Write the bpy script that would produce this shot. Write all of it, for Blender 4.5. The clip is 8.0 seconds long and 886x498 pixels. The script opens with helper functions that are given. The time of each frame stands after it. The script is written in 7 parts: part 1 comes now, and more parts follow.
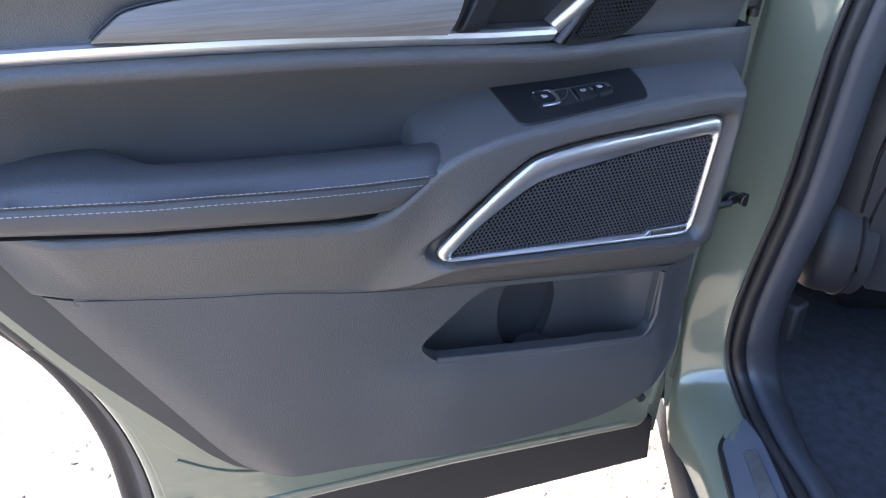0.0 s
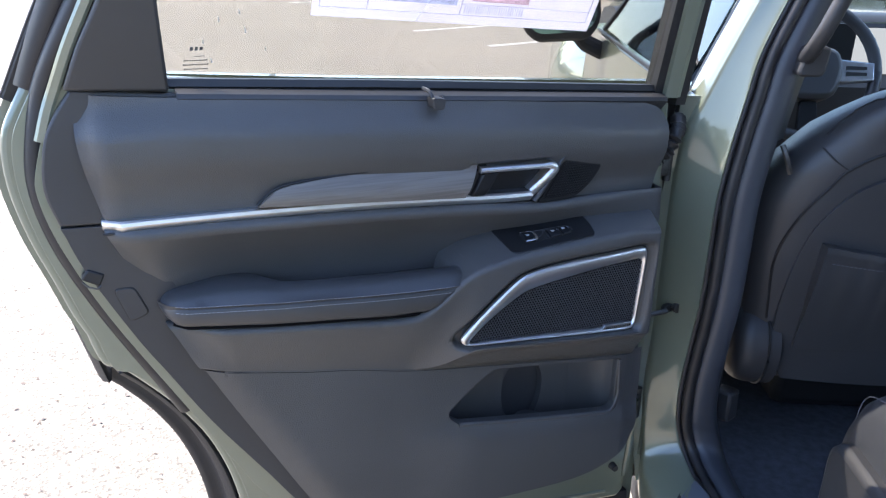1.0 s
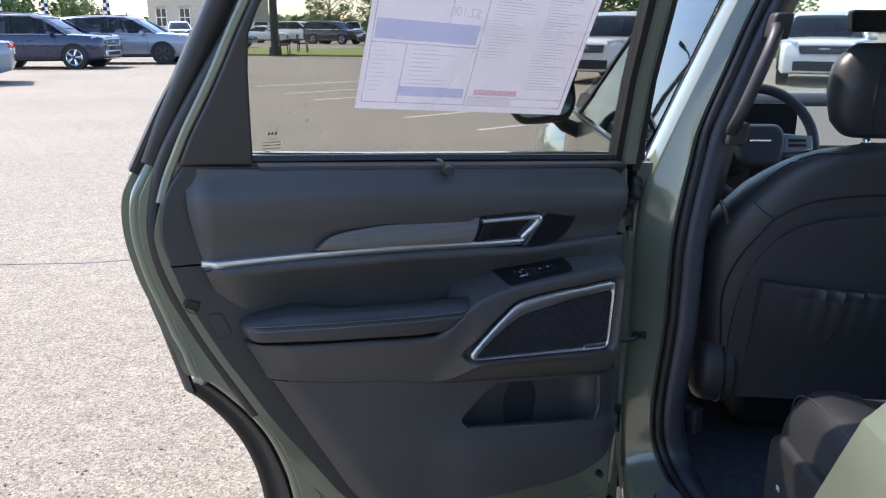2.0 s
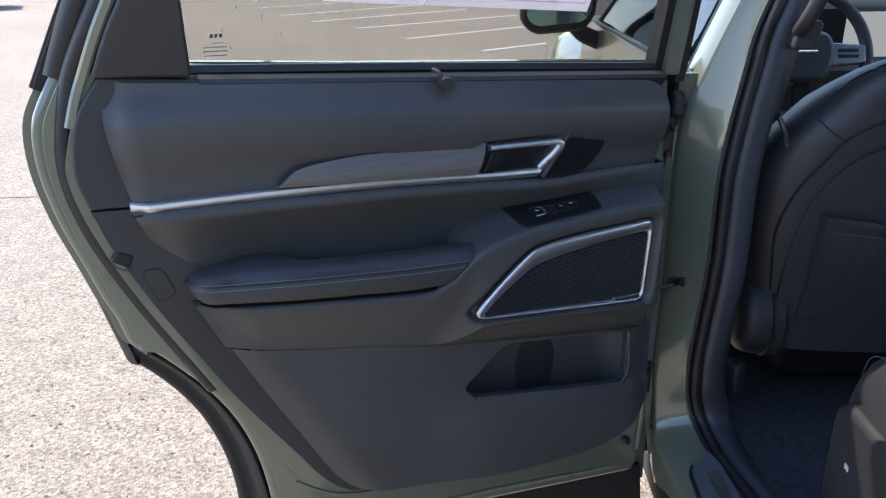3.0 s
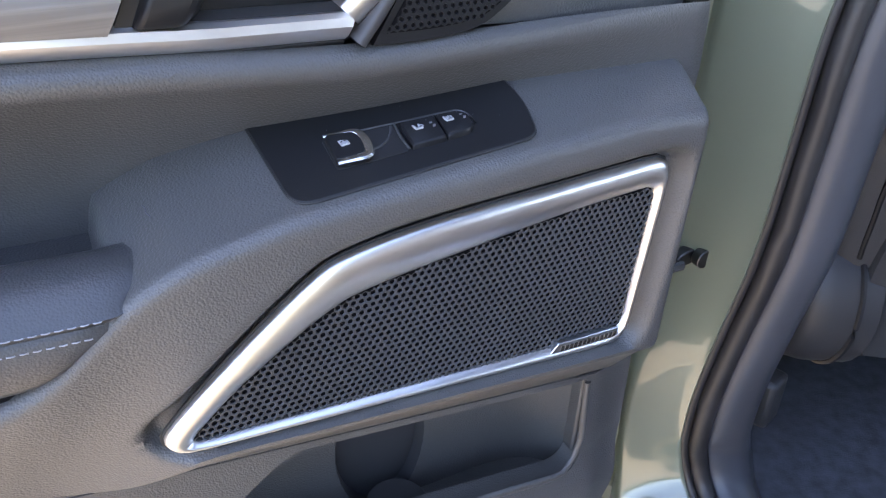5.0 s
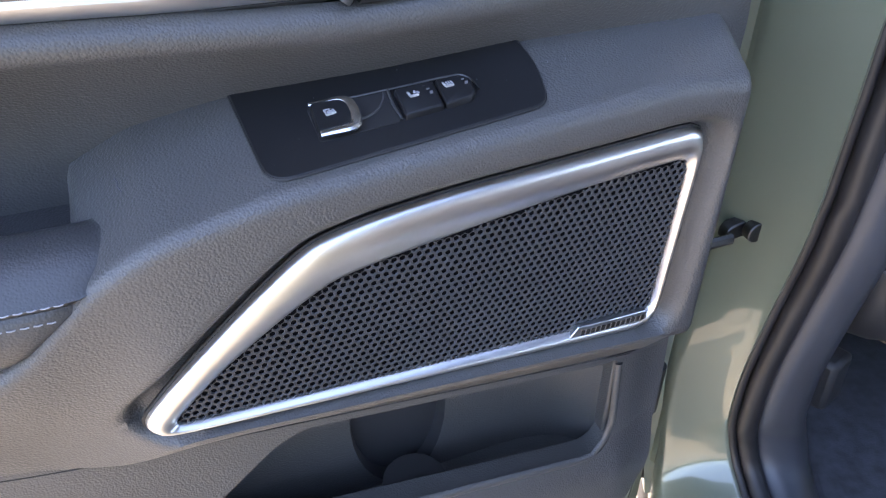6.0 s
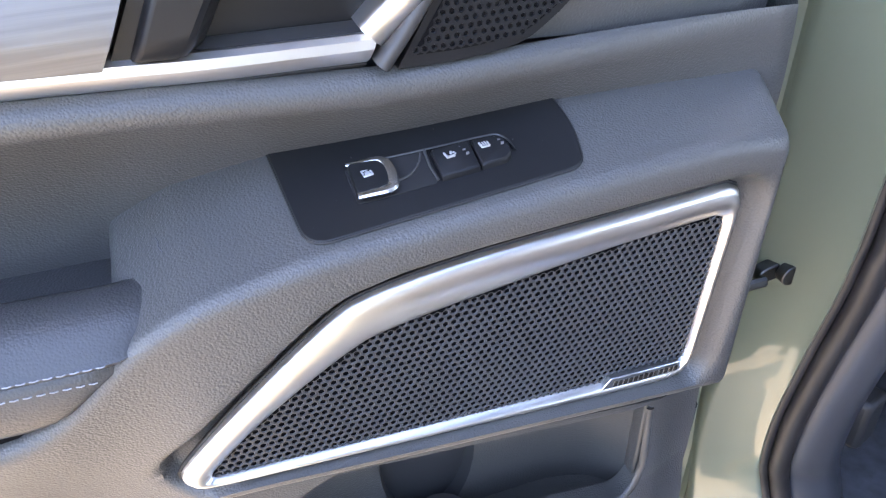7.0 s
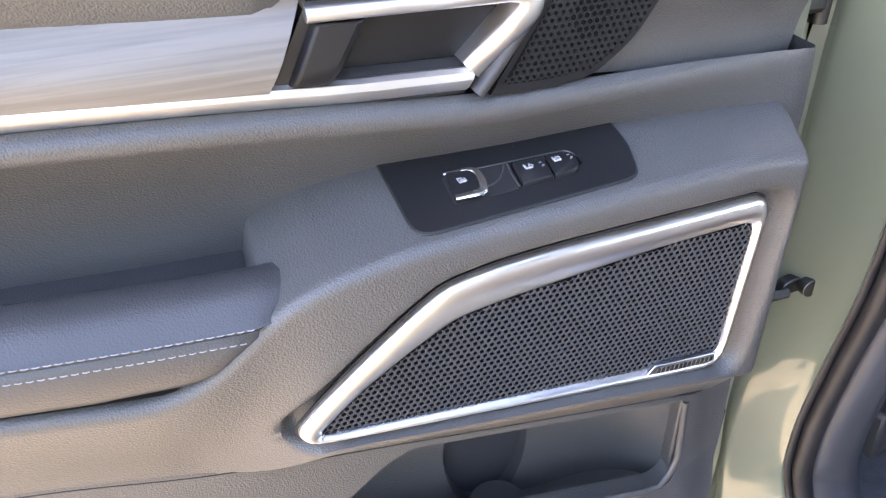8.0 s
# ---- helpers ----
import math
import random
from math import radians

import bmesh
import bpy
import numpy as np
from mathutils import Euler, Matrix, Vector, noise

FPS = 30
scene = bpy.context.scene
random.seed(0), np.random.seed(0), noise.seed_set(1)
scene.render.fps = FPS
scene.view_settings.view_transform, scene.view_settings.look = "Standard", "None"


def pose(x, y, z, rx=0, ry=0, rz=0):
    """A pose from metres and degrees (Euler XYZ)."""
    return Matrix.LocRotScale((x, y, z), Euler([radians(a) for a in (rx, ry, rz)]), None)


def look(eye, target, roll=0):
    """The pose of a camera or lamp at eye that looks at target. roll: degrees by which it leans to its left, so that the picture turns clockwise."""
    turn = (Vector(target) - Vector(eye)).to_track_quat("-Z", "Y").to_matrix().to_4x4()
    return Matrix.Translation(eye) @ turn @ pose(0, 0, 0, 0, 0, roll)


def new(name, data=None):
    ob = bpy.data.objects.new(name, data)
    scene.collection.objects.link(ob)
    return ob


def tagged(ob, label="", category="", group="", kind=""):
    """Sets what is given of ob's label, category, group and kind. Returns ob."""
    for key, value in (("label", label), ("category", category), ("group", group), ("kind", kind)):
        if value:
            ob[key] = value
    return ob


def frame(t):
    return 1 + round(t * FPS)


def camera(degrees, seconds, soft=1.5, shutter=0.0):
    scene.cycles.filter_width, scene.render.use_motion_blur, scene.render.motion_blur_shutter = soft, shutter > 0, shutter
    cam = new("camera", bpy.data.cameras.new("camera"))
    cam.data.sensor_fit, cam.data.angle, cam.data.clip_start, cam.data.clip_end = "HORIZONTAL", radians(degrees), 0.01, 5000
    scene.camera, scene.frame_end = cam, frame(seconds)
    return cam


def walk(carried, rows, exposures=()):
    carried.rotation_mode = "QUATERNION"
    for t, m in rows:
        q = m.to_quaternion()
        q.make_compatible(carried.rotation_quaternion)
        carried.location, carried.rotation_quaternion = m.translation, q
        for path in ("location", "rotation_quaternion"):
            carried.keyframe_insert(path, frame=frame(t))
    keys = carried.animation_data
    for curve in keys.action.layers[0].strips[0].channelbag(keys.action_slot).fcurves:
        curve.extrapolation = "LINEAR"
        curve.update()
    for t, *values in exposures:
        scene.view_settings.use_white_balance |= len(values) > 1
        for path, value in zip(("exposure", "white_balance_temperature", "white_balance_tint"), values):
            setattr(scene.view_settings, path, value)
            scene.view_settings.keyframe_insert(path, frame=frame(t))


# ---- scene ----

# ---------- camera ----------
cam = camera(58.9, 8.0, soft=1.2)
PATH = [
    (0, (0.0036, 0.0121, 1.2469), (-23.482, -33.315, 2.470)),
    (0.5, (-0.0830, -0.1012, 1.3166), (-25.431, -28.218, 1.661)),
    (1, (-0.1726, -0.2928, 1.3617), (-23.972, -21.843, 1.227)),
    (1.2, (-0.2232, -0.3525, 1.3856), (-24.549, -19.943, 0.986)),
    (2.3, (-0.3309, -0.5845, 1.3962), (-24.461, -15.568, -0.049)),
    (2.5, (-0.3036, -0.5385, 1.3857), (-24.043, -16.743, -0.220)),
    (3, (-0.2112, -0.3300, 1.3344), (-24.061, -21.245, -0.689)),
    (3.5, (-0.0683, -0.1146, 1.2744), (-25.657, -26.717, -0.242)),
    (4, (0.0645, 0.0653, 1.2003), (-26.992, -28.941, 2.459)),
    (4.5, (0.1633, 0.2094, 1.1654), (-28.085, -32.221, 2.310)),
    (4.7, (0.1945, 0.2471, 1.1518), (-28.919, -32.837, 2.494)),
    (5.8, (0.2797, 0.2840, 1.1449), (-22.782, -38.090, -0.151)),
    (6, (0.2814, 0.2873, 1.1418), (-21.744, -38.117, -0.416)),
    (6.5, (0.2845, 0.3074, 1.1491), (-20.217, -38.025, -0.692)),
    (7, (0.2813, 0.3013, 1.1607), (-19.586, -37.366, -1.239)),
    (7.5, (0.2680, 0.2857, 1.1763), (-19.188, -36.285, -1.540)),
    (8, (0.2220, 0.2407, 1.1868), (-18.254, -34.308, -1.211)),
]
EXPOSURES = [
    (0.0, 3.16, 6400, 20), (0.5, 2.98, 6300, 19), (1.0, 2.46, 6350, 18), (1.2, 2.12, 6400, 18), (2.3, 1.51, 6450, 17), (2.6, 1.51, 6450, 17), (3.0, 1.68, 6500, 19), (3.5, 2.71, 6650, 23), (4.0, 3.49, 7150, 22), (4.5, 3.76, 7450, 22), (5.8, 3.52, 7350, 22), (6.1, 3.67, 7250, 22), (6.5, 4.02, 7550, 22), (7.0, 4.17, 7650, 22), (8.0, 4.27, 8450, 24)]
walk(cam, [(t, pose(*eye, 90 + a[1], 0, a[0]) @ pose(0, 0, 0, 0, 0, a[2])) for t, eye, a in PATH], EXPOSURES)

# ---------- world and sun ----------
SUN_WAY = Vector((-0.42, 0.68, 1.02)).normalized()
world = bpy.data.worlds.new("world")
scene.world = world
world.use_nodes = True
wn = world.node_tree
sky = wn.nodes.new("ShaderNodeTexSky")
sky.sky_type = "NISHITA"
sky.sun_disc = False
sky.sun_elevation = math.asin(SUN_WAY.z)
sky.sun_rotation = math.atan2(SUN_WAY.x, SUN_WAY.y)
sky.air_density, sky.dust_density, sky.ozone_density = 1.0, 0.5, 2.0
wn.nodes["Background"].inputs["Strength"].default_value = 0.15
wn.links.new(sky.outputs["Color"], wn.nodes["Background"].inputs["Color"])
sun_data = bpy.data.lights.new("sun", "SUN")
sun_data.energy, sun_data.angle, sun_data.color = 3.1, radians(0.55), (1.0, 0.94, 0.83)
sun = new("sun", sun_data)
sun.matrix_world = look(SUN_WAY * 50, (0, 0, 0))


# ---------- materials ----------
def material(name, colour, rough=0.5, metal=0.0, vary=0.12, scale=8.0, grain=0.0, grain_scale=900.0, coat=0.0, spec=0.5, cells=False):
    """A surface with broad variation in colour and roughness and, where given, a fine grain in relief."""
    m = bpy.data.materials.new(name)
    m.use_nodes = True
    t = m.node_tree
    b = t.nodes["Principled BSDF"]
    b.inputs["Metallic"].default_value = metal
    b.inputs["Coat Weight"].default_value = coat
    b.inputs["Coat Roughness"].default_value = 0.06
    b.inputs["Specular IOR Level"].default_value = spec
    co = t.nodes.new("ShaderNodeTexCoord")
    n = t.nodes.new("ShaderNodeTexNoise")
    n.inputs["Scale"].default_value, n.inputs["Detail"].default_value = scale, 6
    t.links.new(co.outputs["Object"], n.inputs["Vector"])
    r = t.nodes.new("ShaderNodeMapRange")
    r.inputs["From Min"].default_value, r.inputs["From Max"].default_value = 0.3, 0.7
    r.inputs["To Min"].default_value, r.inputs["To Max"].default_value = 1 - vary, 1 + vary
    t.links.new(n.outputs["Fac"], r.inputs["Value"])
    mix = t.nodes.new("ShaderNodeVectorMath")
    mix.operation = "SCALE"
    mix.inputs[0].default_value = colour
    t.links.new(r.outputs["Result"], mix.inputs["Scale"])
    t.links.new(mix.outputs["Vector"], b.inputs["Base Color"])
    rr = t.nodes.new("ShaderNodeMapRange")
    rr.inputs["To Min"].default_value, rr.inputs["To Max"].default_value = max(rough - 0.06, 0.02), min(rough + 0.06, 1)
    t.links.new(n.outputs["Fac"], rr.inputs["Value"])
    t.links.new(rr.outputs["Result"], b.inputs["Roughness"])
    if grain:
        if cells:
            g = t.nodes.new("ShaderNodeTexVoronoi")
            g.feature = "SMOOTH_F1"
            out = "Distance"
        else:
            g = t.nodes.new("ShaderNodeTexNoise")
            g.inputs["Detail"].default_value = 3
            out = "Fac"
        g.inputs["Scale"].default_value = grain_scale
        t.links.new(co.outputs["Object"], g.inputs["Vector"])
        bump = t.nodes.new("ShaderNodeBump")
        bump.inputs["Strength"].default_value, bump.inputs["Distance"].default_value = grain, 0.0006
        t.links.new(g.outputs[out], bump.inputs["Height"])
        t.links.new(bump.outputs["Normal"], b.inputs["Normal"])
    return m


def glass_material(name, tint, gloss_rough=0.0):
    m = bpy.data.materials.new(name)
    m.use_nodes = True
    t = m.node_tree
    t.nodes.remove(t.nodes["Principled BSDF"])
    clear, gloss = t.nodes.new("ShaderNodeBsdfTransparent"), t.nodes.new("ShaderNodeBsdfGlossy")
    clear.inputs["Color"].default_value = (*tint, 1)
    gloss.inputs["Roughness"].default_value = gloss_rough
    face, mix = t.nodes.new("ShaderNodeLayerWeight"), t.nodes.new("ShaderNodeMixShader")
    face.inputs["Blend"].default_value = 0.5
    power, ramp = t.nodes.new("ShaderNodeMath"), t.nodes.new("ShaderNodeMapRange")
    power.operation = "POWER"
    power.inputs[1].default_value = 5
    ramp.inputs["To Min"].default_value, ramp.inputs["To Max"].default_value = 0.035, 1.0
    t.links.new(face.outputs["Facing"], power.inputs[0])
    t.links.new(power.outputs["Value"], ramp.inputs["Value"])
    t.links.new(ramp.outputs["Result"], mix.inputs["Fac"])
    t.links.new(clear.outputs["BSDF"], mix.inputs[1])
    t.links.new(gloss.outputs["BSDF"], mix.inputs[2])
    t.links.new(mix.outputs["Shader"], t.nodes["Material Output"].inputs["Surface"])
    return m


def asphalt_material():
    m = material("sunlit_asphalt", (0.262, 0.228, 0.176), 0.85, 0, 0.12, 0.35)
    t = m.node_tree
    b = t.nodes["Principled BSDF"]
    co = [n for n in t.nodes if n.type == "TEX_COORD"][0]
    old = b.inputs["Base Color"].links[0].from_socket
    v = t.nodes.new("ShaderNodeTexVoronoi")
    v.inputs["Scale"].default_value = 125
    v.inputs["Randomness"].default_value = 1
    t.links.new(co.outputs["Object"], v.inputs["Vector"])
    bw = t.nodes.new("ShaderNodeSeparateColor")
    t.links.new(v.outputs["Color"], bw.inputs["Color"])
    r = t.nodes.new("ShaderNodeMapRange")
    r.inputs["To Min"].default_value, r.inputs["To Max"].default_value = 0.50, 1.34
    t.links.new(bw.outputs["Red"], r.inputs["Value"])
    n = t.nodes.new("ShaderNodeTexNoise")
    n.inputs["Scale"].default_value, n.inputs["Detail"].default_value, n.inputs["Roughness"].default_value = 9, 10, 0.78
    t.links.new(co.outputs["Object"], n.inputs["Vector"])
    r2 = t.nodes.new("ShaderNodeMapRange")
    r2.inputs["From Min"].default_value, r2.inputs["From Max"].default_value = 0.35, 0.62
    r2.inputs["To Min"].default_value, r2.inputs["To Max"].default_value = 0.80, 1.10
    t.links.new(n.outputs["Fac"], r2.inputs["Value"])
    mul = t.nodes.new("ShaderNodeMath")
    mul.operation = "MULTIPLY"
    t.links.new(r.outputs["Result"], mul.inputs[0])
    t.links.new(r2.outputs["Result"], mul.inputs[1])
    s = t.nodes.new("ShaderNodeVectorMath")
    s.operation = "SCALE"
    t.links.new(old, s.inputs[0])
    t.links.new(mul.outputs["Value"], s.inputs["Scale"])
    t.links.new(s.outputs["Vector"], b.inputs["Base Color"])
    bump = t.nodes.new("ShaderNodeBump")
    bump.inputs["Strength"].default_value, bump.inputs["Distance"].default_value = 0.8, 0.004
    t.links.new(v.outputs["Distance"], bump.inputs["Height"])
    t.links.new(bump.outputs["Normal"], b.inputs["Normal"])
    return m


def wood_material():
    m = material("grey_open_pore_wood", (0.17, 0.155, 0.145), 0.38, 0, 0.08, 6)
    t = m.node_tree
    b = t.nodes["Principled BSDF"]
    co = [n for n in t.nodes if n.type == "TEX_COORD"][0]
    mp = t.nodes.new("ShaderNodeMapping")
    mp.inputs["Scale"].default_value = (9, 60, 260)
    t.links.new(co.outputs["Object"], mp.inputs["Vector"])
    n = t.nodes.new("ShaderNodeTexNoise")
    n.inputs["Scale"].default_value, n.inputs["Detail"].default_value, n.inputs["Distortion"].default_value = 1.2, 6, 0.6
    t.links.new(mp.outputs["Vector"], n.inputs["Vector"])
    ramp = t.nodes.new("ShaderNodeValToRGB")
    ramp.color_ramp.elements[0].position, ramp.color_ramp.elements[0].color = 0.35, (0.118, 0.108, 0.099, 1)
    ramp.color_ramp.elements[1].position, ramp.color_ramp.elements[1].color = 0.62, (0.158, 0.145, 0.132, 1)
    t.links.new(n.outputs["Fac"], ramp.inputs["Fac"])
    t.links.new(ramp.outputs["Color"], b.inputs["Base Color"])
    bump = t.nodes.new("ShaderNodeBump")
    bump.inputs["Strength"].default_value, bump.inputs["Distance"].default_value = 0.35, 0.0005
    t.links.new(n.outputs["Fac"], bump.inputs["Height"])
    t.links.new(bump.outputs["Normal"], b.inputs["Normal"])
    return m


def paper_material(name, colour):
    """Thin paper that lets light through."""
    m = material(name, colour, 0.7, 0, 0.02, 5)
    t = m.node_tree
    tr, mix = t.nodes.new("ShaderNodeBsdfTranslucent"), t.nodes.new("ShaderNodeMixShader")
    tr.inputs["Color"].default_value = (*colour, 1)
    mix.inputs["Fac"].default_value = 0.72
    out = t.nodes["Material Output"]
    t.links.new(t.nodes["Principled BSDF"].outputs["BSDF"], mix.inputs[1])
    t.links.new(tr.outputs["BSDF"], mix.inputs[2])
    t.links.new(mix.outputs["Shader"], out.inputs["Surface"])
    return m


def ink_material(name, tint):
    """A thin film of clear printing ink that tints the paper under it."""
    m = material(name, tint, 0.7, 0, 0.02, 5)
    t = m.node_tree
    film, mix = t.nodes.new("ShaderNodeBsdfTransparent"), t.nodes.new("ShaderNodeMixShader")
    film.inputs["Color"].default_value = (*tint, 1)
    mix.inputs["Fac"].default_value = 0.93
    t.links.new(t.nodes["Principled BSDF"].outputs["BSDF"], mix.inputs[1])
    t.links.new(film.outputs["BSDF"], mix.inputs[2])
    t.links.new(mix.outputs["Shader"], t.nodes["Material Output"].inputs["Surface"])
    return m


ASPHALT = asphalt_material()
TRIM = material("black_grained_soft_trim", (0.063, 0.0625, 0.062), 0.42, 0, 0.12, 5, 0.62, 880, cells=True)
LEATHER = material("black_leather", (0.042, 0.043, 0.046), 0.40, 0, 0.10, 6, 0.40, 900, spec=0.5, cells=True)
PLASTIC = material("black_matte_plastic", (0.034, 0.034, 0.036), 0.48, 0, 0.12, 7, 0.12, 1600)
DARK = material("deep_black_plastic", (0.010, 0.010, 0.011), 0.6, 0, 0.1, 9)
SATIN_BLACK = material("satin_black_panel", (0.011, 0.0115, 0.013), 0.42, 0, 0.1, 20, 0.05, 2500, spec=0.24)
RUBBER = material("black_rubber_seal", (0.018, 0.017, 0.018), 0.48, 0, 0.2, 30, 0.1, 700)
PAINT = material("sage_green_car_paint", (0.150, 0.170, 0.124), 0.30, 0.15, 0.05, 3, 0.03, 1800, coat=1.0)
PAINT.node_tree.nodes["Principled BSDF"].inputs["Coat Roughness"].default_value = 0.025
PAINT.node_tree.nodes["Principled BSDF"].inputs["Coat IOR"].default_value = 1.55
CHROME = material("satin_chrome", (0.66, 0.655, 0.655), 0.36, 1.0, 0.03, 40)
BRIGHT = material("bright_chrome", (0.85, 0.85, 0.87), 0.10, 1.0, 0.02, 40)
STEEL = material("dark_steel", (0.10, 0.10, 0.10), 0.45, 1.0, 0.3, 60)
ALLOY = material("brushed_alloy", (0.55, 0.57, 0.60), 0.32, 1.0, 0.1, 80)
CLADDING = material("dark_grey_lower_cladding", (0.015, 0.0145, 0.016), 0.60, 0, 0.15, 20, 0.3, 1300)
CARPET = material("charcoal_carpet", (0.054, 0.058, 0.070), 0.95, 0, 0.3, 60, 0.9, 450)
STITCH = material("pale_grey_thread", (0.27, 0.28, 0.31), 0.7, 0, 0.1, 200)
WOOD = wood_material()
PAPER = paper_material("white_sticker_paper", (0.80, 0.79, 0.87))
INK_BLUE = ink_material("pale_blue_print", (0.84, 0.88, 0.97))
INK_GREY = ink_material("grey_print", (0.86, 0.875, 0.91))
INK_RED = ink_material("pale_red_print", (0.93, 0.80, 0.82))
ICON = material("white_icon_print", (0.8, 0.8, 0.8), 0.5, 0, 0.02, 30)
BUTTON_PRINT = material("uneven_grey_button_print", (0.36, 0.36, 0.37), 0.6, 0, 0.35, 700)
SATIN_CHROME = material("satin_chrome_switch_rim", (0.72, 0.72, 0.73), 0.26, 1.0, 0.06, 40)
TINTED = glass_material("tinted_door_glass", (0.68, 0.68, 0.655))
CLEAR = glass_material("clear_glass", (0.86, 0.90, 0.88))
MIRROR = material("mirror_glass", (0.32, 0.52, 0.58), 0.03, 1.0, 0.01, 3)
SCREEN = material("lit_screen", (0.02, 0.02, 0.02), 0.12, 0.0, 0.05, 3)
SCREEN.node_tree.nodes["Principled BSDF"].inputs["Emission Color"].default_value = (0.74, 0.80, 0.78, 1)
SCREEN.node_tree.nodes["Principled BSDF"].inputs["Emission Strength"].default_value = 0.15
LINE_PAINT = material("worn_white_line_paint", (0.62, 0.60, 0.56), 0.8, 0, 0.25, 14)
GRASS = material("mown_grass", (0.16, 0.19, 0.035), 0.9, 0, 0.35, 3, 0.6, 60)
LEAF = material("green_leaves", (0.085, 0.150, 0.030), 0.6, 0, 0.5, 1.2)
BARK = material("grey_bark", (0.12, 0.09, 0.07), 0.9, 0, 0.3, 12)
WALL = material("beige_rendered_wall", (0.55, 0.47, 0.37), 0.9, 0, 0.08, 1.5)
ROOFING = material("grey_roofing", (0.18, 0.17, 0.17), 0.9, 0, 0.15, 3)
TYRE = material("tyre_rubber", (0.014, 0.014, 0.014), 0.75, 0, 0.2, 20)
DARK_GLASS = material("dark_car_window", (0.012, 0.015, 0.018), 0.06, 0, 0.1, 2)
RED_LAMP = material("red_lamp_lens", (0.45, 0.02, 0.015), 0.2, 0, 0.1, 20)
LAMP_LENS = material("headlamp_lens", (0.50, 0.52, 0.54), 0.12, 0.3, 0.1, 20)
CAR_GLASS = glass_material("tinted_car_window", (0.22, 0.26, 0.28), 0.02)
HEADLINER = material("grey_car_interior", (0.10, 0.10, 0.11), 0.8, 0, 0.2, 6)
GRILLE = material("black_perforated_cover", (0.042, 0.043, 0.047), 0.40, 0, 0.1, 9, spec=0.4)
# loudspeaker cloth, and the black that stands for shade below the armrest
PIT = material("matt_black_cloth_and_gap_shade", (0.006, 0.006, 0.007), 0.95, 0, 0.1, 9, spec=0.05)
THREAD = material("dark_grey_thread", (0.10, 0.10, 0.115), 0.7, 0, 0.1, 200)
# blue sky reflected by the sill is put into these two colours
SILL_TRIM = material("grained_sill_trim_with_sky_tint", (0.046, 0.050, 0.060), 0.42, 0, 0.12, 7, 0.12, 1600)
SCUFF = material("scuff_plate_with_sky_tint", (0.11, 0.125, 0.15), 0.34, 0.2, 0.08, 9)


# ---------- building helpers ----------
def thing(name, label, category, group="", m=None):
    ob = new(name)
    ob.empty_display_size = 0.05
    ob.matrix_world = m or Matrix()
    return tagged(ob, label, category, group)


def finish(bm, mat, name, sharp=35, smooth=True):
    bmesh.ops.recalc_face_normals(bm, faces=bm.faces)
    me = bpy.data.meshes.new(name)
    bm.to_mesh(me)
    bm.free()
    me.materials.append(mat)
    if smooth:
        me.shade_smooth()
        me.set_sharp_from_angle(angle=radians(sharp))
    return me


def part(name, bm, mat, parent=None, label="", bevel=0.0, seg=2, sharp=35, world=True):
    """Links a bmesh as one mesh object under a thing or a part; world: its coordinates are the world's."""
    ob = new(name, finish(bm, mat, name, sharp))
    if parent:
        ob.parent = parent
        top = parent
        m = Matrix()
        while top:
            m = top.matrix_basis @ m if not top.parent else top.matrix_parent_inverse @ top.matrix_basis @ m
            top = top.parent
        if world:
            ob.matrix_parent_inverse = m.inverted()
    if bevel:
        b = ob.modifiers.new("bevel", "BEVEL")
        b.width, b.segments, b.limit_method, b.angle_limit = bevel, seg, "ANGLE", radians(40)
    if label:
        ob["label"] = label
    return ob


def B():
    return bmesh.new()


def curve(points, n=6, closed=False):
    """A smooth line through the points."""
    p = [Vector(q) for q in points]
    out, count = [], len(p)
    for i in range(count if closed else count - 1):
        a, b, c, d = (p[(i + k) % count] if closed else p[min(max(i + k, 0), count - 1)] for k in (-1, 0, 1, 2))
        for j in range(n):
            s = j / n
            out.append(0.5 * (2 * b + (c - a) * s + (2 * a - 5 * b + 4 * c - d) * s**2 + (3 * b - a - 3 * c + d) * s**3))
    return out if closed else out + [p[-1]]


def rounded(points, r, n=5):
    """A closed outline with its corners rounded; r: one radius or one for each corner."""
    out, count = [], len(points)
    for i, p in enumerate(points):
        p, a, b = Vector(p), Vector(points[i - 1]), Vector(points[(i + 1) % count])
        rad = r[i] if isinstance(r, (list, tuple)) else r
        u, w = (a - p), (b - p)
        k = min(rad, 0.45 * u.length, 0.45 * w.length)
        s, e = p + u.normalized() * k, p + w.normalized() * k
        for j in range(n + 1):
            t = j / n
            out.append((1 - t) ** 2 * s + 2 * t * (1 - t) * p + t * t * e)
    return out


def prism(bm, outline, y0, y1):
    """An outline in x, z drawn out from y0 to y1."""
    front = [bm.verts.new((p[0], y0, p[1])) for p in outline]
    back = [bm.verts.new((p[0], y1, p[1])) for p in outline]
    bm.faces.new(front)
    bm.faces.new(back[::-1])
    for i in range(len(front)):
        j = (i + 1) % len(front)
        bm.faces.new((front[i], back[i], back[j], front[j]))
    return bm


def loft(bm, rings, closed=True, caps=True):
    rows = [[bm.verts.new(p) for p in ring] for ring in rings]
    n = len(rows[0])
    for a, b in zip(rows, rows[1:]):
        for i in range(n if closed else n - 1):
            j = (i + 1) % n
            bm.faces.new((a[i], a[j], b[j], b[i]))
    if caps and closed:
        bm.faces.new(rows[0][::-1])
        bm.faces.new(rows[-1])
    return bm


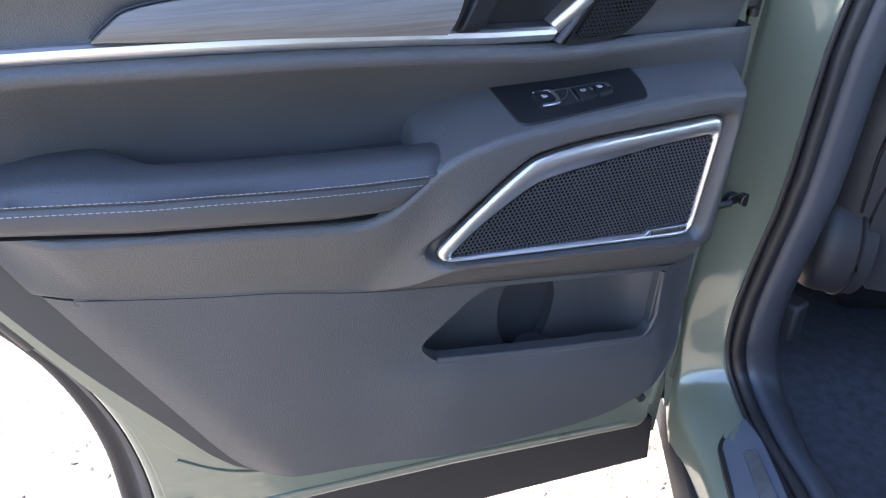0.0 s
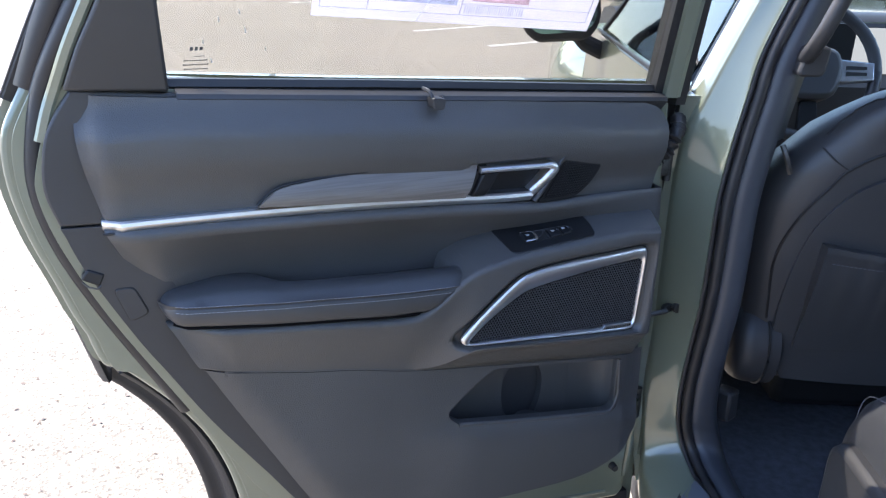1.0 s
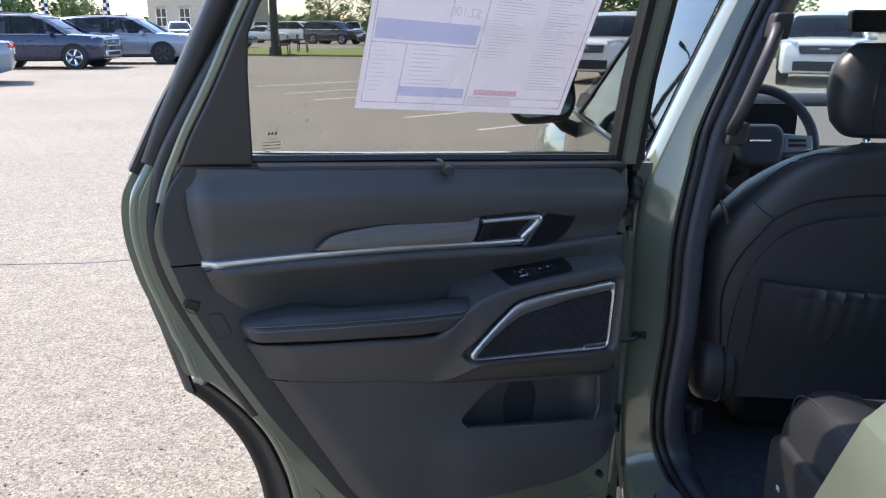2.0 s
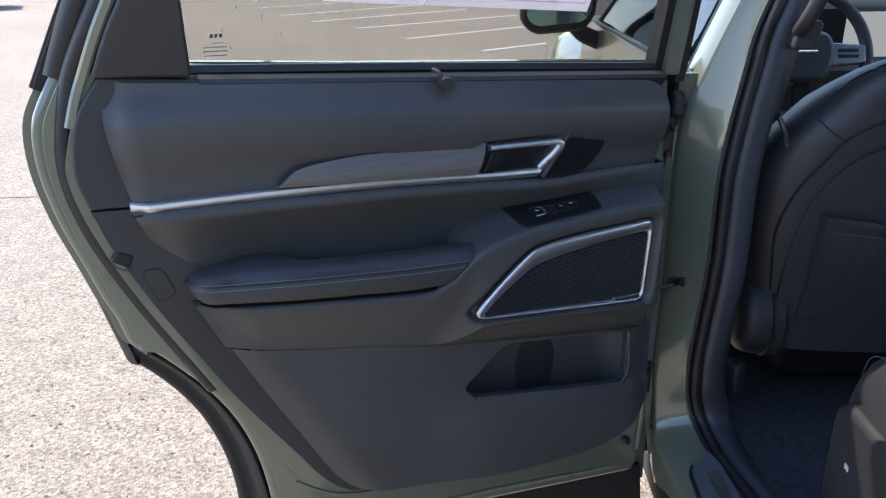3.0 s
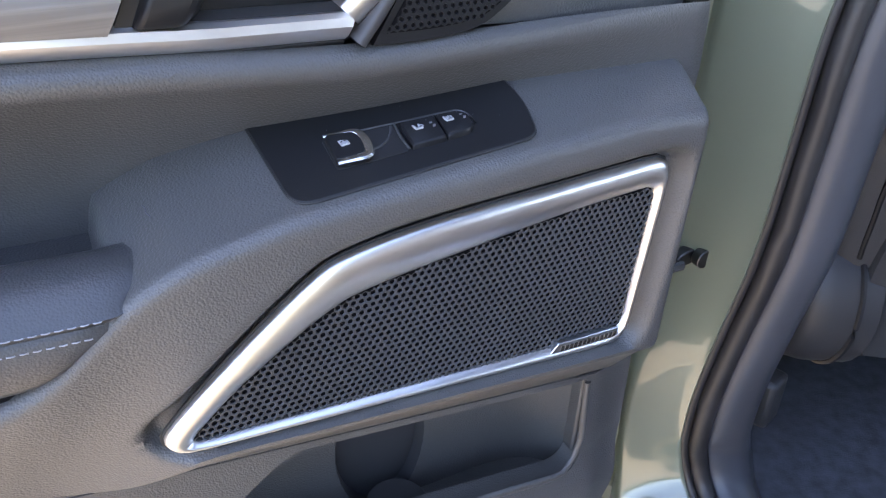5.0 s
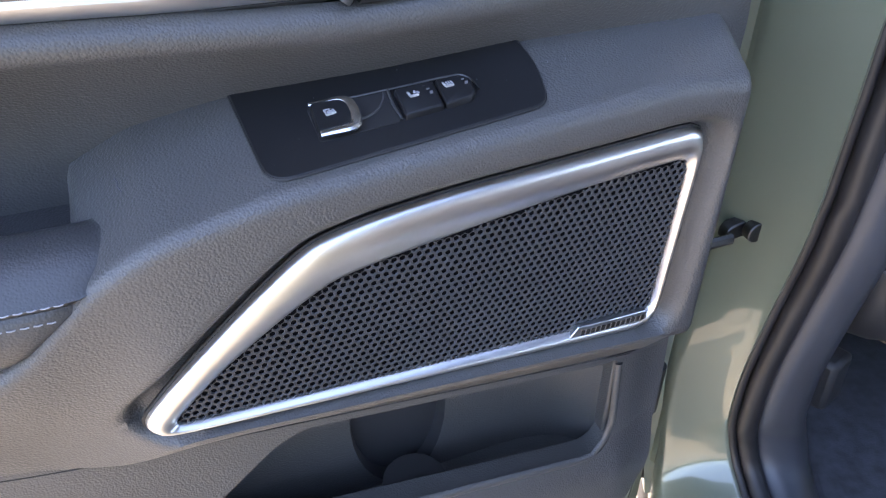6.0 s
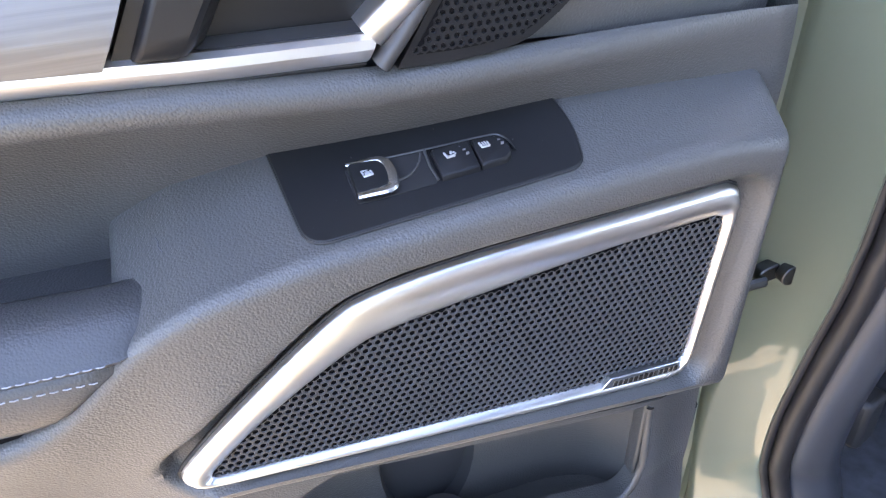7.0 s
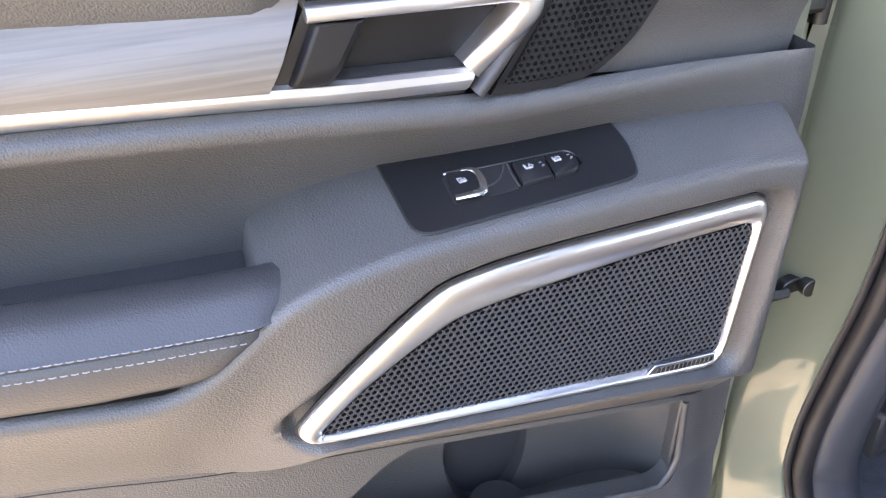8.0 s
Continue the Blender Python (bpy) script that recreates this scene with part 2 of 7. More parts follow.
def box(bm, x0, x1, y0, y1, z0, z1):
    v = [bm.verts.new((x, y, z)) for z in (z0, z1) for x, y in ((x0, y0), (x1, y0), (x1, y1), (x0, y1))]
    for f in ((3, 2, 1, 0), (4, 5, 6, 7), (0, 1, 5, 4), (1, 2, 6, 5), (2, 3, 7, 6), (3, 0, 4, 7)):
        bm.faces.new([v[i] for i in f])
    return bm


def rod(bm, a, b, r0, r1=None, n=12):
    a, b = Vector(a), Vector(b)
    r1 = r0 if r1 is None else r1
    q = (b - a).to_track_quat("Z", "Y")
    rings = []
    for p, r in ((a, r0), (b, r1)):
        rings.append([p + q @ Vector((r * math.cos(2 * math.pi * i / n), r * math.sin(2 * math.pi * i / n), 0)) for i in range(n)])
    return loft(bm, rings)


def tube(bm, path, r, n=10, flat=1.0, closed=False):
    """A round bar along a path; r may vary along it; flat squashes it across."""
    path = [Vector(p) for p in path]
    rings, up = [], Vector((0, 0, 1))
    for i, p in enumerate(path):
        a, b = (path[i - 1] if closed or i else p), (path[(i + 1) % len(path)] if closed or i < len(path) - 1 else p)
        t = (b - a).normalized()
        s = t.cross(up)
        s = s.normalized() if s.length > 1e-3 else Vector((1, 0, 0))
        u = s.cross(t)
        rad = r(i / max(len(path) - 1, 1)) if callable(r) else r
        rings.append([p + s * rad * math.cos(2 * math.pi * k / n) + u * rad * flat * math.sin(2 * math.pi * k / n) for k in range(n)])
    if closed:
        rings.append(rings[0])
    return loft(bm, rings, caps=not closed)


def strip(bm, path, profile, y, closed=False):
    """A moulding along a path in x, z: the profile holds (across, depth) pairs, depth towards -y of y (a number or a rule of x, z)."""
    path = [Vector((p[0], p[1])) for p in path]
    rings = []
    for i, p in enumerate(path):
        a = path[i - 1] if closed or i else p
        b = path[(i + 1) % len(path)] if closed or i < len(path) - 1 else p
        t = (b - a).normalized()
        n = Vector((-t.y, t.x))
        yy = y(p.x, p.y) if callable(y) else y
        rings.append([(p.x + n.x * c, yy - d, p.y + n.y * c) for c, d in profile])
    if closed:
        rings.append(rings[0])
    return loft(bm, rings, caps=not closed)


def half_round(width, height, n=8):
    return [(-width * math.cos(math.pi * k / n), height * math.sin(math.pi * k / n)) for k in range(n + 1)]


def smooth(a, b, x):
    s = min(max((x - a) / (b - a), 0.0), 1.0)
    return s * s * (3 - 2 * s)


def along(table, x):
    """A value read off a short table of (x, value)."""
    xs, vs = zip(*table)
    return float(np.interp(x, xs, vs))


def eased(table, x, w=0.012):
    """The same, with its corners rounded over a width of w."""
    return sum(along(table, x + k * w / 4) for k in (-2, -1, 0, 1, 2)) / 5


def away(p, loop):
    """Distance of a point from a closed outline, both in x, z; nought inside it."""
    if inside(p, loop):
        return 0.0
    best = 1.0
    for i in range(len(loop)):
        ax, az = loop[i - 1]
        bx, bz = loop[i]
        dx, dz = bx - ax, bz - az
        k = ((p[0] - ax) * dx + (p[1] - az) * dz) / max(dx * dx + dz * dz, 1e-12)
        k = min(max(k, 0), 1)
        best = min(best, math.hypot(p[0] - ax - k * dx, p[1] - az - k * dz))
    return best


def panel(outline, depth, thick, step=0.012, hole=None):
    """A sculpted sheet: an outline in x, z (with a hole) cut into a fine net, set to depth(x, z), with edges turned back."""
    bm = B()
    for loop in (outline, hole):
        if loop:
            v = [bm.verts.new((p[0], 0, p[1])) for p in loop]
            for i in range(len(v)):
                bm.edges.new((v[i], v[(i + 1) % len(v)]))
    bmesh.ops.triangle_fill(bm, use_beauty=True, use_dissolve=False, edges=bm.edges[:], normal=(0, -1, 0))
    xs, zs = [p[0] for p in outline], [p[1] for p in outline]
    for axis, lo, hi in (((1, 0, 0), min(xs), max(xs)), ((0, 0, 1), min(zs), max(zs))):
        k = lo + step * 0.5
        while k < hi:
            co = (k, 0, 0) if axis[0] else (0, 0, k)
            bmesh.ops.bisect_plane(bm, geom=bm.verts[:] + bm.edges[:] + bm.faces[:], dist=1e-5, plane_co=co, plane_no=axis)
            k += step
    rim = [e for e in bm.edges if len(e.link_faces) == 1]
    for v in bm.verts:
        v.co.y = depth(v.co.x, v.co.z)
    made = bmesh.ops.extrude_edge_only(bm, edges=rim)
    for g in made["geom"]:
        if isinstance(g, bmesh.types.BMVert):
            g.co.y += thick
    return bm


def inside(p, poly):
    hit = False
    for i in range(len(poly)):
        a, b = poly[i - 1], poly[i]
        if (a[1] > p[1]) != (b[1] > p[1]) and p[0] < (b[0] - a[0]) * (p[1] - a[1]) / (b[1] - a[1]) + a[0]:
            hit = not hit
    return hit


def perforated(outline, pitch, hole, y, deep, rows=(0, 1)):
    """A sheet of six-sided cells, each with a round hole; hole may be a rule of x, z that gives the radius."""
    bm = B()
    xs, zs = [p[0] for p in outline], [p[1] for p in outline]
    row, z = 0, min(zs)
    while z < max(zs):
        x = min(xs) + (pitch / 2 if row % 2 else 0)
        while x < max(xs):
            if inside((x, z), outline):
                r = hole(x, z) if callable(hole) else hole
                ring = []
                for rad, yy, grow in ((pitch / math.sqrt(3), y, 1), (r * 1.16, y, 1), (r, y + deep * 0.5, 1), (r * 0.96, y + deep, 1)):
                    ring.append([bm.verts.new((x + rad * math.sin(math.pi * k / 3), yy, z + rad * math.cos(math.pi * k / 3))) for k in range(6)])
                for a, b in zip(ring, ring[1:]):
                    for k in range(6):
                        bm.faces.new((a[k], a[(k + 1) % 6], b[(k + 1) % 6], b[k]))
            x += pitch
        z += pitch * math.sqrt(3) / 2
        row += 1
    return bm


def lean(ob_bm):
    """The window part of the door leans inwards above the belt line."""
    for v in ob_bm.verts:
        if v.co.z > 1.19:
            v.co.y -= 0.26 * (v.co.z - 1.19)
    return ob_bm


def lean_y(z):
    return -0.26 * max(z - 1.19, 0)


# ---------- ground ----------
bm = B()
grid = [-400, -120, -40, -12, -4, 0, 4, 12, 40, 120, 400]
gv = [[bm.verts.new((x, y, 0)) for x in grid] for y in grid]
for j in range(len(grid) - 1):
    for i in range(len(grid) - 1):
        bm.faces.new((gv[j][i], gv[j][i + 1], gv[j + 1][i + 1], gv[j + 1][i]))
ground = part("ground", bm, ASPHALT)
tagged(ground, "pale worn asphalt of the car lot", "asphalt", kind="structure")


# ---------- the open rear door ----------
CAR = Matrix.Translation((0.66, 0.68, 0.0)) @ pose(0, 0, 0, 0, 0, -26)
car = thing("car", "sage green family car with its rear door open", "car", m=CAR)
FLANGE = [(-0.048, 1.47), (-0.090, 1.40), (-0.180, 1.251), (-0.227, 1.165), (-0.245, 1.117), (-0.249, 1.083), (-0.234, 1.02), (-0.194, 0.923), (-0.126, 0.793), (-0.042, 0.635)]
SEAL = [(-0.066, 1.47), (-0.110, 1.405), (-0.172, 1.304), (-0.222, 1.211), (-0.242, 1.146), (-0.248, 1.087), (-0.233, 1.015), (-0.196, 0.926), (-0.136, 0.807), (-0.118, 0.772)]
ARCH = [(-0.2365, 0.9025), (-0.2225, 0.851), (-0.200, 0.837), (-0.168, 0.802), (-0.136, 0.761), (-0.104, 0.706), (-0.080, 0.638), (-0.067, 0.565), (-0.0625, 0.497), (-0.0610, 0.43), (-0.060, 0.375)]
MOULDING = [(-0.217, 0.798), (-0.195, 0.776), (-0.170, 0.745), (-0.149, 0.713), (-0.1285, 0.672), (-0.109, 0.612), (-0.0970, 0.54), (-0.0945, 0.466), (-0.094, 0.39), (-0.094, 0.33)]
REAR_EDGE = [(-0.25, 1.215), (-0.270, 1.182), (-0.287, 1.145), (-0.2895, 1.090), (-0.278, 1.026), (-0.2600, 0.968), (-0.2460, 0.921)]

skin_line = curve(REAR_EDGE, 4) + curve(ARCH, 4)[1:]
outer = [(p.x, p.y) for p in skin_line] + [(-0.06, 0.40), (0.30, 0.372), (0.672, 0.34), (0.668, 0.60), (0.660, 0.90), (0.645, 1.10), (0.642, 1.158), (0.1, 1.19)]
door = part("rear_door", prism(B(), outer, 0.688, 0.706), PAINT, car, "open sage green rear door with black trim", bevel=0.004)
inner = [(p.x + 0.010, p.y + 0.001) for p in skin_line[:-8]] + [(-0.058, 0.47), (-0.035, 0.452), (0.16, 0.440), (0.31, 0.427), (0.618, 0.390), (0.632, 0.407), (0.634, 0.62), (0.632, 0.90), (0.628, 1.10), (0.624, 1.155), (0.1, 1.185)]
part("inner_panel", prism(B(), inner, 0.662, 0.688), PAINT, door, bevel=0.007, seg=3)
mid_inner = [(p.x + 0.022, p.y) for p in skin_line[2:-10]] + [(-0.030, 0.482), (0.05, 0.470), (0.31, 0.450), (0.600, 0.415), (0.614, 0.430), (0.618, 0.62), (0.616, 0.90), (0.612, 1.148), (0.1, 1.182)]
OPENING = rounded([(-0.150, 1.022), (0.560, 1.000), (0.560, 0.600), (0.075, 0.600)], 0.03)
OPENING = [(p.x, p.y) for p in OPENING]
part("pressed_panel", panel(mid_inner, lambda x, z: 0.652, 0.01, 0.2, OPENING), PAINT, door, bevel=0.004, seg=3)
fl = [(p.x, p.y) for p in curve(FLANGE[2:], 5)] + [(0.000, 0.575), (0.045, 0.540), (0.10, 0.527), (0.30, 0.505), (0.46, 0.497), (0.54, 0.510), (0.598, 0.545), (0.606, 0.62), (0.600, 1.145), (0.1, 1.18), (-0.178, 1.20)]
part("flange", panel(fl, lambda x, z: 0.640, 0.014, 0.2, OPENING), PAINT, door, bevel=0.003)
bm = strip(B(), curve(SEAL, 5), half_round(0.012, 0.017), lambda x, z: 0.660 + lean_y(z))
part("door_seal", bm, RUBBER, door, "soft black rubber weatherstrip")
lower_seal = [(-0.125, 0.788), (-0.090, 0.722), (-0.046, 0.646), (-0.012, 0.598), (0.035, 0.563), (0.10, 0.543), (0.28, 0.522), (0.46, 0.512), (0.545, 0.525), (0.585, 0.552)]
part("lower_seal", strip(B(), curve(lower_seal[2:], 5), half_round(0.0022, 0.0035, 6), 0.644), RUBBER, door, "slim black rubber seal round the door's foot")
part("flange_bead", strip(B(), [(p.x - 0.009, p.y - 0.006) for p in curve(lower_seal[3:], 5)], half_round(0.0025, 0.003, 5), 0.6405), PAINT, door)
bm = strip(B(), curve(MOULDING, 5), [(0.0, -0.012), (0.0, 0.004), (0.004, 0.010), (0.010, 0.012), (0.016, 0.010), (0.022, 0.014), (0.027, 0.032), (0.032, 0.049), (0.038, 0.054), (0.043, 0.051), (0.045, 0.040), (0.045, -0.012)], 0.735)
part("arch_moulding", bm, CLADDING, door, "black plastic wheel arch edge", sharp=60)
part("skin_return", strip(B(), [(-0.262, 0.968), (-0.2485, 0.921), (-0.2365, 0.871), (-0.2205, 0.806)], [(0.0, -0.010), (-0.001, 0.004), (0.004, 0.022), (0.012, 0.034), (0.016, 0.030), (0.016, -0.010)], 0.724), CLADDING, door, sharp=60)
clad = [(-0.086, 0.450), (0.15, 0.441), (0.31, 0.424), (0.653, 0.386), (0.664, 0.292), (0.43, 0.313), (0.26, 0.327), (-0.075, 0.355)]
part("lower_cladding", prism(B(), clad, 0.676, 0.715), CLADDING, door, "dark grey plastic sill cladding", bevel=0.002)
bm = strip(B(), [(0.03, 0.480), (0.31, 0.458), (0.58, 0.424)], half_round(0.004, 0.004), 0.653)
part("pressed_rib", bm, PAINT, door)
for x, z in ((0.590, 0.478), (-0.02, 0.500)):
    bm = rod(B(), (x, 0.655, z), (x, 0.640, z), 0.008, 0.006)
    part("rubber_stop", bm, RUBBER, door)
# painted shine of the front door edge and its fold
bm = tube(B(), [(0.628, 0.664, 0.44), (0.632, 0.662, 0.52), (0.632, 0.662, 0.60)], 0.007)
part("edge_fold", bm, PAINT, door)

# window frame
rear_frame = [(-0.272, 1.188), (-0.266, 1.200), (-0.245, 1.243), (-0.223, 1.286), (-0.200, 1.327), (-0.173, 1.384), (-0.145, 1.439), (-0.105, 1.515), (-0.04, 1.60), (0.02, 1.64), (0.62, 1.655)]
bm = strip(B(), curve(rear_frame, 3), [(0.0, -0.012), (0.0, 0.018), (-0.004, 0.022), (-0.016, 0.022), (-0.020, 0.016), (-0.022, -0.012)], lambda x, z: 0.700 + lean_y(z))
part("rear_frame", bm, DARK, door, "black window frame moulding")
bm = strip(B(), curve([(p[0] + 0.001, p[1]) for p in rear_frame], 3), half_round(0.0016, 0.002, 5), lambda x, z: 0.682 + lean_y(z))
part("frame_bead", bm, RUBBER, door)
channel = [(-0.236, 1.195), (-0.208, 1.262), (-0.172, 1.336), (-0.124, 1.438), (-0.084, 1.515), (-0.02, 1.595), (0.04, 1.620), (0.60, 1.630)]
bm = strip(B(), curve(channel, 4), [(0.022, -0.02), (0.021, -0.002), (0.012, 0.006), (0.004, 0.008), (-0.004, 0.004), (-0.012, -0.002), (-0.030, -0.006), (-0.034, -0.03)], lambda x, z: 0.668 + lean_y(z))
part("frame_channel", bm, RUBBER, door, sharp=60)
bm = strip(B(), curve([(-0.236, 1.145), (-0.226, 1.175), (-0.215, 1.201), (-0.1945, 1.248), (-0.1735, 1.289), (-0.1495, 1.337), (-0.1275, 1.386), (-0.102, 1.438), (-0.062, 1.515), (0.0, 1.58), (0.06, 1.60), (0.60, 1.605)], 3), [(0.007, -0.02), (0.007, 0.001), (0.004, 0.004), (-0.003, 0.005), (-0.006, 0.003), (-0.008, -0.02)], lambda x, z: 0.640 + lean_y(z))
part("frame_flange", bm, PAINT, door)
bm = strip(B(), [(0.606, 1.145), (0.606, 1.30), (0.610, 1.45), (0.615, 1.60)], [(0.014, -0.02), (0.014, 0.006), (-0.002, 0.012), (-0.012, 0.008), (-0.016, -0.02)], lambda x, z: 0.640 + lean_y(z))
part("front_frame", bm, PAINT, door)
bm = strip(B(), [(0.588, 1.15), (0.588, 1.30), (0.590, 1.45), (0.593, 1.60)], [(0.010, -0.02), (0.010, 0.006), (-0.008, 0.006), (-0.010, -0.02)], lambda x, z: 0.648 + lean_y(z))
part("glass_run", bm, RUBBER, door)
bm = strip(B(), [(0.632, 1.13), (0.633, 1.30), (0.637, 1.45), (0.642, 1.60)], [(0.012, -0.02), (0.010, 0.010), (-0.008, 0.010), (-0.012, -0.02)], lambda x, z: 0.655 + lean_y(z))
part("front_seal", bm, RUBBER, door)
sail = curve([(-0.207, 1.201), (-0.187, 1.248), (-0.165, 1.289), (-0.142, 1.337), (-0.119, 1.388), (-0.095, 1.438), (-0.056, 1.515), (0.0, 1.575)], 3) + [Vector(p) for p in ((0.03, 1.56), (-0.02, 1.535), (-0.052, 1.497), (-0.083, 1.437), (-0.096, 1.407), (-0.1045, 1.384), (-0.106, 1.337), (-0.104, 1.278), (-0.100, 1.194))]
part("sail_panel", lean(prism(B(), [(p.x, p.y) for p in sail], 0.624, 0.652)), PLASTIC, door, "matte black quarter trim panel", bevel=0.004)
glass = [(-0.17, 1.17), (0.60, 1.13), (0.605, 1.60), (0.02, 1.59), (-0.07, 1.50), (-0.13, 1.37), (-0.17, 1.285)]
part("window_glass", lean(prism(B(), glass, 0.660, 0.664)), TINTED, door, "lightly tinted side window")
bm = strip(B(), [(-0.10, 1.201), (0.15, 1.187), (0.585, 1.158)], [(0.004, -0.004), (0.004, 0.006), (-0.004, 0.010), (-0.010, 0.004), (-0.010, -0.004)], 0.652)
part("glass_seal", bm, RUBBER, door)
ledge = B()
rings = []
for k in range(13):
    s = k / 12
    x, z = -0.093 + s * 0.68, 1.1955 - s * 0.0435
    rings.append([(x, 0.652, z), (x, 0.634, z - 0.001), (x, 0.624, z - 0.004), (x, 0.6205, z - 0.009), (x, 0.640, z - 0.03), (x, 0.652, z - 0.02)])
part("belt_ledge", loft(ledge, rings), PLASTIC, door, "matte dark grey window ledge")
# etched mark in the corner of the window
for k, (x, z, w, h) in enumerate(((-0.064, 1.235, 0.016, 0.0040), (-0.062, 1.228, 0.012, 0.0009), (-0.066, 1.223, 0.027, 0.0013), (-0.066, 1.218, 0.029, 0.0015), (-0.066, 1.213, 0.027, 0.0013))):
    bm = B()
    n = 3 if k == 0 else 7 + k
    for j in range(n):
        x0 = x - w / 2 + w * j / n
        prism(bm, [(x0, z), (x0 + w / n * 0.62, z), (x0 + w / n * 0.8, z + h), (x0 + w / n * 0.2, z + h)], 0.6565 + lean_y(z), 0.6575 + lean_y(z))
    part("glass_mark", bm, THREAD, door)

# dried pale splashes on the glass
bm = B()
for x, za, zb in ((-0.039, 1.272, 1.266), (-0.010, 1.260, 1.253), (-0.049, 1.225, 1.220), (-0.016, 1.280, 1.275), (0.013, 1.236, 1.232), (-0.057, 1.247, 1.242)):
    tube(bm, [(x, 0.6590 + lean_y(za), za), (x + 0.0008, 0.6590 + lean_y(zb), zb)], lambda s: 0.0004 + 0.0005 * s, 6)
part("dried_splashes", bm, ICON, door, "pale dried splashes on the window")["kind"] = "stuff"

# trim carrier behind the soft panels
CARRIER = [(-0.200, 1.201), (-0.222, 1.170), (-0.235, 1.140), (-0.241, 1.092), (-0.230, 1.048), (-0.212, 0.992), (-0.168, 0.898), (-0.137, 0.8416), (-0.089, 0.756), (-0.020, 0.651), (0.010, 0.604), (0.036, 0.573)]
line = curve(CARRIER, 4)
up = [(p.x, p.y) for p in line if p.y >= 1.0495] + [(-0.231, 1.0495), (-0.10, 1.044), (-0.08, 1.19)]
part("carrier_upper", prism(B(), up, 0.628, 0.642), PLASTIC, door, bevel=0.003)
low = [(-0.231, 1.0475), (-0.10, 1.042), (0.59, 1.00), (0.598, 0.60), (0.575, 0.560), (0.52, 0.535), (0.10, 0.549), (0.060, 0.556)] + [(p.x, p.y) for p in line[::-1] if p.y <= 1.0475]
part("carrier_lower", panel(low, lambda x, z: 0.628, 0.014, 0.2, OPENING), PLASTIC, door, bevel=0.002)
cap = rounded([(-0.186, 0.966), (-0.164, 0.966), (-0.150, 0.930), (-0.172, 0.922)], 0.007)
part("screw_cap", prism(B(), cap, 0.6262, 0.629), PLASTIC, door, bevel=0.0008)
part("cap_gap", strip(B(), cap, half_round(0.0011, 0.0006, 4), 0.6279, closed=True), DARK, door)
part("latch_opening", prism(B(), [(-0.219, 0.984), (-0.210, 0.996), (-0.193, 0.987), (-0.200, 0.973)], 0.6255, 0.66), DARK, door, bevel=0.002)
part("latch_claw", tube(B(), [(-0.218, 0.626, 0.982), (-0.212, 0.622, 0.976), (-0.203, 0.622, 0.972), (-0.198, 0.624, 0.975)], 0.0012, 8), STEEL, door, "bare metal latch claw")


# upper soft trim
def upper_depth(x, z):
    top = 1.190 - 0.068 * max(x + 0.09, 0)
    s = (top - z) / 0.15
    y = 0.622 - 0.024 * smooth(0.0, 0.30, s) + 0.016 * smooth(0.42, 0.78, s)
    y += 0.020 * (1 - smooth(-0.200, -0.165, x)) ** 2
    y += 0.006 * smooth(0.545, 0.585, x)
    # sunk behind the door pull
    y += 0.012 * smooth(0.258, 0.270, x) * smooth(0.392, 0.378, x) * smooth(1.084, 1.076, z)
    return y


UPPER = [(-0.198, 1.196), (-0.090, 1.187), (0.13, 1.1725), (0.555, 1.142), (0.582, 1.130), (0.584, 1.08), (0.579, 1.030), (0.574, 1.0072), (0.427, 1.0180), (0.40, 1.021), (0.362, 1.021), (-0.02, 1.052), (-0.185, 1.055), (-0.196, 1.10), (-0.203, 1.15)]
part("upper_trim", panel([(p.x, p.y) for p in rounded(UPPER, [0.006, 0.01, 0.01, 0.02, 0.02, 0.02, 0.01, 0.004, 0.004, 0.004, 0.004, 0.01, 0.004, 0.02, 0.02], 4)], upper_depth, 0.03, 0.009), TRIM, door, "black grained upper trim panel", bevel=0.003)


def mid_edge(x):
    return 1.0440 + along([(-0.19, 0.001), (-0.077, 0.0028), (0.138, 0.0056), (0.30, 0.0045), (0.38, 0.002), (0.60, 0.0)], x) + 0.0032 * smooth(-0.18, -0.05, x) * smooth(0.40, 0.22, x) - 0.055 * (x + 0.19) + 0.016 * smooth(0.30, 0.59, x)


LIP = [(0.0, 0.616), (0.002, 0.6060), (0.005, 0.6015), (0.009, 0.6000), (0.013, 0.6012), (0.016, 0.6050), (0.020, 0.6105), (0.030, 0.6240), (0.040, 0.6360), (0.050, 0.6460), (0.065, 0.6560), (0.085, 0.6640), (0.110, 0.6680), (0.150, 0.6680)]
rings = []
for k in range(65):
    s = k / 64
    ring = []
    for d, y in LIP:
        left = -0.187 + 0.40 * d + 1.2 * max(d - 0.05, 0) * 0.15
        right = 0.5780 + 0.10 * min(d, 0.04)
        x = left + (right - left) * s
        near = (x - left) / 0.035
        y = 0.600 + (y - 0.600) * eased([(-0.2, 0.36), (-0.13, 0.42), (-0.05, 0.62), (0.2, 0.66), (0.313, 0.68), (0.45, 0.42), (0.56, 0.06), (0.6, 0.0)], x, 0.04)
        y += 0.014 * max(1 - near, 0) ** 2
        ring.append((x, y, mid_edge(x) - d))
    rings.append(ring)
rings.append([(x + 0.003, y + 0.004, z) for x, y, z in rings[-1]])
rings.append([(x + 0.002, 0.672, z) for x, y, z in rings[-1]])
part("middle_trim", loft(B(), rings, closed=False, caps=False), TRIM, door, "black soft trim above the armrest", sharp=80)

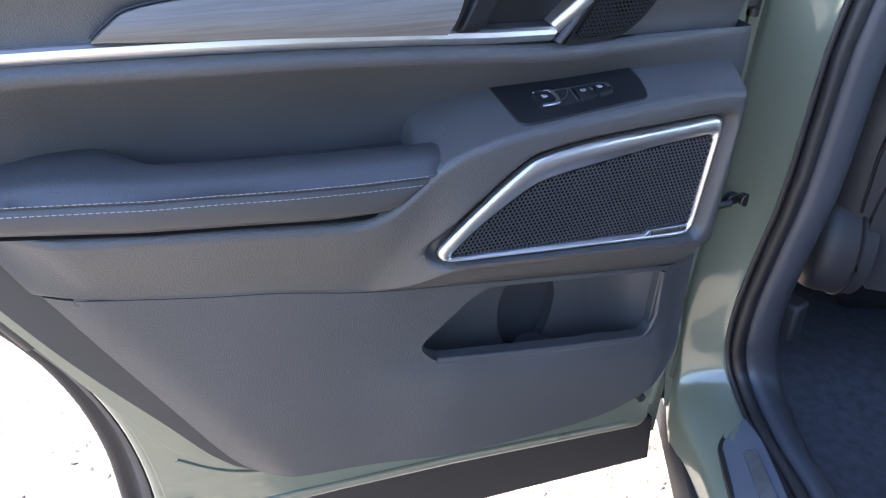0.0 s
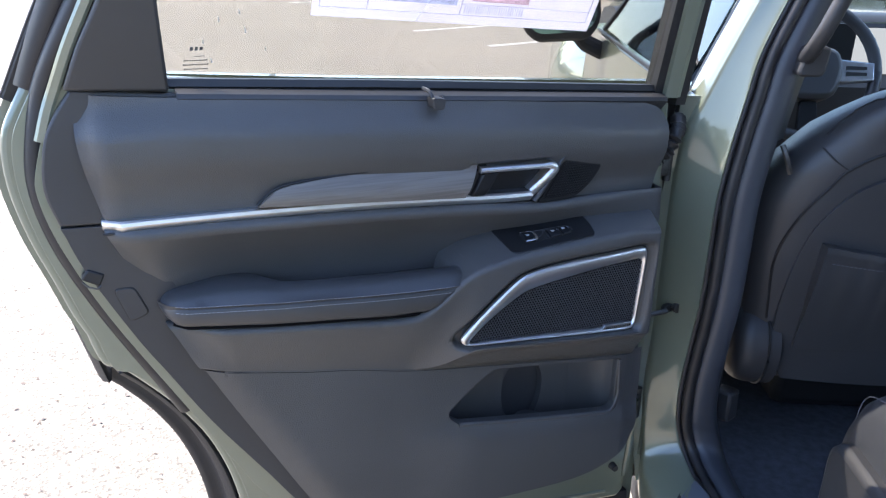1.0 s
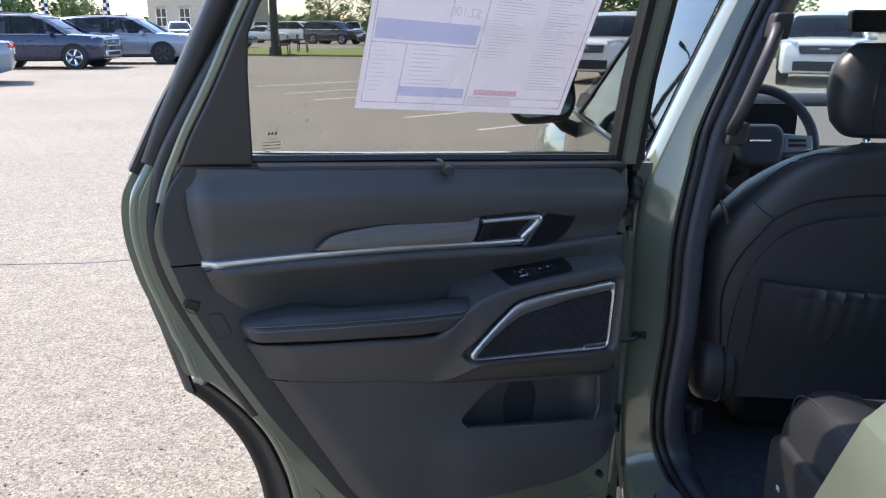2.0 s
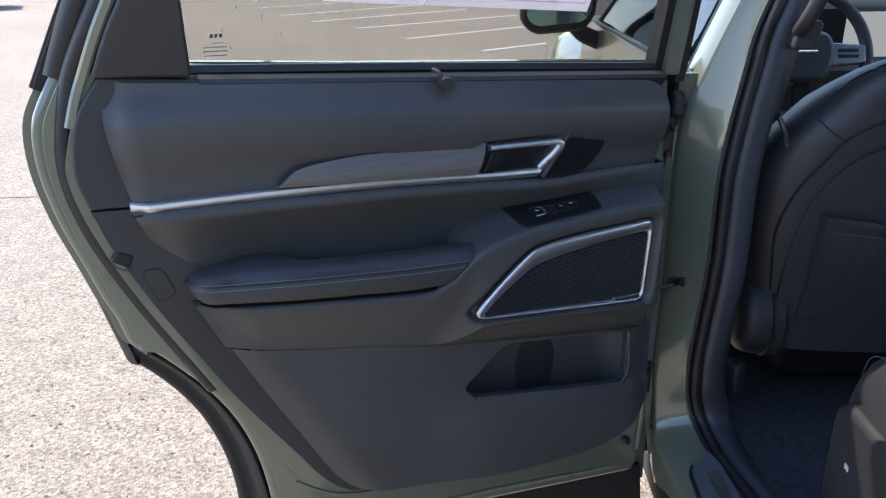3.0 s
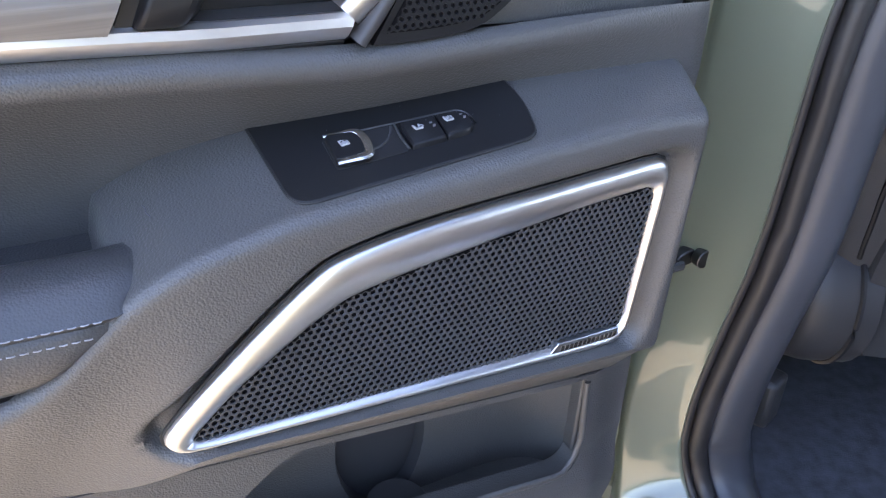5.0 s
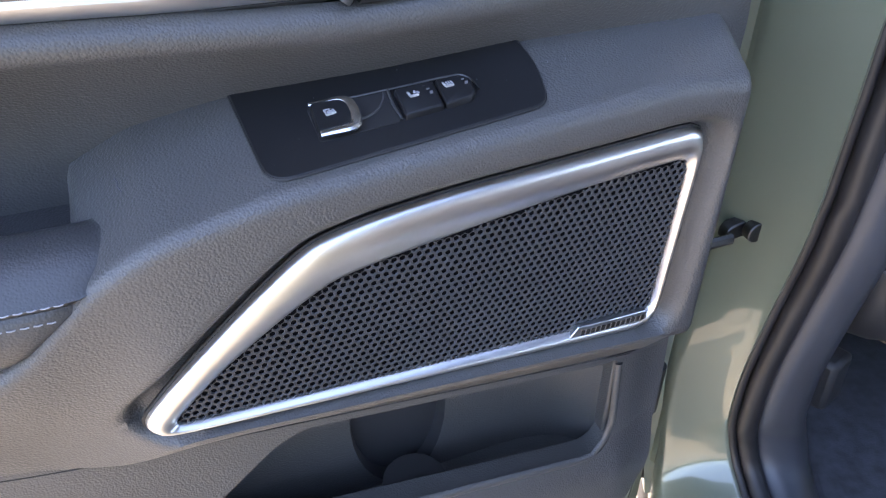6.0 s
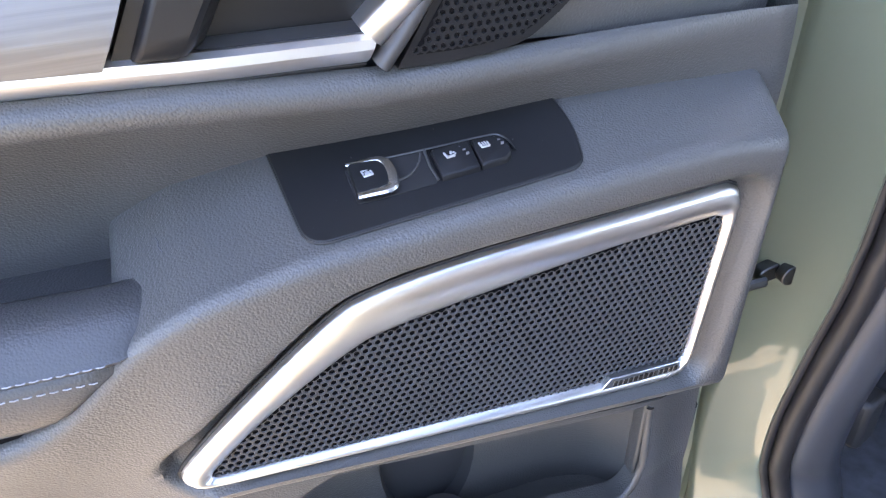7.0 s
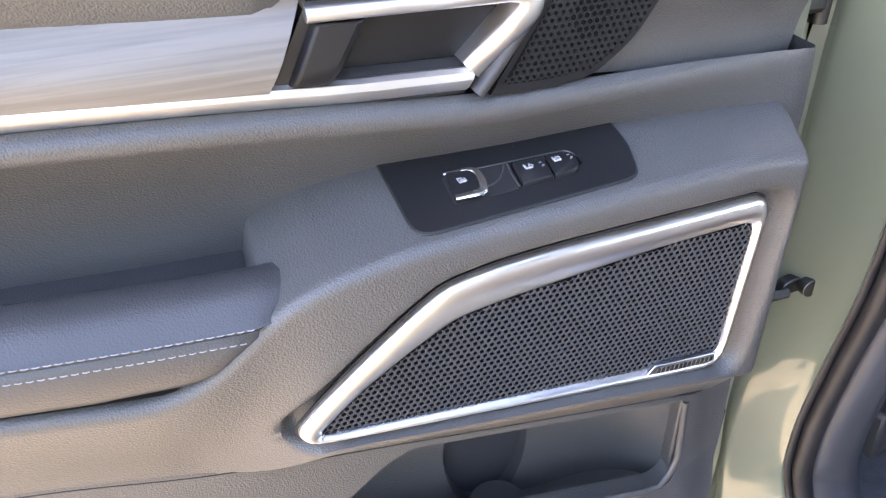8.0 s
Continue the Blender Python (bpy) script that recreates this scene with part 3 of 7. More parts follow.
# bright strip, wood and handle
bm = B()
rings = []
for k in range(29):
    s = k / 28
    x, z = -0.188 + s * 0.5485, 1.0490 - 0.0210 * s + 0.0050 * math.sin(math.pi * min(s * 1.15, 1)) ** 0.8
    h = 0.0063
    y = upper_depth(x, z + 0.01) - 0.001 if s < 0.02 else 0.6085
    skew = 0.45 * max(s - 0.97, 0) / 0.03
    rings.append([(x + skew * h, y + 0.008, z + h), (x + skew * h, y - 0.001, z + h), (x + skew * h * 0.65, y - 0.0040, z + h * 0.72), (x, y - 0.0050, z + h * 0.1), (x - skew * h * 0.6, y - 0.0032, z - h * 0.62), (x - skew * h, y - 0.0005, z - h), (x - skew * h, y + 0.008, z - h)])
part("bright_strip", loft(bm, rings), CHROME, door, "satin chrome strip", sharp=28)
part("strip_gap", tube(B(), [(r[5][0], 0.6105, r[5][2] - 0.0012) for r in rings], 0.0016, 6), DARK, door)
WOODEN = curve([(-0.016, 1.0560), (-0.004, 1.066), (0.012, 1.0755), (0.05, 1.0810), (0.11, 1.084), (0.20, 1.0847), (0.262, 1.0835)], 4) + [Vector(p) for p in ((0.2765, 1.0800), (0.2550, 1.0385), (0.12, 1.0480))]


def wood_depth(x, z):
    mid = 1.0620 - 0.012 * smooth(0.0, 0.28, x)
    d = abs(z - mid) / 0.02
    return 0.5965 + 0.0075 * min(d, 1.4) ** 1.6 + 0.004 * (1 - smooth(-0.02, 0.06, x))


part("wood_insert", panel([(p.x, p.y) for p in WOODEN], wood_depth, 0.015, 0.006), WOOD, door, "grey open-pore wood inlay", bevel=0.0015)
part("wood_gap", tube(B(), [(p.x, 0.6075, p.y + 0.0012) for p in WOODEN[:-3]], 0.0015, 6), DARK, door)
# door pull: dark cavity with a ledge, grip and bright bracket
RECESS = rounded([(0.2480, 1.0365), (0.268, 1.0835), (0.402, 1.0820), (0.3640, 1.0290)], 0.004, 3)
part("handle_recess", panel([(p.x, p.y) for p in RECESS], lambda x, z: 0.6185, 0.01, 0.01), SATIN_BLACK, door)
ledge_low, ledge_high = [(0.2680, 1.0315), (0.3640, 1.0285)], [(0.2720, 1.0385), (0.3640, 1.0352)]
bm = B()
loft(bm, [[(a[0], 0.6085, a[1]), (b[0], 0.6090, b[1] - 0.001), (b[0], 0.6185, b[1] + 0.0015), (a[0], 0.6185, a[1])] for a, b in zip(ledge_low, ledge_high)])
part("pull_ledge", bm, PLASTIC, door, "grey-black plastic ledge of the door pull", bevel=0.0008)
part("grip_gap", prism(B(), [(0.2560, 1.0345), (0.2785, 1.0780), (0.2895, 1.0780), (0.2680, 1.0345)], 0.607, 0.6185), DARK, door)
bm = B()
rings = []
for k in range(9):
    s = k / 8
    x0, z0 = 0.2640 + 0.0150 * s, 1.0375 + 0.0310 * s
    w = 0.0215 + 0.0035 * s
    tuck = 0.0045 * max(1 - s * 4, 0) ** 2
    rings.append([(x0, 0.617, z0), (x0 + 0.0008, 0.6030 + tuck, z0), (x0 + 0.0030, 0.6000 + tuck, z0), (x0 + w - 0.0030, 0.5985 + tuck, z0), (x0 + w, 0.6000 + tuck, z0), (x0 + w + 0.0085, 0.617, z0)])
part("handle_grip", loft(bm, rings), SATIN_BLACK, door, "glossy black grip of the door pull", bevel=0.0012, seg=3)
SEVEN = curve([(0.2765, 1.0735), (0.30, 1.0732), (0.335, 1.0725), (0.369, 1.0720), (0.3860, 1.0712), (0.3905, 1.0650), (0.3820, 1.0550), (0.3710, 1.0435), (0.3600, 1.0328)], 6)
bm = B()
rings = []
for i, p in enumerate(SEVEN):
    a, b = SEVEN[max(i - 1, 0)], SEVEN[min(i + 1, len(SEVEN) - 1)]
    t = (b - a).normalized()
    n = Vector((-t.y, t.x))
    s = i / (len(SEVEN) - 1)
    w = 0.0042 + 0.0028 * smooth(0.40, 0.62, s)
    y = 0.6000 + 0.007 * smooth(0.70, 1.0, s)
    rings.append([(p.x + n.x * c * w, y - d, p.y + n.y * c * w) for c, d in ((-1, -0.017), (-1, -0.001), (-0.78, 0.0022), (-0.25, 0.0036), (0.45, 0.0030), (0.9, 0.0004), (1, -0.003), (1, -0.017))])
part("pull_handle", loft(bm, rings), CHROME, door, "polished chrome inner door handle", sharp=50)
TWEETER = curve([(0.4070, 1.0795), (0.440, 1.0803), (0.4640, 1.0793), (0.4730, 1.0750), (0.4725, 1.0660), (0.4660, 1.0530), (0.4555, 1.0390), (0.4420, 1.0280), (0.4270, 1.0205), (0.4000, 1.0180), (0.3700, 1.0185)], 5)
TW = [(p.x, p.y) for p in TWEETER]


def tweeter_depth(x, z):
    return 0.6030 + 0.0035 * smooth(0.40, 0.475, x)


part("tweeter_plate", panel(TW, tweeter_depth, 0.012, 0.008), SATIN_BLACK, door, bevel=0.0015)
small = [(0.4265 + (p[0] - 0.4265) * 0.90, 1.0500 + (p[1] - 1.0500) * 0.86) for p in TW]
bm = perforated(small, 0.0042, lambda x, z: 0.00165 if math.hypot(x - 0.4260, z - 1.0535) < 0.0115 else 0.0012, 0.0, 0.0008)
for v in bm.verts:
    v.co.y += tweeter_depth(v.co.x, v.co.z) - 0.0012
part("tweeter_grille", bm, SATIN_BLACK, door, "perforated black tweeter cover", sharp=20)
part("tweeter_backing", panel([(0.4265 + (p[0] - 0.4265) * 0.88, 1.0500 + (p[1] - 1.0500) * 0.84) for p in TW], lambda x, z: tweeter_depth(x, z) - 0.0004, 0.001, 0.01), PIT, door)
bm = strip(B(), curve([(0.3630, 1.0205), (0.3735, 1.0340), (0.3890, 1.0560), (0.4005, 1.0735), (0.4065, 1.0815)], 5), [(-0.0034, -0.012), (-0.0034, 0.002), (-0.0018, 0.0042), (0.0012, 0.0046), (0.0032, 0.0025), (0.0036, -0.012)], 0.6040)
part("tweeter_rim", bm, PLASTIC, door, "grey-black moulded lip beside the tweeter", sharp=60)

# armrest
TOPZ = [(-0.140, 0.950), (-0.125, 0.956), (-0.07, 0.962), (-0.03, 0.960), (0.0, 0.9555), (0.05, 0.952), (0.25, 0.944)]
FRONT = [(-0.140, 0.612), (-0.132, 0.596), (-0.11, 0.586), (0.0, 0.572), (0.12, 0.565), (0.25, 0.562)]
LOWZ = [(-0.140, 0.931), (-0.118, 0.9175), (0.03, 0.9055), (0.10, 0.9005), (0.17, 0.894), (0.25, 0.892)]


SEAM_TOP = [(-0.140, 0.949), (-0.12, 0.9535), (0.05, 0.951), (0.25, 0.944)]


def seam_z(x):
    """Height of the armrest's stitched seam."""
    zl = along(LOWZ, x)
    return zl + (along(SEAM_TOP, x) - zl) * along([(-0.14, 0.75), (0.0, 0.68), (0.10, 0.64), (0.25, 0.64)], x)


def arm_ring(x, upper):
    zt, yf, zl = along(TOPZ, x), along(FRONT, x), along(LOWZ, x)
    seam = seam_z(x)
    if upper:
        # full depth at the rear, cut away further forward for the pull cup
        yb = 0.648 + (yf + 0.040 - 0.648) * smooth(-0.045, 0.012, x)
        pts = [(0.660, zt - 0.050), (yb + 0.003, zt - 0.050), (yb + 0.001, zt - 0.008), (yb - 0.002, zt - 0.0025), (yb - 0.007, zt), ((yb + yf) / 2 + 0.004, zt + 0.0005), (yf + 0.016, zt - 0.0022), (yf + 0.008, zt - 0.0065), (yf + 0.0025, zt - 0.013), (yf, seam + 0.004), (yf + 0.003, seam), (0.66, seam - 0.002)]
    else:
        pts = [(0.66, seam), (yf + 0.003, seam), (yf + 0.0006, seam - 0.003), (yf + 0.002, zl + 0.010), (yf + 0.007, zl + 0.003), (yf + 0.016, zl), (0.66, zl)]
    return [(x, y, z) for y, z in pts]


def arm_piece(upper):
    rings = []
    for k in range(41):
        s = k / 40
        x = -0.140 + 0.378 * s
        ring = arm_ring(x, upper)
        out = []
        for px, py, pz in ring:
            zl, zt = along(LOWZ, px), along(TOPZ, px)
            h = (pz - zl) / (zt - zl)
            limit = 0.200 + 0.046 * smooth(-0.1, 0.9, h)
            q = -0.140 + (limit + 0.140) * s
            shift = q - px
            out.append((q, py, pz - 0.06 * shift * (1 - h)))
        # round the two ends
        r = max(0.0, 1 - s / 0.05)
        e = max(0.0, (s - 0.955) / 0.045)
        cz = sum(p[2] for p in out) / len(out)
        out = [(px, py + 0.016 * r * r + 0.005 * e * e, pz + (cz - pz) * (0.45 * r * r + 0.05 * e * e)) for px, py, pz in out]
        rings.append(out)
    return loft(B(), rings)


gap = [(x, along(FRONT, x) + 0.013, along(LOWZ, x) - 0.0016) for x in [-0.125 + 0.312 * k / 20 for k in range(21)]]
gap += [(0.2030 + 0.0460 * smooth(-0.1, 0.9, h), 0.5785, 0.8900 + 0.0480 * h) for h in [k / 9 for k in range(1, 10)]]
# black bar that stands for the shade under the armrest pad
part("armrest_gap_shade", tube(B(), gap, 0.0028, 8), PIT, door)
part("armrest_pad", arm_piece(True), LEATHER, door, "padded black leather armrest top", sharp=50)
part("armrest_lower", arm_piece(False), LEATHER, door, sharp=50)
for row, off in enumerate((0.0042, -0.0042)):
    bm = B()
    x = -0.122
    while x < 0.219 + 0.007 * (row == 0):
        def seam_point(q):
            return Vector((q, along(FRONT, q) - 0.0002 + 0.0006 * (row == 1), seam_z(q) + off))
        a, b = seam_point(x), seam_point(x + 0.0034)
        tube(bm, [a, (a + b) / 2 + Vector((0, -0.0004, 0)), b], 0.00036, 5)
        x += 0.0050
    part("stitching", bm, STITCH, door, "pale grey contrast stitching")["kind"] = "stuff"

# pod that carries the switches and the loudspeaker
OUT = [(0.5385, 0.9445), (0.5285, 0.8085), (0.2440, 0.8358), (0.2375, 0.8462), (0.2700, 0.8790), (0.3190, 0.9200), (0.3430, 0.9305), (0.390, 0.9370), (0.470, 0.9410)]
INN = [(0.5320, 0.9245), (0.5255, 0.8172), (0.2530, 0.8385), (0.2545, 0.8420), (0.2810, 0.8660), (0.3270, 0.8965), (0.3540, 0.9055), (0.413, 0.9138), (0.4735, 0.9210)]


def loop(points):
    """The bezel's outline: straight right, bottom and corner, and a flowing top."""
    p = [Vector(q) for q in points]
    out = [p[0].lerp(p[1], k / 14) for k in range(14)] + [p[1].lerp(p[2], k / 24) for k in range(24)] + [p[2].lerp(p[3], k / 4) for k in range(4)]
    return out + curve(p[3:] + [p[0]], 6)[:-1]


def soften(q, rounds=2):
    for _ in range(rounds):
        q = [(q[i - 1] + 2 * q[i] + q[(i + 1) % len(q)]) / 4 for i in range(len(q))]
    return q


lo, li = soften(loop(OUT)), soften(loop(INN), 1)
BEZEL = [(p.x, p.y) for p in lo]
POD_EDGE = [(-0.13, 0.917), (-0.118, 0.9125), (0.02, 0.9030), (0.14, 0.891), (0.17, 0.889), (0.195, 0.897), (0.215, 0.914), (0.238, 0.936), (0.265, 0.9495), (0.314, 0.9600), (0.36, 0.9638), (0.4455, 0.9705), (0.50, 0.974), (0.556, 0.9785)]
POD_BACK = [(-0.13, 0.917), (-0.118, 0.9125), (0.02, 0.9030), (0.14, 0.891), (0.18, 0.893), (0.226, 0.905), (0.234, 0.948), (0.266, 0.9655), (0.313, 0.9765), (0.449, 0.993), (0.50, 0.9945), (0.56, 0.9945)]
POD_FRONT = [(-0.13, 0.618), (-0.115, 0.600), (-0.09, 0.592), (0.0, 0.581), (0.12, 0.5735), (0.17, 0.5695), (0.22, 0.5640), (0.26, 0.5605), (0.32, 0.5590), (0.556, 0.5565)]
POD_LOW = [(-0.13, 0.856), (0.025, 0.824), (0.12, 0.808), (0.18, 0.803), (0.22, 0.812), (0.245, 0.8220), (0.27, 0.8225), (0.40, 0.8105), (0.5516, 0.7960)]
SEAM_Z = [(-0.13, 0.853), (-0.094, 0.8455), (0.025, 0.8205), (0.10, 0.8075), (0.189, 0.7875), (0.312, 0.7705), (0.449, 0.7525), (0.590, 0.7345)]


def pod_ring(x, inset=0.0):
    ze, zb, yf, zl = eased(POD_EDGE, x, 0.02), eased(POD_BACK, x, 0.004), eased(POD_FRONT, x, 0.03), eased(POD_LOW, x, 0.03)
    zs = eased(SEAM_Z, x) + 0.0008
    ylow = low_depth(x, zs)
    grow, crisp = smooth(-0.14, -0.06, x), smooth(0.175, 0.265, x)
    yf = ylow + (yf - ylow) * grow
    zl = zs + 0.002 + (max(zl, zs + 0.004) - zs - 0.002) * crisp
    rt = min(0.0085, 0.3 * (ze - zl))
    rb = 0.001 + 0.006 * crisp
    pts = [(0.665, zb - 0.03), (0.655, zb), (0.640, zb)]
    for k in range(1, 11):
        s = k / 11
        pts.append((0.640 + (yf + rt - 0.640) * s, zb + (ze - zb) * s))
    for k in range(6):
        a = math.pi / 2 * k / 5
        pts.append((yf + rt - rt * math.sin(a), ze - rt + rt * math.cos(a)))
    z0, z1 = ze - rt, zl + rb
    for k in range(1, 37):
        z = z0 + (z1 - z0) * k / 37
        y = yf + (ylow - yf) * (1 - crisp) * (0.35 * smooth(z0, z1, z) + 0.65 * (z0 - z) / (z0 - z1))
        if x > 0.215:
            y += 0.0132 * smooth(0.0120, 0.0005, away((x, z), BEZEL))
        pts.append((y, z))
    yl = yf + (ylow - yf) * (1 - crisp)
    for k in range(5):
        a = math.pi / 2 * k / 4
        pts.append((yl + (rb - rb * math.cos(a)) * 0.8, z1 - rb * math.sin(a)))
    y1 = pts[-1][0]
    for k in range(1, 5):
        s = k / 4
        pts.append((y1 + (max(ylow, y1 + 0.001) - y1) * s, zl + (zs - zl) * s))
    pts.append((max(ylow, y1 + 0.001) + 0.012, zs))
    out = []
    for y, z in pts:
        # facet that falls away at the forward end of the top
        fall = max(0.0, x - (0.512 + (y - 0.558) * 1.1)) * 0.17 * smooth(ze - 0.024, ze - 0.006, z)
        end = 0.5560 + 0.22 * max(y - 0.557, 0)
        q = x if x < 0.49 else 0.49 + (x - 0.49) * (end - 0.49) / 0.0616
        out.append((q, y + inset, z - fall + inset * (0.9 if z < (ze + zl) / 2 else -0.9)))
    return out


def low_depth(x, z):
    y = 0.605 - 0.008 * smooth(0.84, 0.60, z) + 0.014 * (1 - smooth(-0.012, 0.045, x + 0.104 + 0.58 * (z - 0.84)))
    lip = 0.690 - 0.14 * (x - 0.24)
    y -= 0.010 * smooth(lip + 0.01, lip - 0.03, z) * smooth(0.16, 0.30, x)
    return y + 0.01 * smooth(0.545, 0.585, x)


rings = [pod_ring(-0.13 + 0.36 * k / 60) for k in range(60)] + [pod_ring(0.23 + 0.3165 * k / 110) for k in range(111)]
rings += [pod_ring(0.5482, 0.0005), pod_ring(0.5498, 0.0014), pod_ring(0.5510, 0.0028), pod_ring(0.5516, 0.0045)]
rings.append([(x + 0.004, max(y, 0.64) + 0.02, z) for x, y, z in rings[-1]])
bm = loft(B(), rings, closed=False, caps=False)
for v in bm.verts:
    # the rear end follows the slanting edge of the panel
    if v.co.x < -0.05:
        left = -0.1385 + (0.925 - v.co.z) * 0.53
        was = v.co.x
        v.co.x = left + (was + 0.13) * (-0.05 - left) / 0.08
        v.co.y += low_depth(v.co.x, v.co.z) - low_depth(was, v.co.z)
        v.co.z += (eased(SEAM_Z, v.co.x) - eased(SEAM_Z, was)) * smooth(0.91, 0.86, v.co.z)
part("speaker_pod", bm, TRIM, door, "moulded black pod round switches and loudspeaker", sharp=60)


def pod_top(x, y):
    zb, ze = eased(POD_BACK, x, 0.004), eased(POD_EDGE, x, 0.02)
    near = eased(POD_FRONT, x, 0.03) + 0.0085
    return ze + (zb - ze) * min(max((y - near) / (0.640 - near), 0), 1.05)


def on_pod(outline, lift, thick):
    """A plate that lies on the pod's top: an outline in x, y."""
    bm = B()
    top = [bm.verts.new((p[0], p[1], pod_top(p[0], p[1]) + lift)) for p in outline]
    low = [bm.verts.new((p[0], p[1], pod_top(p[0], p[1]) + lift - thick)) for p in outline]
    bm.faces.new(top)
    bm.faces.new(low[::-1])
    for i in range(len(top)):
        j = (i + 1) % len(top)
        bm.faces.new((top[i], low[i], low[j], top[j]))
    return bm


plate = rounded([(0.3115, 0.6315), (0.4500, 0.6125), (0.4520, 0.5937), (0.4465, 0.5690), (0.3160, 0.5685)], [0.002, 0.002, 0.02, 0.008, 0.012], 5)
part("switch_panel", on_pod([(p.x, p.y) for p in plate], 0.0016, 0.004), SATIN_BLACK, door, "satin black switch panel", bevel=0.0006)
bm = tube(B(), [(p.x, p.y, pod_top(p.x, p.y) + 0.0006) for p in plate[6:]] + [(plate[0].x, plate[0].y, pod_top(plate[0].x, plate[0].y) + 0.0006)], 0.0007, 6)
part("panel_gap", bm, DARK, door)
well = rounded([(0.3425, 0.6058), (0.3805, 0.6022), (0.3795, 0.5820), (0.3425, 0.5832)], 0.002, 4)
part("switch_well", on_pod([(p.x, p.y) for p in well], 0.0016, 0.003), DARK, door)
rail = curve([(0.3440, 0.6060), (0.3800, 0.6026), (0.4080, 0.6004), (0.4155, 0.5988), (0.4190, 0.5935), (0.4195, 0.5875)], 5)
part("frame_line", tube(B(), [(p.x, p.y, pod_top(p.x, p.y) + 0.0020) for p in rail], 0.0005, 6), STEEL, door)
part("well_line", tube(B(), [(p.x, p.y, pod_top(p.x, p.y) + 0.0018) for p in curve([(0.3603, 0.5900), (0.3665, 0.5900), (0.3718, 0.5925), (0.3760, 0.5970), (0.3780, 0.6015)], 5)], 0.0006, 6), PLASTIC, door)
part("well_post", tube(B(), [(x, y, pod_top(x, y) + 0.0024) for x, y in ((0.3800, 0.6020), (0.3792, 0.5920), (0.3800, 0.5828))], 0.0007, 6), PLASTIC, door)
# rocker for the window
rk = rounded([(0.3436, 0.6050), (0.3580, 0.6020), (0.3602, 0.5960), (0.3585, 0.5845), (0.3428, 0.5850)], 0.0022, 4)
bm = B()
rings = []
for h, g in ((0.0, 1.0), (0.0028, 0.99), (0.0038, 0.92)):
    rings.append([(0.3510 + (p.x - 0.3510) * g, 0.5945 + (p.y - 0.5945) * g, pod_top(p.x, p.y) + 0.001 + h + 0.05 * (0.6020 - p.y) * (h > 0)) for p in rk])
part("window_switch", loft(bm, rings), SATIN_BLACK, door, bevel=0.0006)
zt = pod_top(0.3505, 0.5955) + 0.0050


def rim_z(x, y):
    return pod_top(x, y) + 0.0036 + 0.05 * (0.6020 - y)


rim = curve([(0.3432, 0.6053), (0.3500, 0.6045), (0.3570, 0.6032), (0.3605, 0.5995), (0.3612, 0.5930), (0.3600, 0.5865), (0.3575, 0.5838), (0.3500, 0.5840), (0.3432, 0.5845)], 4)
part("chrome_rim", tube(B(), [(p.x, p.y, rim_z(p.x, p.y)) for p in rim], lambda s: 0.0012 + 0.0016 * smooth(0.10, 0.35, s) - 0.0006 * smooth(0.75, 0.95, s), 8, 0.6), SATIN_CHROME, door, "bright chrome rim of the window switch")


def icon(shapes, cx, cy, z, parent, angle=0.0):
    bm = B()
    for pts in shapes:
        ca, sa = math.cos(angle), math.sin(angle)
        v = [(cx + 0.82 * (x * ca - y * sa), cy + 0.82 * (x * sa + y * ca)) for x, y in pts]
        top = [bm.verts.new((x, y, z + 0.0004)) for x, y in v]
        low = [bm.verts.new((x, y, z - 0.0006)) for x, y in v]
        bm.faces.new(top)
        for i in range(len(v)):
            j = (i + 1) % len(v)
            bm.faces.new((top[i], low[i], low[j], top[j]))
    part("icon", bm, BUTTON_PRINT, parent)


def bar(x0, y0, x1, y1):
    return [(x0, y0), (x1, y0), (x1, y1), (x0, y1)]


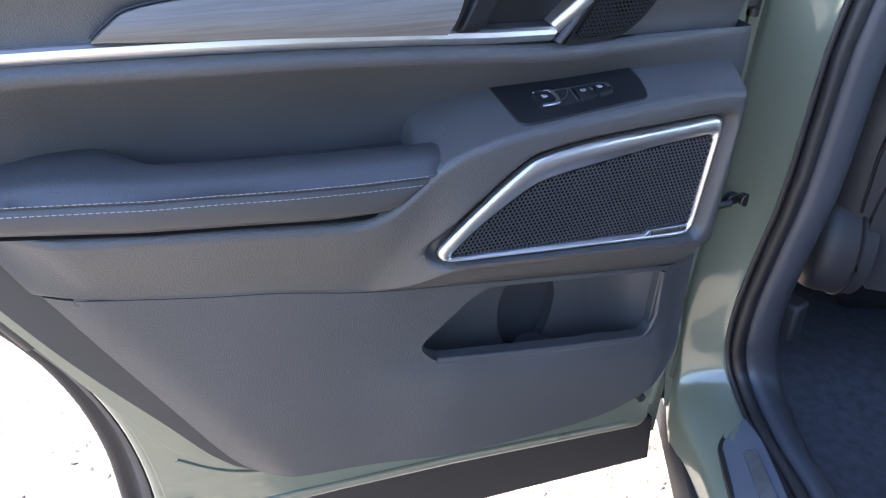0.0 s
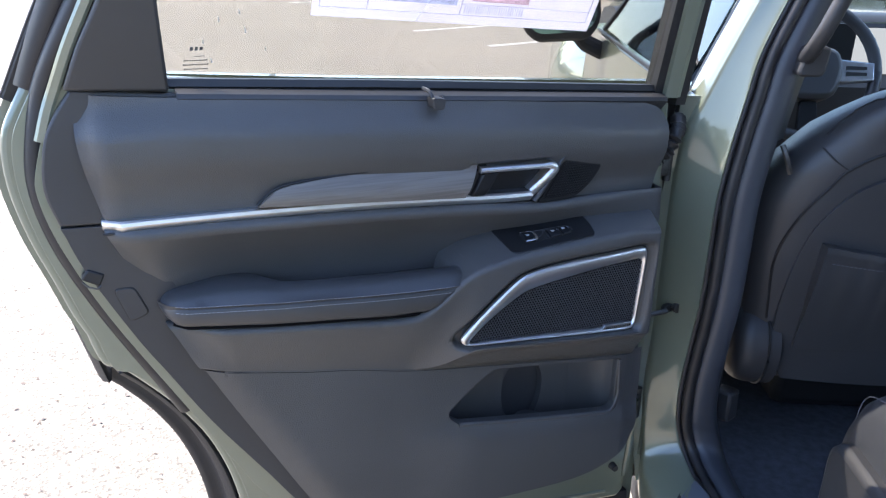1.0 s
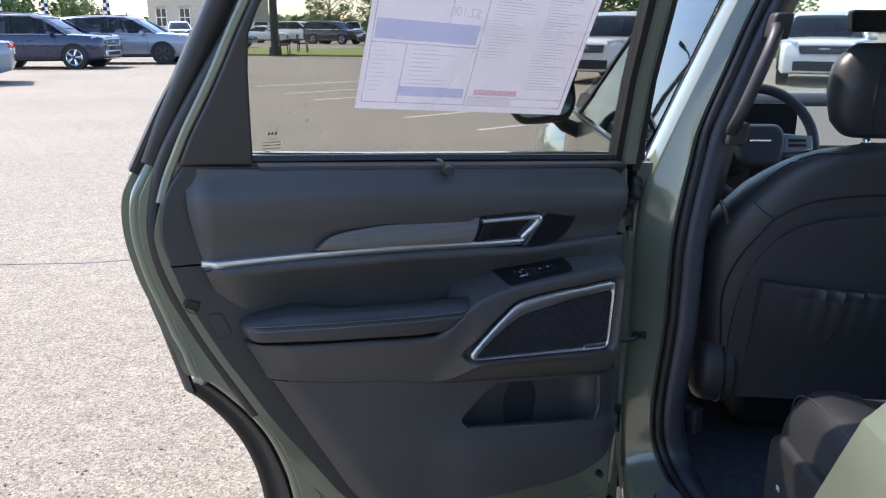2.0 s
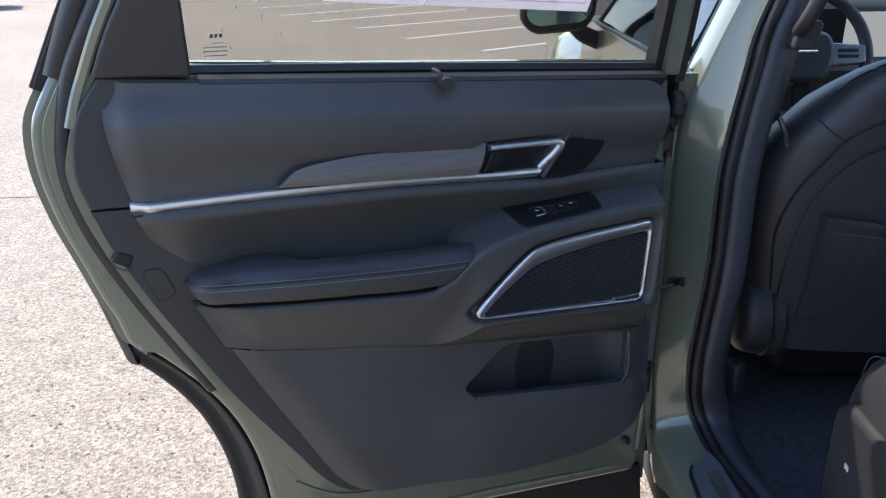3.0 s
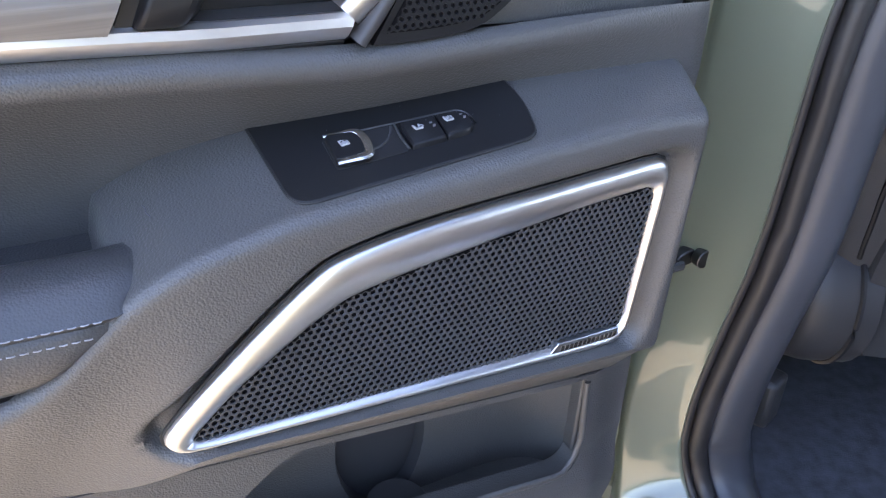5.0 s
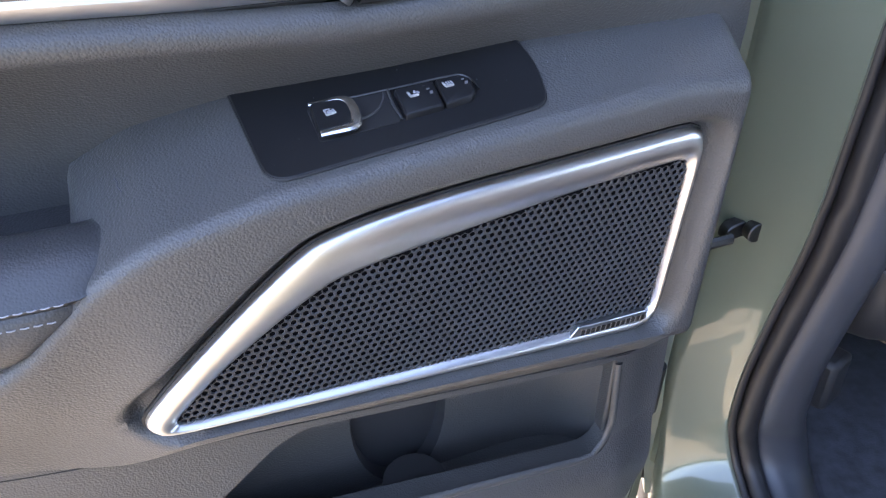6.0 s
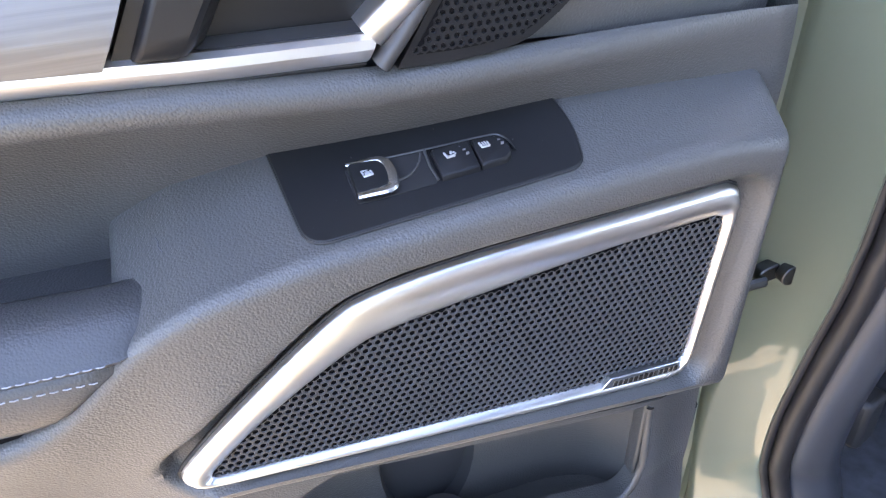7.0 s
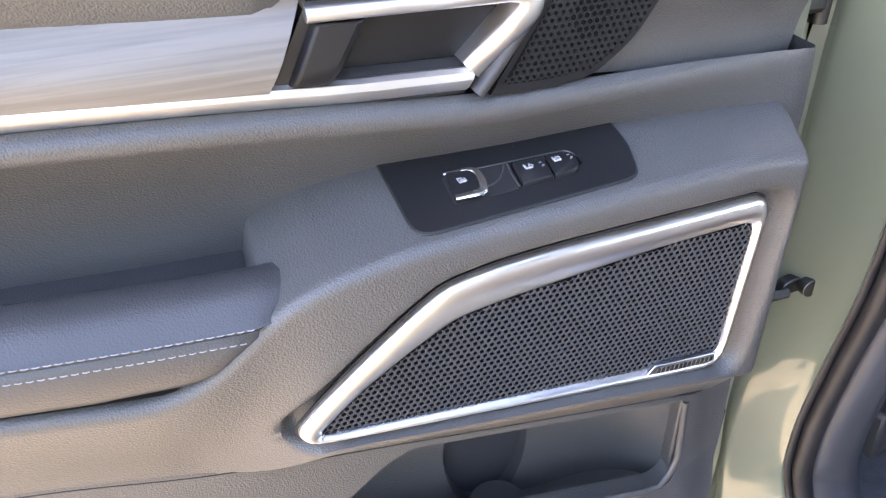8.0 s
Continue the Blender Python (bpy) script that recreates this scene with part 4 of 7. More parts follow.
icon([bar(-0.0028, 0.0016, 0.0028, 0.0024), bar(-0.0028, -0.0025, -0.0020, 0.0016), bar(0.0020, -0.0025, 0.0028, 0.0016), bar(-0.0028, -0.0031, 0.0028, -0.0023), bar(-0.0014, -0.0022, 0.0016, 0.0002), bar(-0.0004, 0.0002, 0.0006, 0.0012)], 0.3505, 0.5955, zt + 0.0002, door, 0.1)
for corners, cx, fan in (([(0.3822, 0.6000), (0.4010, 0.5988), (0.4003, 0.5820), (0.3816, 0.5823)], 0.3900, True), ([(0.4018, 0.5988), (0.4135, 0.5978), (0.4176, 0.5935), (0.4170, 0.5850), (0.4135, 0.5823), (0.4011, 0.5820)], 0.4072, False)):
    bt = rounded(corners, 0.0012, 3)
    bm = B()
    mx, my = sum(p.x for p in bt) / len(bt), sum(p.y for p in bt) / len(bt)
    rings = [[(mx + (p.x - mx) * g, my + (p.y - my) * g, pod_top(p.x, p.y) + h + 0.05 * (0.6000 - p.y) * (h > 0.001)) for p in bt] for h, g in ((0.0, 1.0), (0.0026, 1.0), (0.0036, 0.91))]
    part("seat_button", loft(bm, rings), SATIN_BLACK, door, bevel=0.0003)
    zi = pod_top(cx, 0.5935) + 0.0041
    marks = [bar(-0.0030, -0.0026, 0.0016, -0.0016), bar(-0.0036, -0.0026, -0.0026, 0.0026)]
    marks += [bar(-0.0004, 0.0000, 0.0008, 0.0010), bar(0.0012, 0.0002, 0.0026, 0.0012), bar(0.0002, 0.0014, 0.0014, 0.0026), bar(0.0016, -0.0010, 0.0028, -0.0002)] if fan else [bar(-0.0016, -0.0008, -0.0010, 0.0024), bar(-0.0002, -0.0008, 0.0004, 0.0026), bar(0.0012, -0.0006, 0.0018, 0.0026)]
    icon(marks, cx, 0.5932, zi, door, 0.12)
    for dx, dy in ((0.0058, 0.0030), (0.0066, 0.0), (0.0072, -0.0030)):
        bm = B()
        box(bm, cx + dx - 0.0007, cx + dx + 0.0007, 0.5935 + dy - 0.0003, 0.5935 + dy + 0.0003, zi - 0.0006, zi + 0.0012)
        part("level_mark", bm, THREAD, door)

# a light scratch and dust on the pod
bm = tube(B(), [(x, y, pod_top(x, y) + 0.0002) for x, y in ((0.2552, 0.6120), (0.2562, 0.6085), (0.2558, 0.6060), (0.2572, 0.6015))], 0.0003, 5)
part("scratch", bm, THREAD, door)
bm = B()
rnd = random.Random(6)
for _ in range(20):
    x, y, r = rnd.uniform(0.25, 0.52), rnd.uniform(0.578, 0.634), rnd.uniform(0.00010, 0.00022)
    rod(bm, (x, y, pod_top(x, y) + 0.0006), (x, y, pod_top(x, y) + 0.0016), r, r * 0.6, 5)
part("dust", bm, THREAD, door)["kind"] = "stuff"

# loudspeaker
rings = []
for w, y in ((0.0, 0.5705), (0.0, 0.5660), (0.06, 0.5640), (0.20, 0.5625), (0.45, 0.5624), (0.62, 0.5632), (0.86, 0.5656), (0.95, 0.5668), (1.0, 0.5690)):
    rings.append([(a.x + (b.x - a.x) * w, y, a.y + (b.y - a.y) * w) for a, b in zip(lo, li)])
part("speaker_bezel", loft(B(), rings, caps=False), CHROME, door, "satin chrome loudspeaker surround", sharp=60)
part("bezel_groove", strip(B(), lo, [(-0.0016, -0.001), (-0.0016, 0.0005), (0.0016, 0.0005), (0.0016, -0.001)], 0.5686, closed=True), DARK, door)
wide = [(0.40 + (p.x - 0.40) * 1.012, 0.873 + (p.y - 0.873) * 1.02) for p in li]
part("speaker_grille", perforated(wide, 0.0043, 0.00166, 0.5666, 0.0008), GRILLE, door, "perforated black loudspeaker grille", sharp=20)
part("speaker_backing", prism(B(), wide, 0.5682, 0.5692), PIT, door)
badge = [(0.4690, 0.8172), (0.4755, 0.8255), (0.5222, 0.8230), (0.5237, 0.8150)]
part("maker_badge", prism(B(), badge, 0.5632, 0.568), ALLOY, door, "small bright maker's badge", bevel=0.0006)
bm = B()
for k in range(13):
    x, z = 0.4775 + k * 0.0034, 0.8190 - 0.00016 * k
    prism(bm, [(x, z), (x + 0.0022, z), (x + 0.0026, z + 0.0034), (x + 0.0006, z + 0.0034 + 0.001 * (k in (0, 6, 10)))], 0.5627, 0.5634)
part("badge_lettering", bm, STEEL, door)


# lower trim
SEAM = [(-0.094, 0.8455), (0.025, 0.8205), (0.10, 0.8075), (0.189, 0.7875), (0.312, 0.7705), (0.449, 0.7525), (0.590, 0.7345)]
lower_part = [(p.x, p.y - 0.0008) for p in curve([Vector(q) for q in SEAM], 4)] + [(0.590, 0.66), (0.583, 0.60)] + [(p.x, p.y) for p in curve([(0.572, 0.578), (0.555, 0.562), (0.524, 0.547), (0.49, 0.537), (0.442, 0.533), (0.36, 0.535), (0.286, 0.540), (0.20, 0.550), (0.109, 0.563), (0.076, 0.572), (0.050, 0.587), (0.0270, 0.616), (-0.013, 0.690), (-0.063, 0.783), (-0.0935, 0.8445)], 3)][:-1]
POCKET = rounded([(0.2550, 0.6825), (0.2350, 0.705), (0.312, 0.7685), (0.40, 0.7565), (0.5420, 0.7370), (0.5450, 0.639), (0.40, 0.6600)], [0.012, 0.016, 0.03, 0.06, 0.008, 0.030, 0.05], 7)
part("lower_trim", panel(lower_part, low_depth, 0.02, 0.012, [(p.x, p.y) for p in POCKET]), TRIM, door, "black lower trim with a map pocket", bevel=0.003)
part("seam_backing", strip(B(), [p for p in curve([Vector(q) for q in SEAM], 4) if p.x > -0.086], half_round(0.0065, 0.0004, 4), lambda x, z: low_depth(x, z) + 0.0004), TRIM, door)
part("seam_line", tube(B(), [(p.x, low_depth(p.x, p.y) + 0.0002, p.y) for p in curve([Vector(q) for q in SEAM], 6) if p.x > -0.070], 0.0006, 6), DARK, door)
# pocket: walls, floor and the bottle well; its darker plastic stands for shade
ARCHED = [(0.390 + 0.037 * math.cos(a), 0.690 + (0.052 if math.sin(a) > 0 else 0.075) * math.sin(a)) for a in [2 * math.pi * k / 28 for k in range(28)]]
back = [(0.230, 0.60), (0.230, 0.70), (0.33, 0.775), (0.57, 0.75), (0.57, 0.60)]
part("pocket_back", panel(back, lambda x, z: 0.650, 0.004, 0.02, ARCHED), TRIM, door)
bm = B()
rings = []
for y in (0.650, 0.656, 0.6610):
    g = 1 - (y - 0.650) * 6
    rings.append([(0.390 + (p[0] - 0.390) * g, y, 0.67 + (p[1] - 0.67) * g) for p in ARCHED])
loft(bm, rings, caps=False)
bm.faces.new([bm.verts.new(p) for p in rings[-1]])
part("bottle_well", bm, PLASTIC, door)
part("pocket_floor", box(B(), 0.222, 0.575, 0.601, 0.661, 0.596, 0.618), TRIM, door)
bm = rod(B(), (0.392, 0.625, 0.612), (0.392, 0.625, 0.645), 0.022, 0.024, 20)
part("bottle_ring", bm, PLASTIC, door)
bm = B()
rings = []
for z in (0.60, 0.66, 0.70, 0.745):
    rings.append([(0.470, 0.6505, z), (0.492, 0.6485, z), (0.508, 0.6455, z), (0.520, 0.6410, z), (0.530, 0.6345, z), (0.537, 0.6265, z), (0.541, 0.6170, z), (0.541, 0.651, z)])
part("pocket_cove", loft(bm, rings), TRIM, door, sharp=50)
part("pocket_side", box(B(), 0.5405, 0.556, 0.606, 0.655, 0.606, 0.736), TRIM, door, bevel=0.002)
part("pocket_rim", strip(B(), [(0.5410, 0.733), (0.5420, 0.70), (0.5430, 0.672), (0.5375, 0.6535), (0.5260, 0.6445), (0.508, 0.6450)], half_round(0.003, 0.003, 6), lambda x, z: low_depth(x, z) + 0.001), TRIM, door)
part("pocket_shadow_lip", strip(B(), [(0.256, 0.6835), (0.40, 0.6605), (0.512, 0.6445)], half_round(0.004, 0.003, 6), lambda x, z: low_depth(x, z) + 0.001), TRIM, door)

# hook for the sun blind
bm = tube(B(), curve([(0.205, 0.628, 1.181), (0.206, 0.612, 1.180), (0.209, 0.606, 1.172), (0.215, 0.603, 1.164), (0.222, 0.604, 1.166), (0.223, 0.610, 1.174)], 4), 0.0026, 8)
part("blind_hook", bm, PLASTIC, door, "small black plastic hook for a sun blind")
part("hook_base", prism(B(), rounded([(0.208, 1.159), (0.222, 1.158), (0.224, 1.172), (0.206, 1.174)], 0.004, 3), 0.598, 0.62), PLASTIC, door, bevel=0.002)

# added black sheet in place of the dark in the gap at the hinges
part("hinge_gap_shade", box(B(), 0.630, 0.700, 0.7065, 0.714, 0.385, 1.165), RUBBER, door, bevel=0.002)
# check strap and hinges
part("check_strap", tube(B(), [(0.57, 0.655, 0.773), (0.62, 0.650, 0.775), (0.662, 0.647, 0.777)], 0.0036, 8, 1.3), STEEL, door, "dark steel door check strap")
part("check_bracket", prism(B(), rounded([(0.660, 0.769), (0.690, 0.772), (0.690, 0.787), (0.662, 0.783)], 0.006, 3), 0.652, 0.662), STEEL, door, bevel=0.002)
part("bolt", rod(B(), (0.681, 0.641, 0.7805), (0.681, 0.650, 0.7805), 0.0088, 0.0085, 12), STEEL, door, bevel=0.001)
for z in (1.03, 0.58):
    part("hinge", box(B(), 0.612, 0.652, 0.672, 0.690, z - 0.022, z + 0.022), STEEL, door, bevel=0.005)
    part("hinge_pin", rod(B(), (0.652, 0.680, z - 0.030), (0.652, 0.680, z + 0.030), 0.007), STEEL, door)
bm = B()
path = curve([(0.606, 0.655, 1.045), (0.622, 0.650, 1.06), (0.640, 0.655, 1.085), (0.660, 0.68, 1.10)], 8)
part("cable_boot", tube(bm, path, lambda s: 0.011 + 0.003 * math.sin(s * 60), 10), RUBBER, door, "ribbed black cable sleeve")


# ---------- the car ----------


def carpart(name, bm, mat, label="", bevel=0.0, parent=None, sharp=35, seg=2):
    return part(name, bm, mat, parent or car, label, bevel, seg, sharp, world=False)


def carsub(name, bm, mat, parent, label="", bevel=0.0):
    ob = part(name, bm, mat, parent, label, bevel, world=False)
    return ob


LEFT = [(0.30, 0.012), (1.00, 0.008), (1.08, 0.014), (1.20, 0.062), (1.406, 0.148), (1.68, 0.27)]
RIGHT = [(0.30, 0.060), (0.74, 0.0605), (0.82, 0.063), (0.99, 0.064), (1.08, 0.075), (1.207, 0.096), (1.405, 0.166), (1.68, 0.285)]
# the door opening from the pillar's head down and back along the sill: outer edge, seal edge, share of sill
def seal_v(z):
    return -0.050 + 0.040 * smooth(0.80, 1.50, z)


JAMB = [((along(LEFT, z), -0.002, z), (along(RIGHT, z) + 0.013 * smooth(0.80, 1.50, z), seal_v(z), z), 0.0) for z in (1.66, 1.54, 1.42, 1.31, 1.21, 1.14, 1.07, 0.98, 0.89, 0.80)]
JAMB += [((0.006, -0.001, 0.70), (0.0585, -0.040, 0.71), 0.0), ((0.004, 0.0, 0.61), (0.0565, -0.031, 0.63), 0.05), ((0.010, -0.002, 0.535), (0.061, -0.024, 0.565), 0.2),
         ((0.014, -0.012, 0.490), (0.069, -0.019, 0.530), 0.45), ((0.013, -0.032, 0.456), (0.078, -0.030, 0.499), 0.7), ((0.022, -0.075, 0.440), (0.0865, -0.072, 0.482), 0.95),
         ((0.031, -0.14, 0.436), (0.097, -0.138, 0.476), 1.0), ((0.035, -0.22, 0.436), (0.112, -0.22, 0.476), 1.0), ((0.036, -0.36, 0.436), (0.124, -0.36, 0.476), 1.0), ((0.036, -0.86, 0.436), (0.132, -0.86, 0.476), 1.0)]
OUTER = curve([j[0] for j in JAMB], 6)
INNER = curve([j[1] for j in JAMB], 6)
SILLY = [float(np.interp(k / (len(OUTER) - 1), [i / (len(JAMB) - 1) for i in range(len(JAMB))], [j[2] for j in JAMB])) for k in range(len(OUTER))]
rings = []
for o, i, w in zip(OUTER, INNER, SILLY):
    ring = [(o.x + 0.012 * (1 - w), o.y + 0.10 * (1 - w), o.z - 0.10 * w), (o.x - 0.002, o.y + 0.012 * (1 - w), o.z - 0.012 * w), (o.x, o.y + 0.002 * (1 - w), o.z - 0.002 * w)]
    for f in (0.06, 0.2, 0.4, 0.6, 0.8, 0.94):
        p = o.lerp(i, f)
        out = (0.005 + 0.005 * w) * math.sin(math.pi * f)
        ring.append((p.x, p.y + 0.4 * out * (1 - w), p.z + out * w))
    ring += [(i.x - 0.001, i.y, i.z), (i.x + 0.003, i.y + 0.003 * (1 - w), i.z - 0.003 * w), (i.x + 0.012, i.y + 0.008 * (1 - w), i.z - 0.008 * w), (i.x + 0.06, i.y + 0.03 * (1 - w), i.z - 0.05 * w)]
    rings.append(ring)
carpart("centre_pillar", loft(B(), rings, closed=False, caps=False), PAINT, "sage green painted door pillar running into the sill", sharp=60)
# pale rounded edge of the closed front door beside the pillar
rings = []
for k in range(41):
    z = 0.46 + 1.16 * k / 40
    l = along(LEFT, z)
    rings.append([(l - 0.009, 0.06, z), (l - 0.0085, 0.026, z), (l - 0.006, 0.014, z), (l - 0.002, 0.004, z), (l + 0.001, 0.000, z), (l + 0.004, 0.006, z), (l + 0.004, 0.06, z)])
carpart("front_door_edge", loft(B(), rings), PAINT, "sunlit painted edge beside the pillar", sharp=70)
for off, rad, flat in ((0.0045, 0.0042, 1.0), (0.0185, 0.0095, 1.0)):
    path = [(i.x + off, i.y + (0.004 if off < 0.01 else 0.002) * (1 - w), i.z - 0.002 * w) for i, w in zip(INNER, SILLY)]
    carpart("door_seal", tube(B(), path, rad, 10, flat), RUBBER, "black rubber door opening seal", sharp=80)
rings = []
for i, w in zip(INNER, SILLY):
    pil = [(0.026, 0.006, 0), (0.032, -0.003, 0), (0.042, -0.006, 0), (0.058, -0.004, 0), (0.070, 0.006, 0), (0.078, 0.03, 0), (0.084, 0.14, 0)]
    low = [(0.026, 0, -0.006), (0.032, 0, 0.004), (0.042, 0, 0.007), (0.058, 0, 0.003), (0.074, 0, -0.012), (0.090, 0.0, -0.035), (0.096, 0.0, -0.10)]
    rings.append([tuple(i + Vector(a) * (1 - w) + Vector(b) * w) for a, b in zip(pil, low)])
carpart("pillar_trim", loft(B(), rings, closed=False, caps=False), SILL_TRIM, "grained black pillar and sill trim", sharp=70)
carpart("floor_block", rod(B(), (0.172, 0.050, 0.520), (0.172, 0.055, 0.580), 0.026, 0.026, 4), PLASTIC, bevel=0.006)
# seat belt along the pillar
bm = B()
rings = []
for k in range(12):
    s = k / 11
    z = 1.42 - 0.85 * s
    u = along(RIGHT, z) + 0.072 + 0.006 * math.sin(3 * s)
    rings.append([(u, 0.035, z), (u + 0.003, 0.002, z), (u + 0.006, 0.003, z), (u + 0.006, 0.037, z)])
carpart("seat_belt", loft(bm, rings), PLASTIC, "black woven seat belt")
carpart("belt_tongue", tube(B(), [(0.170, 0.0, 1.062), (0.178, -0.010, 1.040), (0.186, -0.010, 1.018)], 0.003, 6, 1.5), STEEL)

# sill
rings = []
for k in range(21):
    v = 0.06 - 0.92 * k / 20
    rings.append([(0.040, v, 0.340), (0.036, v, 0.395), (0.039, v, 0.425), (0.10, v, 0.428), (0.19, v, 0.415), (0.19, v, 0.340)])
carpart("sill", loft(B(), rings), PAINT, "painted door sill", sharp=40)
bm = B()
rings = []
for k in range(13):
    v = 0.12 - 1.0 * k / 12
    rings.append([(0.044, v, 0.30), (0.030, v, 0.300), (0.020, v, 0.330), (0.019, v, 0.368), (0.024, v, 0.388), (0.036, v, 0.396)])
carpart("sill_cladding", loft(bm, rings), CLADDING, "grey plastic sill cladding", bevel=0.003)
scuff = rounded([(0.053, -0.128), (0.090, -0.088), (0.104, -0.130), (0.110, -0.22), (0.118, -0.80), (0.056, -0.80), (0.052, -0.22)], [0.012, 0.008, 0.01, 0.05, 0.01, 0.01, 0.05])


def sill_top(u, v):
    f = min((u - 0.033) / (along([(-0.86, 0.096), (-0.36, 0.088), (-0.22, 0.077), (-0.138, 0.066), (-0.07, 0.064)], v)), 1)
    return 0.4365 + 0.0395 * f + 0.010 * math.sin(math.pi * f) + 0.001


rings = [[(p.x + du, p.y, sill_top(p.x, p.y) + dz) for p in scuff] for du, dz in ((0, -0.004), (0, 0.004))]
carpart("scuff_groove", loft(B(), [[(0.082 + (p.x - 0.082) * 1.12, -0.2 + (p.y + 0.2) * 1.07, sill_top(p.x, p.y) + dz) for p in scuff] for dz in (-0.006, 0.0022)]), DARK)
scuff_plate = carpart("scuff_plate", loft(B(), rings), SCUFF, "grey scuff plate with a bright inlay", bevel=0.002)
bright = rounded([(0.074, -0.150), (0.090, -0.148), (0.096, -0.22), (0.10, -0.75), (0.080, -0.75), (0.078, -0.22)], 0.004)
carsub("bright_inlay", loft(B(), [[(p.x, p.y, sill_top(p.x, p.y) + dz) for p in bright] for dz in (0.003, 0.0052)]), ALLOY, scuff_plate)
# floor
carpart("floor_carpet", box(B(), 0.19, 1.72, -2.2, 1.5, 0.36, 0.415), CARPET, "charcoal carpet floor", bevel=0.01)
for u in (0.36, 0.72):
    carpart("seat_rail", box(B(), u, u + 0.045, 0.32, 0.66, 0.413, 0.436), DARK, bevel=0.006)

# front door, closed
FD = [(0.012, 0.40), (-0.012, 0.55), (-0.020, 0.75), (-0.010, 0.95), (0.000, 1.08), (0.004, 1.135)]
rings = []
for k in range(15):
    v = 0.006 + 1.10 * k / 14
    rings.append([(u - 0.012 * math.sin(math.pi * k / 14), v, z) for u, z in FD] + [(0.05, v, 1.135), (0.06, v, 0.40)])
front_door = carpart("front_door", loft(B(), rings), PAINT, "closed sage green front door", sharp=50)
carsub("belt_moulding", tube(B(), [(0.002, 0.012, 1.142), (-0.004, 0.5, 1.142), (0.0, 0.90, 1.138)], 0.0045, 8), RUBBER, front_door)


def side_glass(u0, v0, v1, v2, v3):
    """A side window that leans in: lower edge from v0 to v1, upper edge from v2 to v3."""
    bm = B()
    rings = []
    for k in range(9):
        s = k / 8
        z = 1.14 + 0.46 * s
        u = along([(1.14, u0), (1.20, u0 + 0.030), (1.406, u0 + 0.112), (1.68, u0 + 0.225)], z)
        a, b = v0 + (v2 - v0) * s, v1 + (v3 - v1) * s
        rings.append([(u, a, z), (u - 0.004, (a + b) / 2, z), (u, b, z), (u + 0.004, b, z), (u, (a + b) / 2, z), (u + 0.004, a, z)])
    return loft(bm, rings)


carsub("front_window", side_glass(0.020, 0.07, 0.92, 0.05, 0.42), CAR_GLASS, front_door, "dark side window that mirrors the sky")
bm = B()
rings = []
for k in range(20):
    z = 1.135 + 0.50 * k / 19
    l = along(LEFT, z)
    rings.append([(l - 0.004, 0.012, z), (l - 0.010, 0.060, z), (l + 0.01, 0.085, z), (l + 0.03, 0.03, z)])
carsub("black_window_post", loft(bm, rings), SATIN_BLACK, front_door)
bm = tube(B(), [(0.020, 0.925, 1.135), (0.060, 0.86, 1.215), (0.105, 0.74, 1.33), (0.16, 0.56, 1.46), (0.22, 0.40, 1.60)], 0.009, 8)
carsub("window_front_post", bm, SATIN_BLACK, front_door)

# door mirror
bm = B()
rings = []
for k, (dv, g) in enumerate(((-0.055, 0.90), (-0.045, 1.0), (0.0, 1.02), (0.04, 0.92), (0.075, 0.70), (0.095, 0.35))):
    ring = rounded([(-0.20, 1.262), (-0.035, 1.290), (-0.018, 1.175), (-0.045, 1.128), (-0.175, 1.118), (-0.208, 1.150)], 0.03, 4)
    rings.append([(-0.11 + (p.x + 0.11) * g, 0.80 + dv, 1.20 + (p.y - 1.20) * g) for p in ring])
mirror = carpart("door_mirror", loft(B(), rings), SATIN_BLACK, "black door mirror", sharp=50)
bm = B()
ring = rounded([(-0.193, 1.256), (-0.036, 1.270), (-0.024, 1.178), (-0.048, 1.146), (-0.172, 1.135), (-0.200, 1.155)], 0.025, 4)
glass_ring = [[(-0.11 + (p.x + 0.11) * 0.93, v, 1.20 + (p.y - 1.20) * 0.93) for p in ring] for v in (0.7435, 0.747)]
carsub("mirror_glass", loft(bm, glass_ring), MIRROR, mirror)
carsub("mirror_stem", tube(B(), [(-0.075, 0.80, 1.145), (-0.045, 0.80, 1.115), (0.0, 0.80, 1.095)], 0.022, 10, 1.0), SATIN_BLACK, mirror)

# front wing, bonnet, windscreen, roof
bm = B()
rings = []
for k in range(13):
    v = 1.08 + 1.15 * k / 12
    s = k / 12
    bulge = -0.055 * math.sin(math.pi * min(s * 1.25, 1))
    rings.append([(0.0 + bulge * 0.6, v, 0.45), (-0.005 + bulge, v, 0.78), (0.0 + bulge, v, 0.95 - 0.03 * s), (0.02 + bulge * 0.5, v, 1.040 - 0.05 * s), (0.10, v, 1.085 - 0.06 * s), (0.20, v, 1.095 - 0.06 * s), (0.20, v, 0.45)])
carpart("front_wing", loft(bm, rings), PAINT, "sage green front wing", sharp=50)
bm = B()
rings = []
for k in range(9):
    s = k / 8
    v = 1.25 + 1.0 * s
    rings.append([(0.20, v, 1.100 - 0.06 * s), (0.55, v, 1.135 - 0.07 * s), (0.95, v, 1.145 - 0.07 * s), (1.35, v, 1.135 - 0.07 * s), (1.70, v, 1.10 - 0.06 * s), (1.70, v, 0.9), (0.20, v, 0.9)])
carpart("bonnet", loft(bm, rings), PAINT, "sage green bonnet", sharp=50)
bm = B()
rings = []
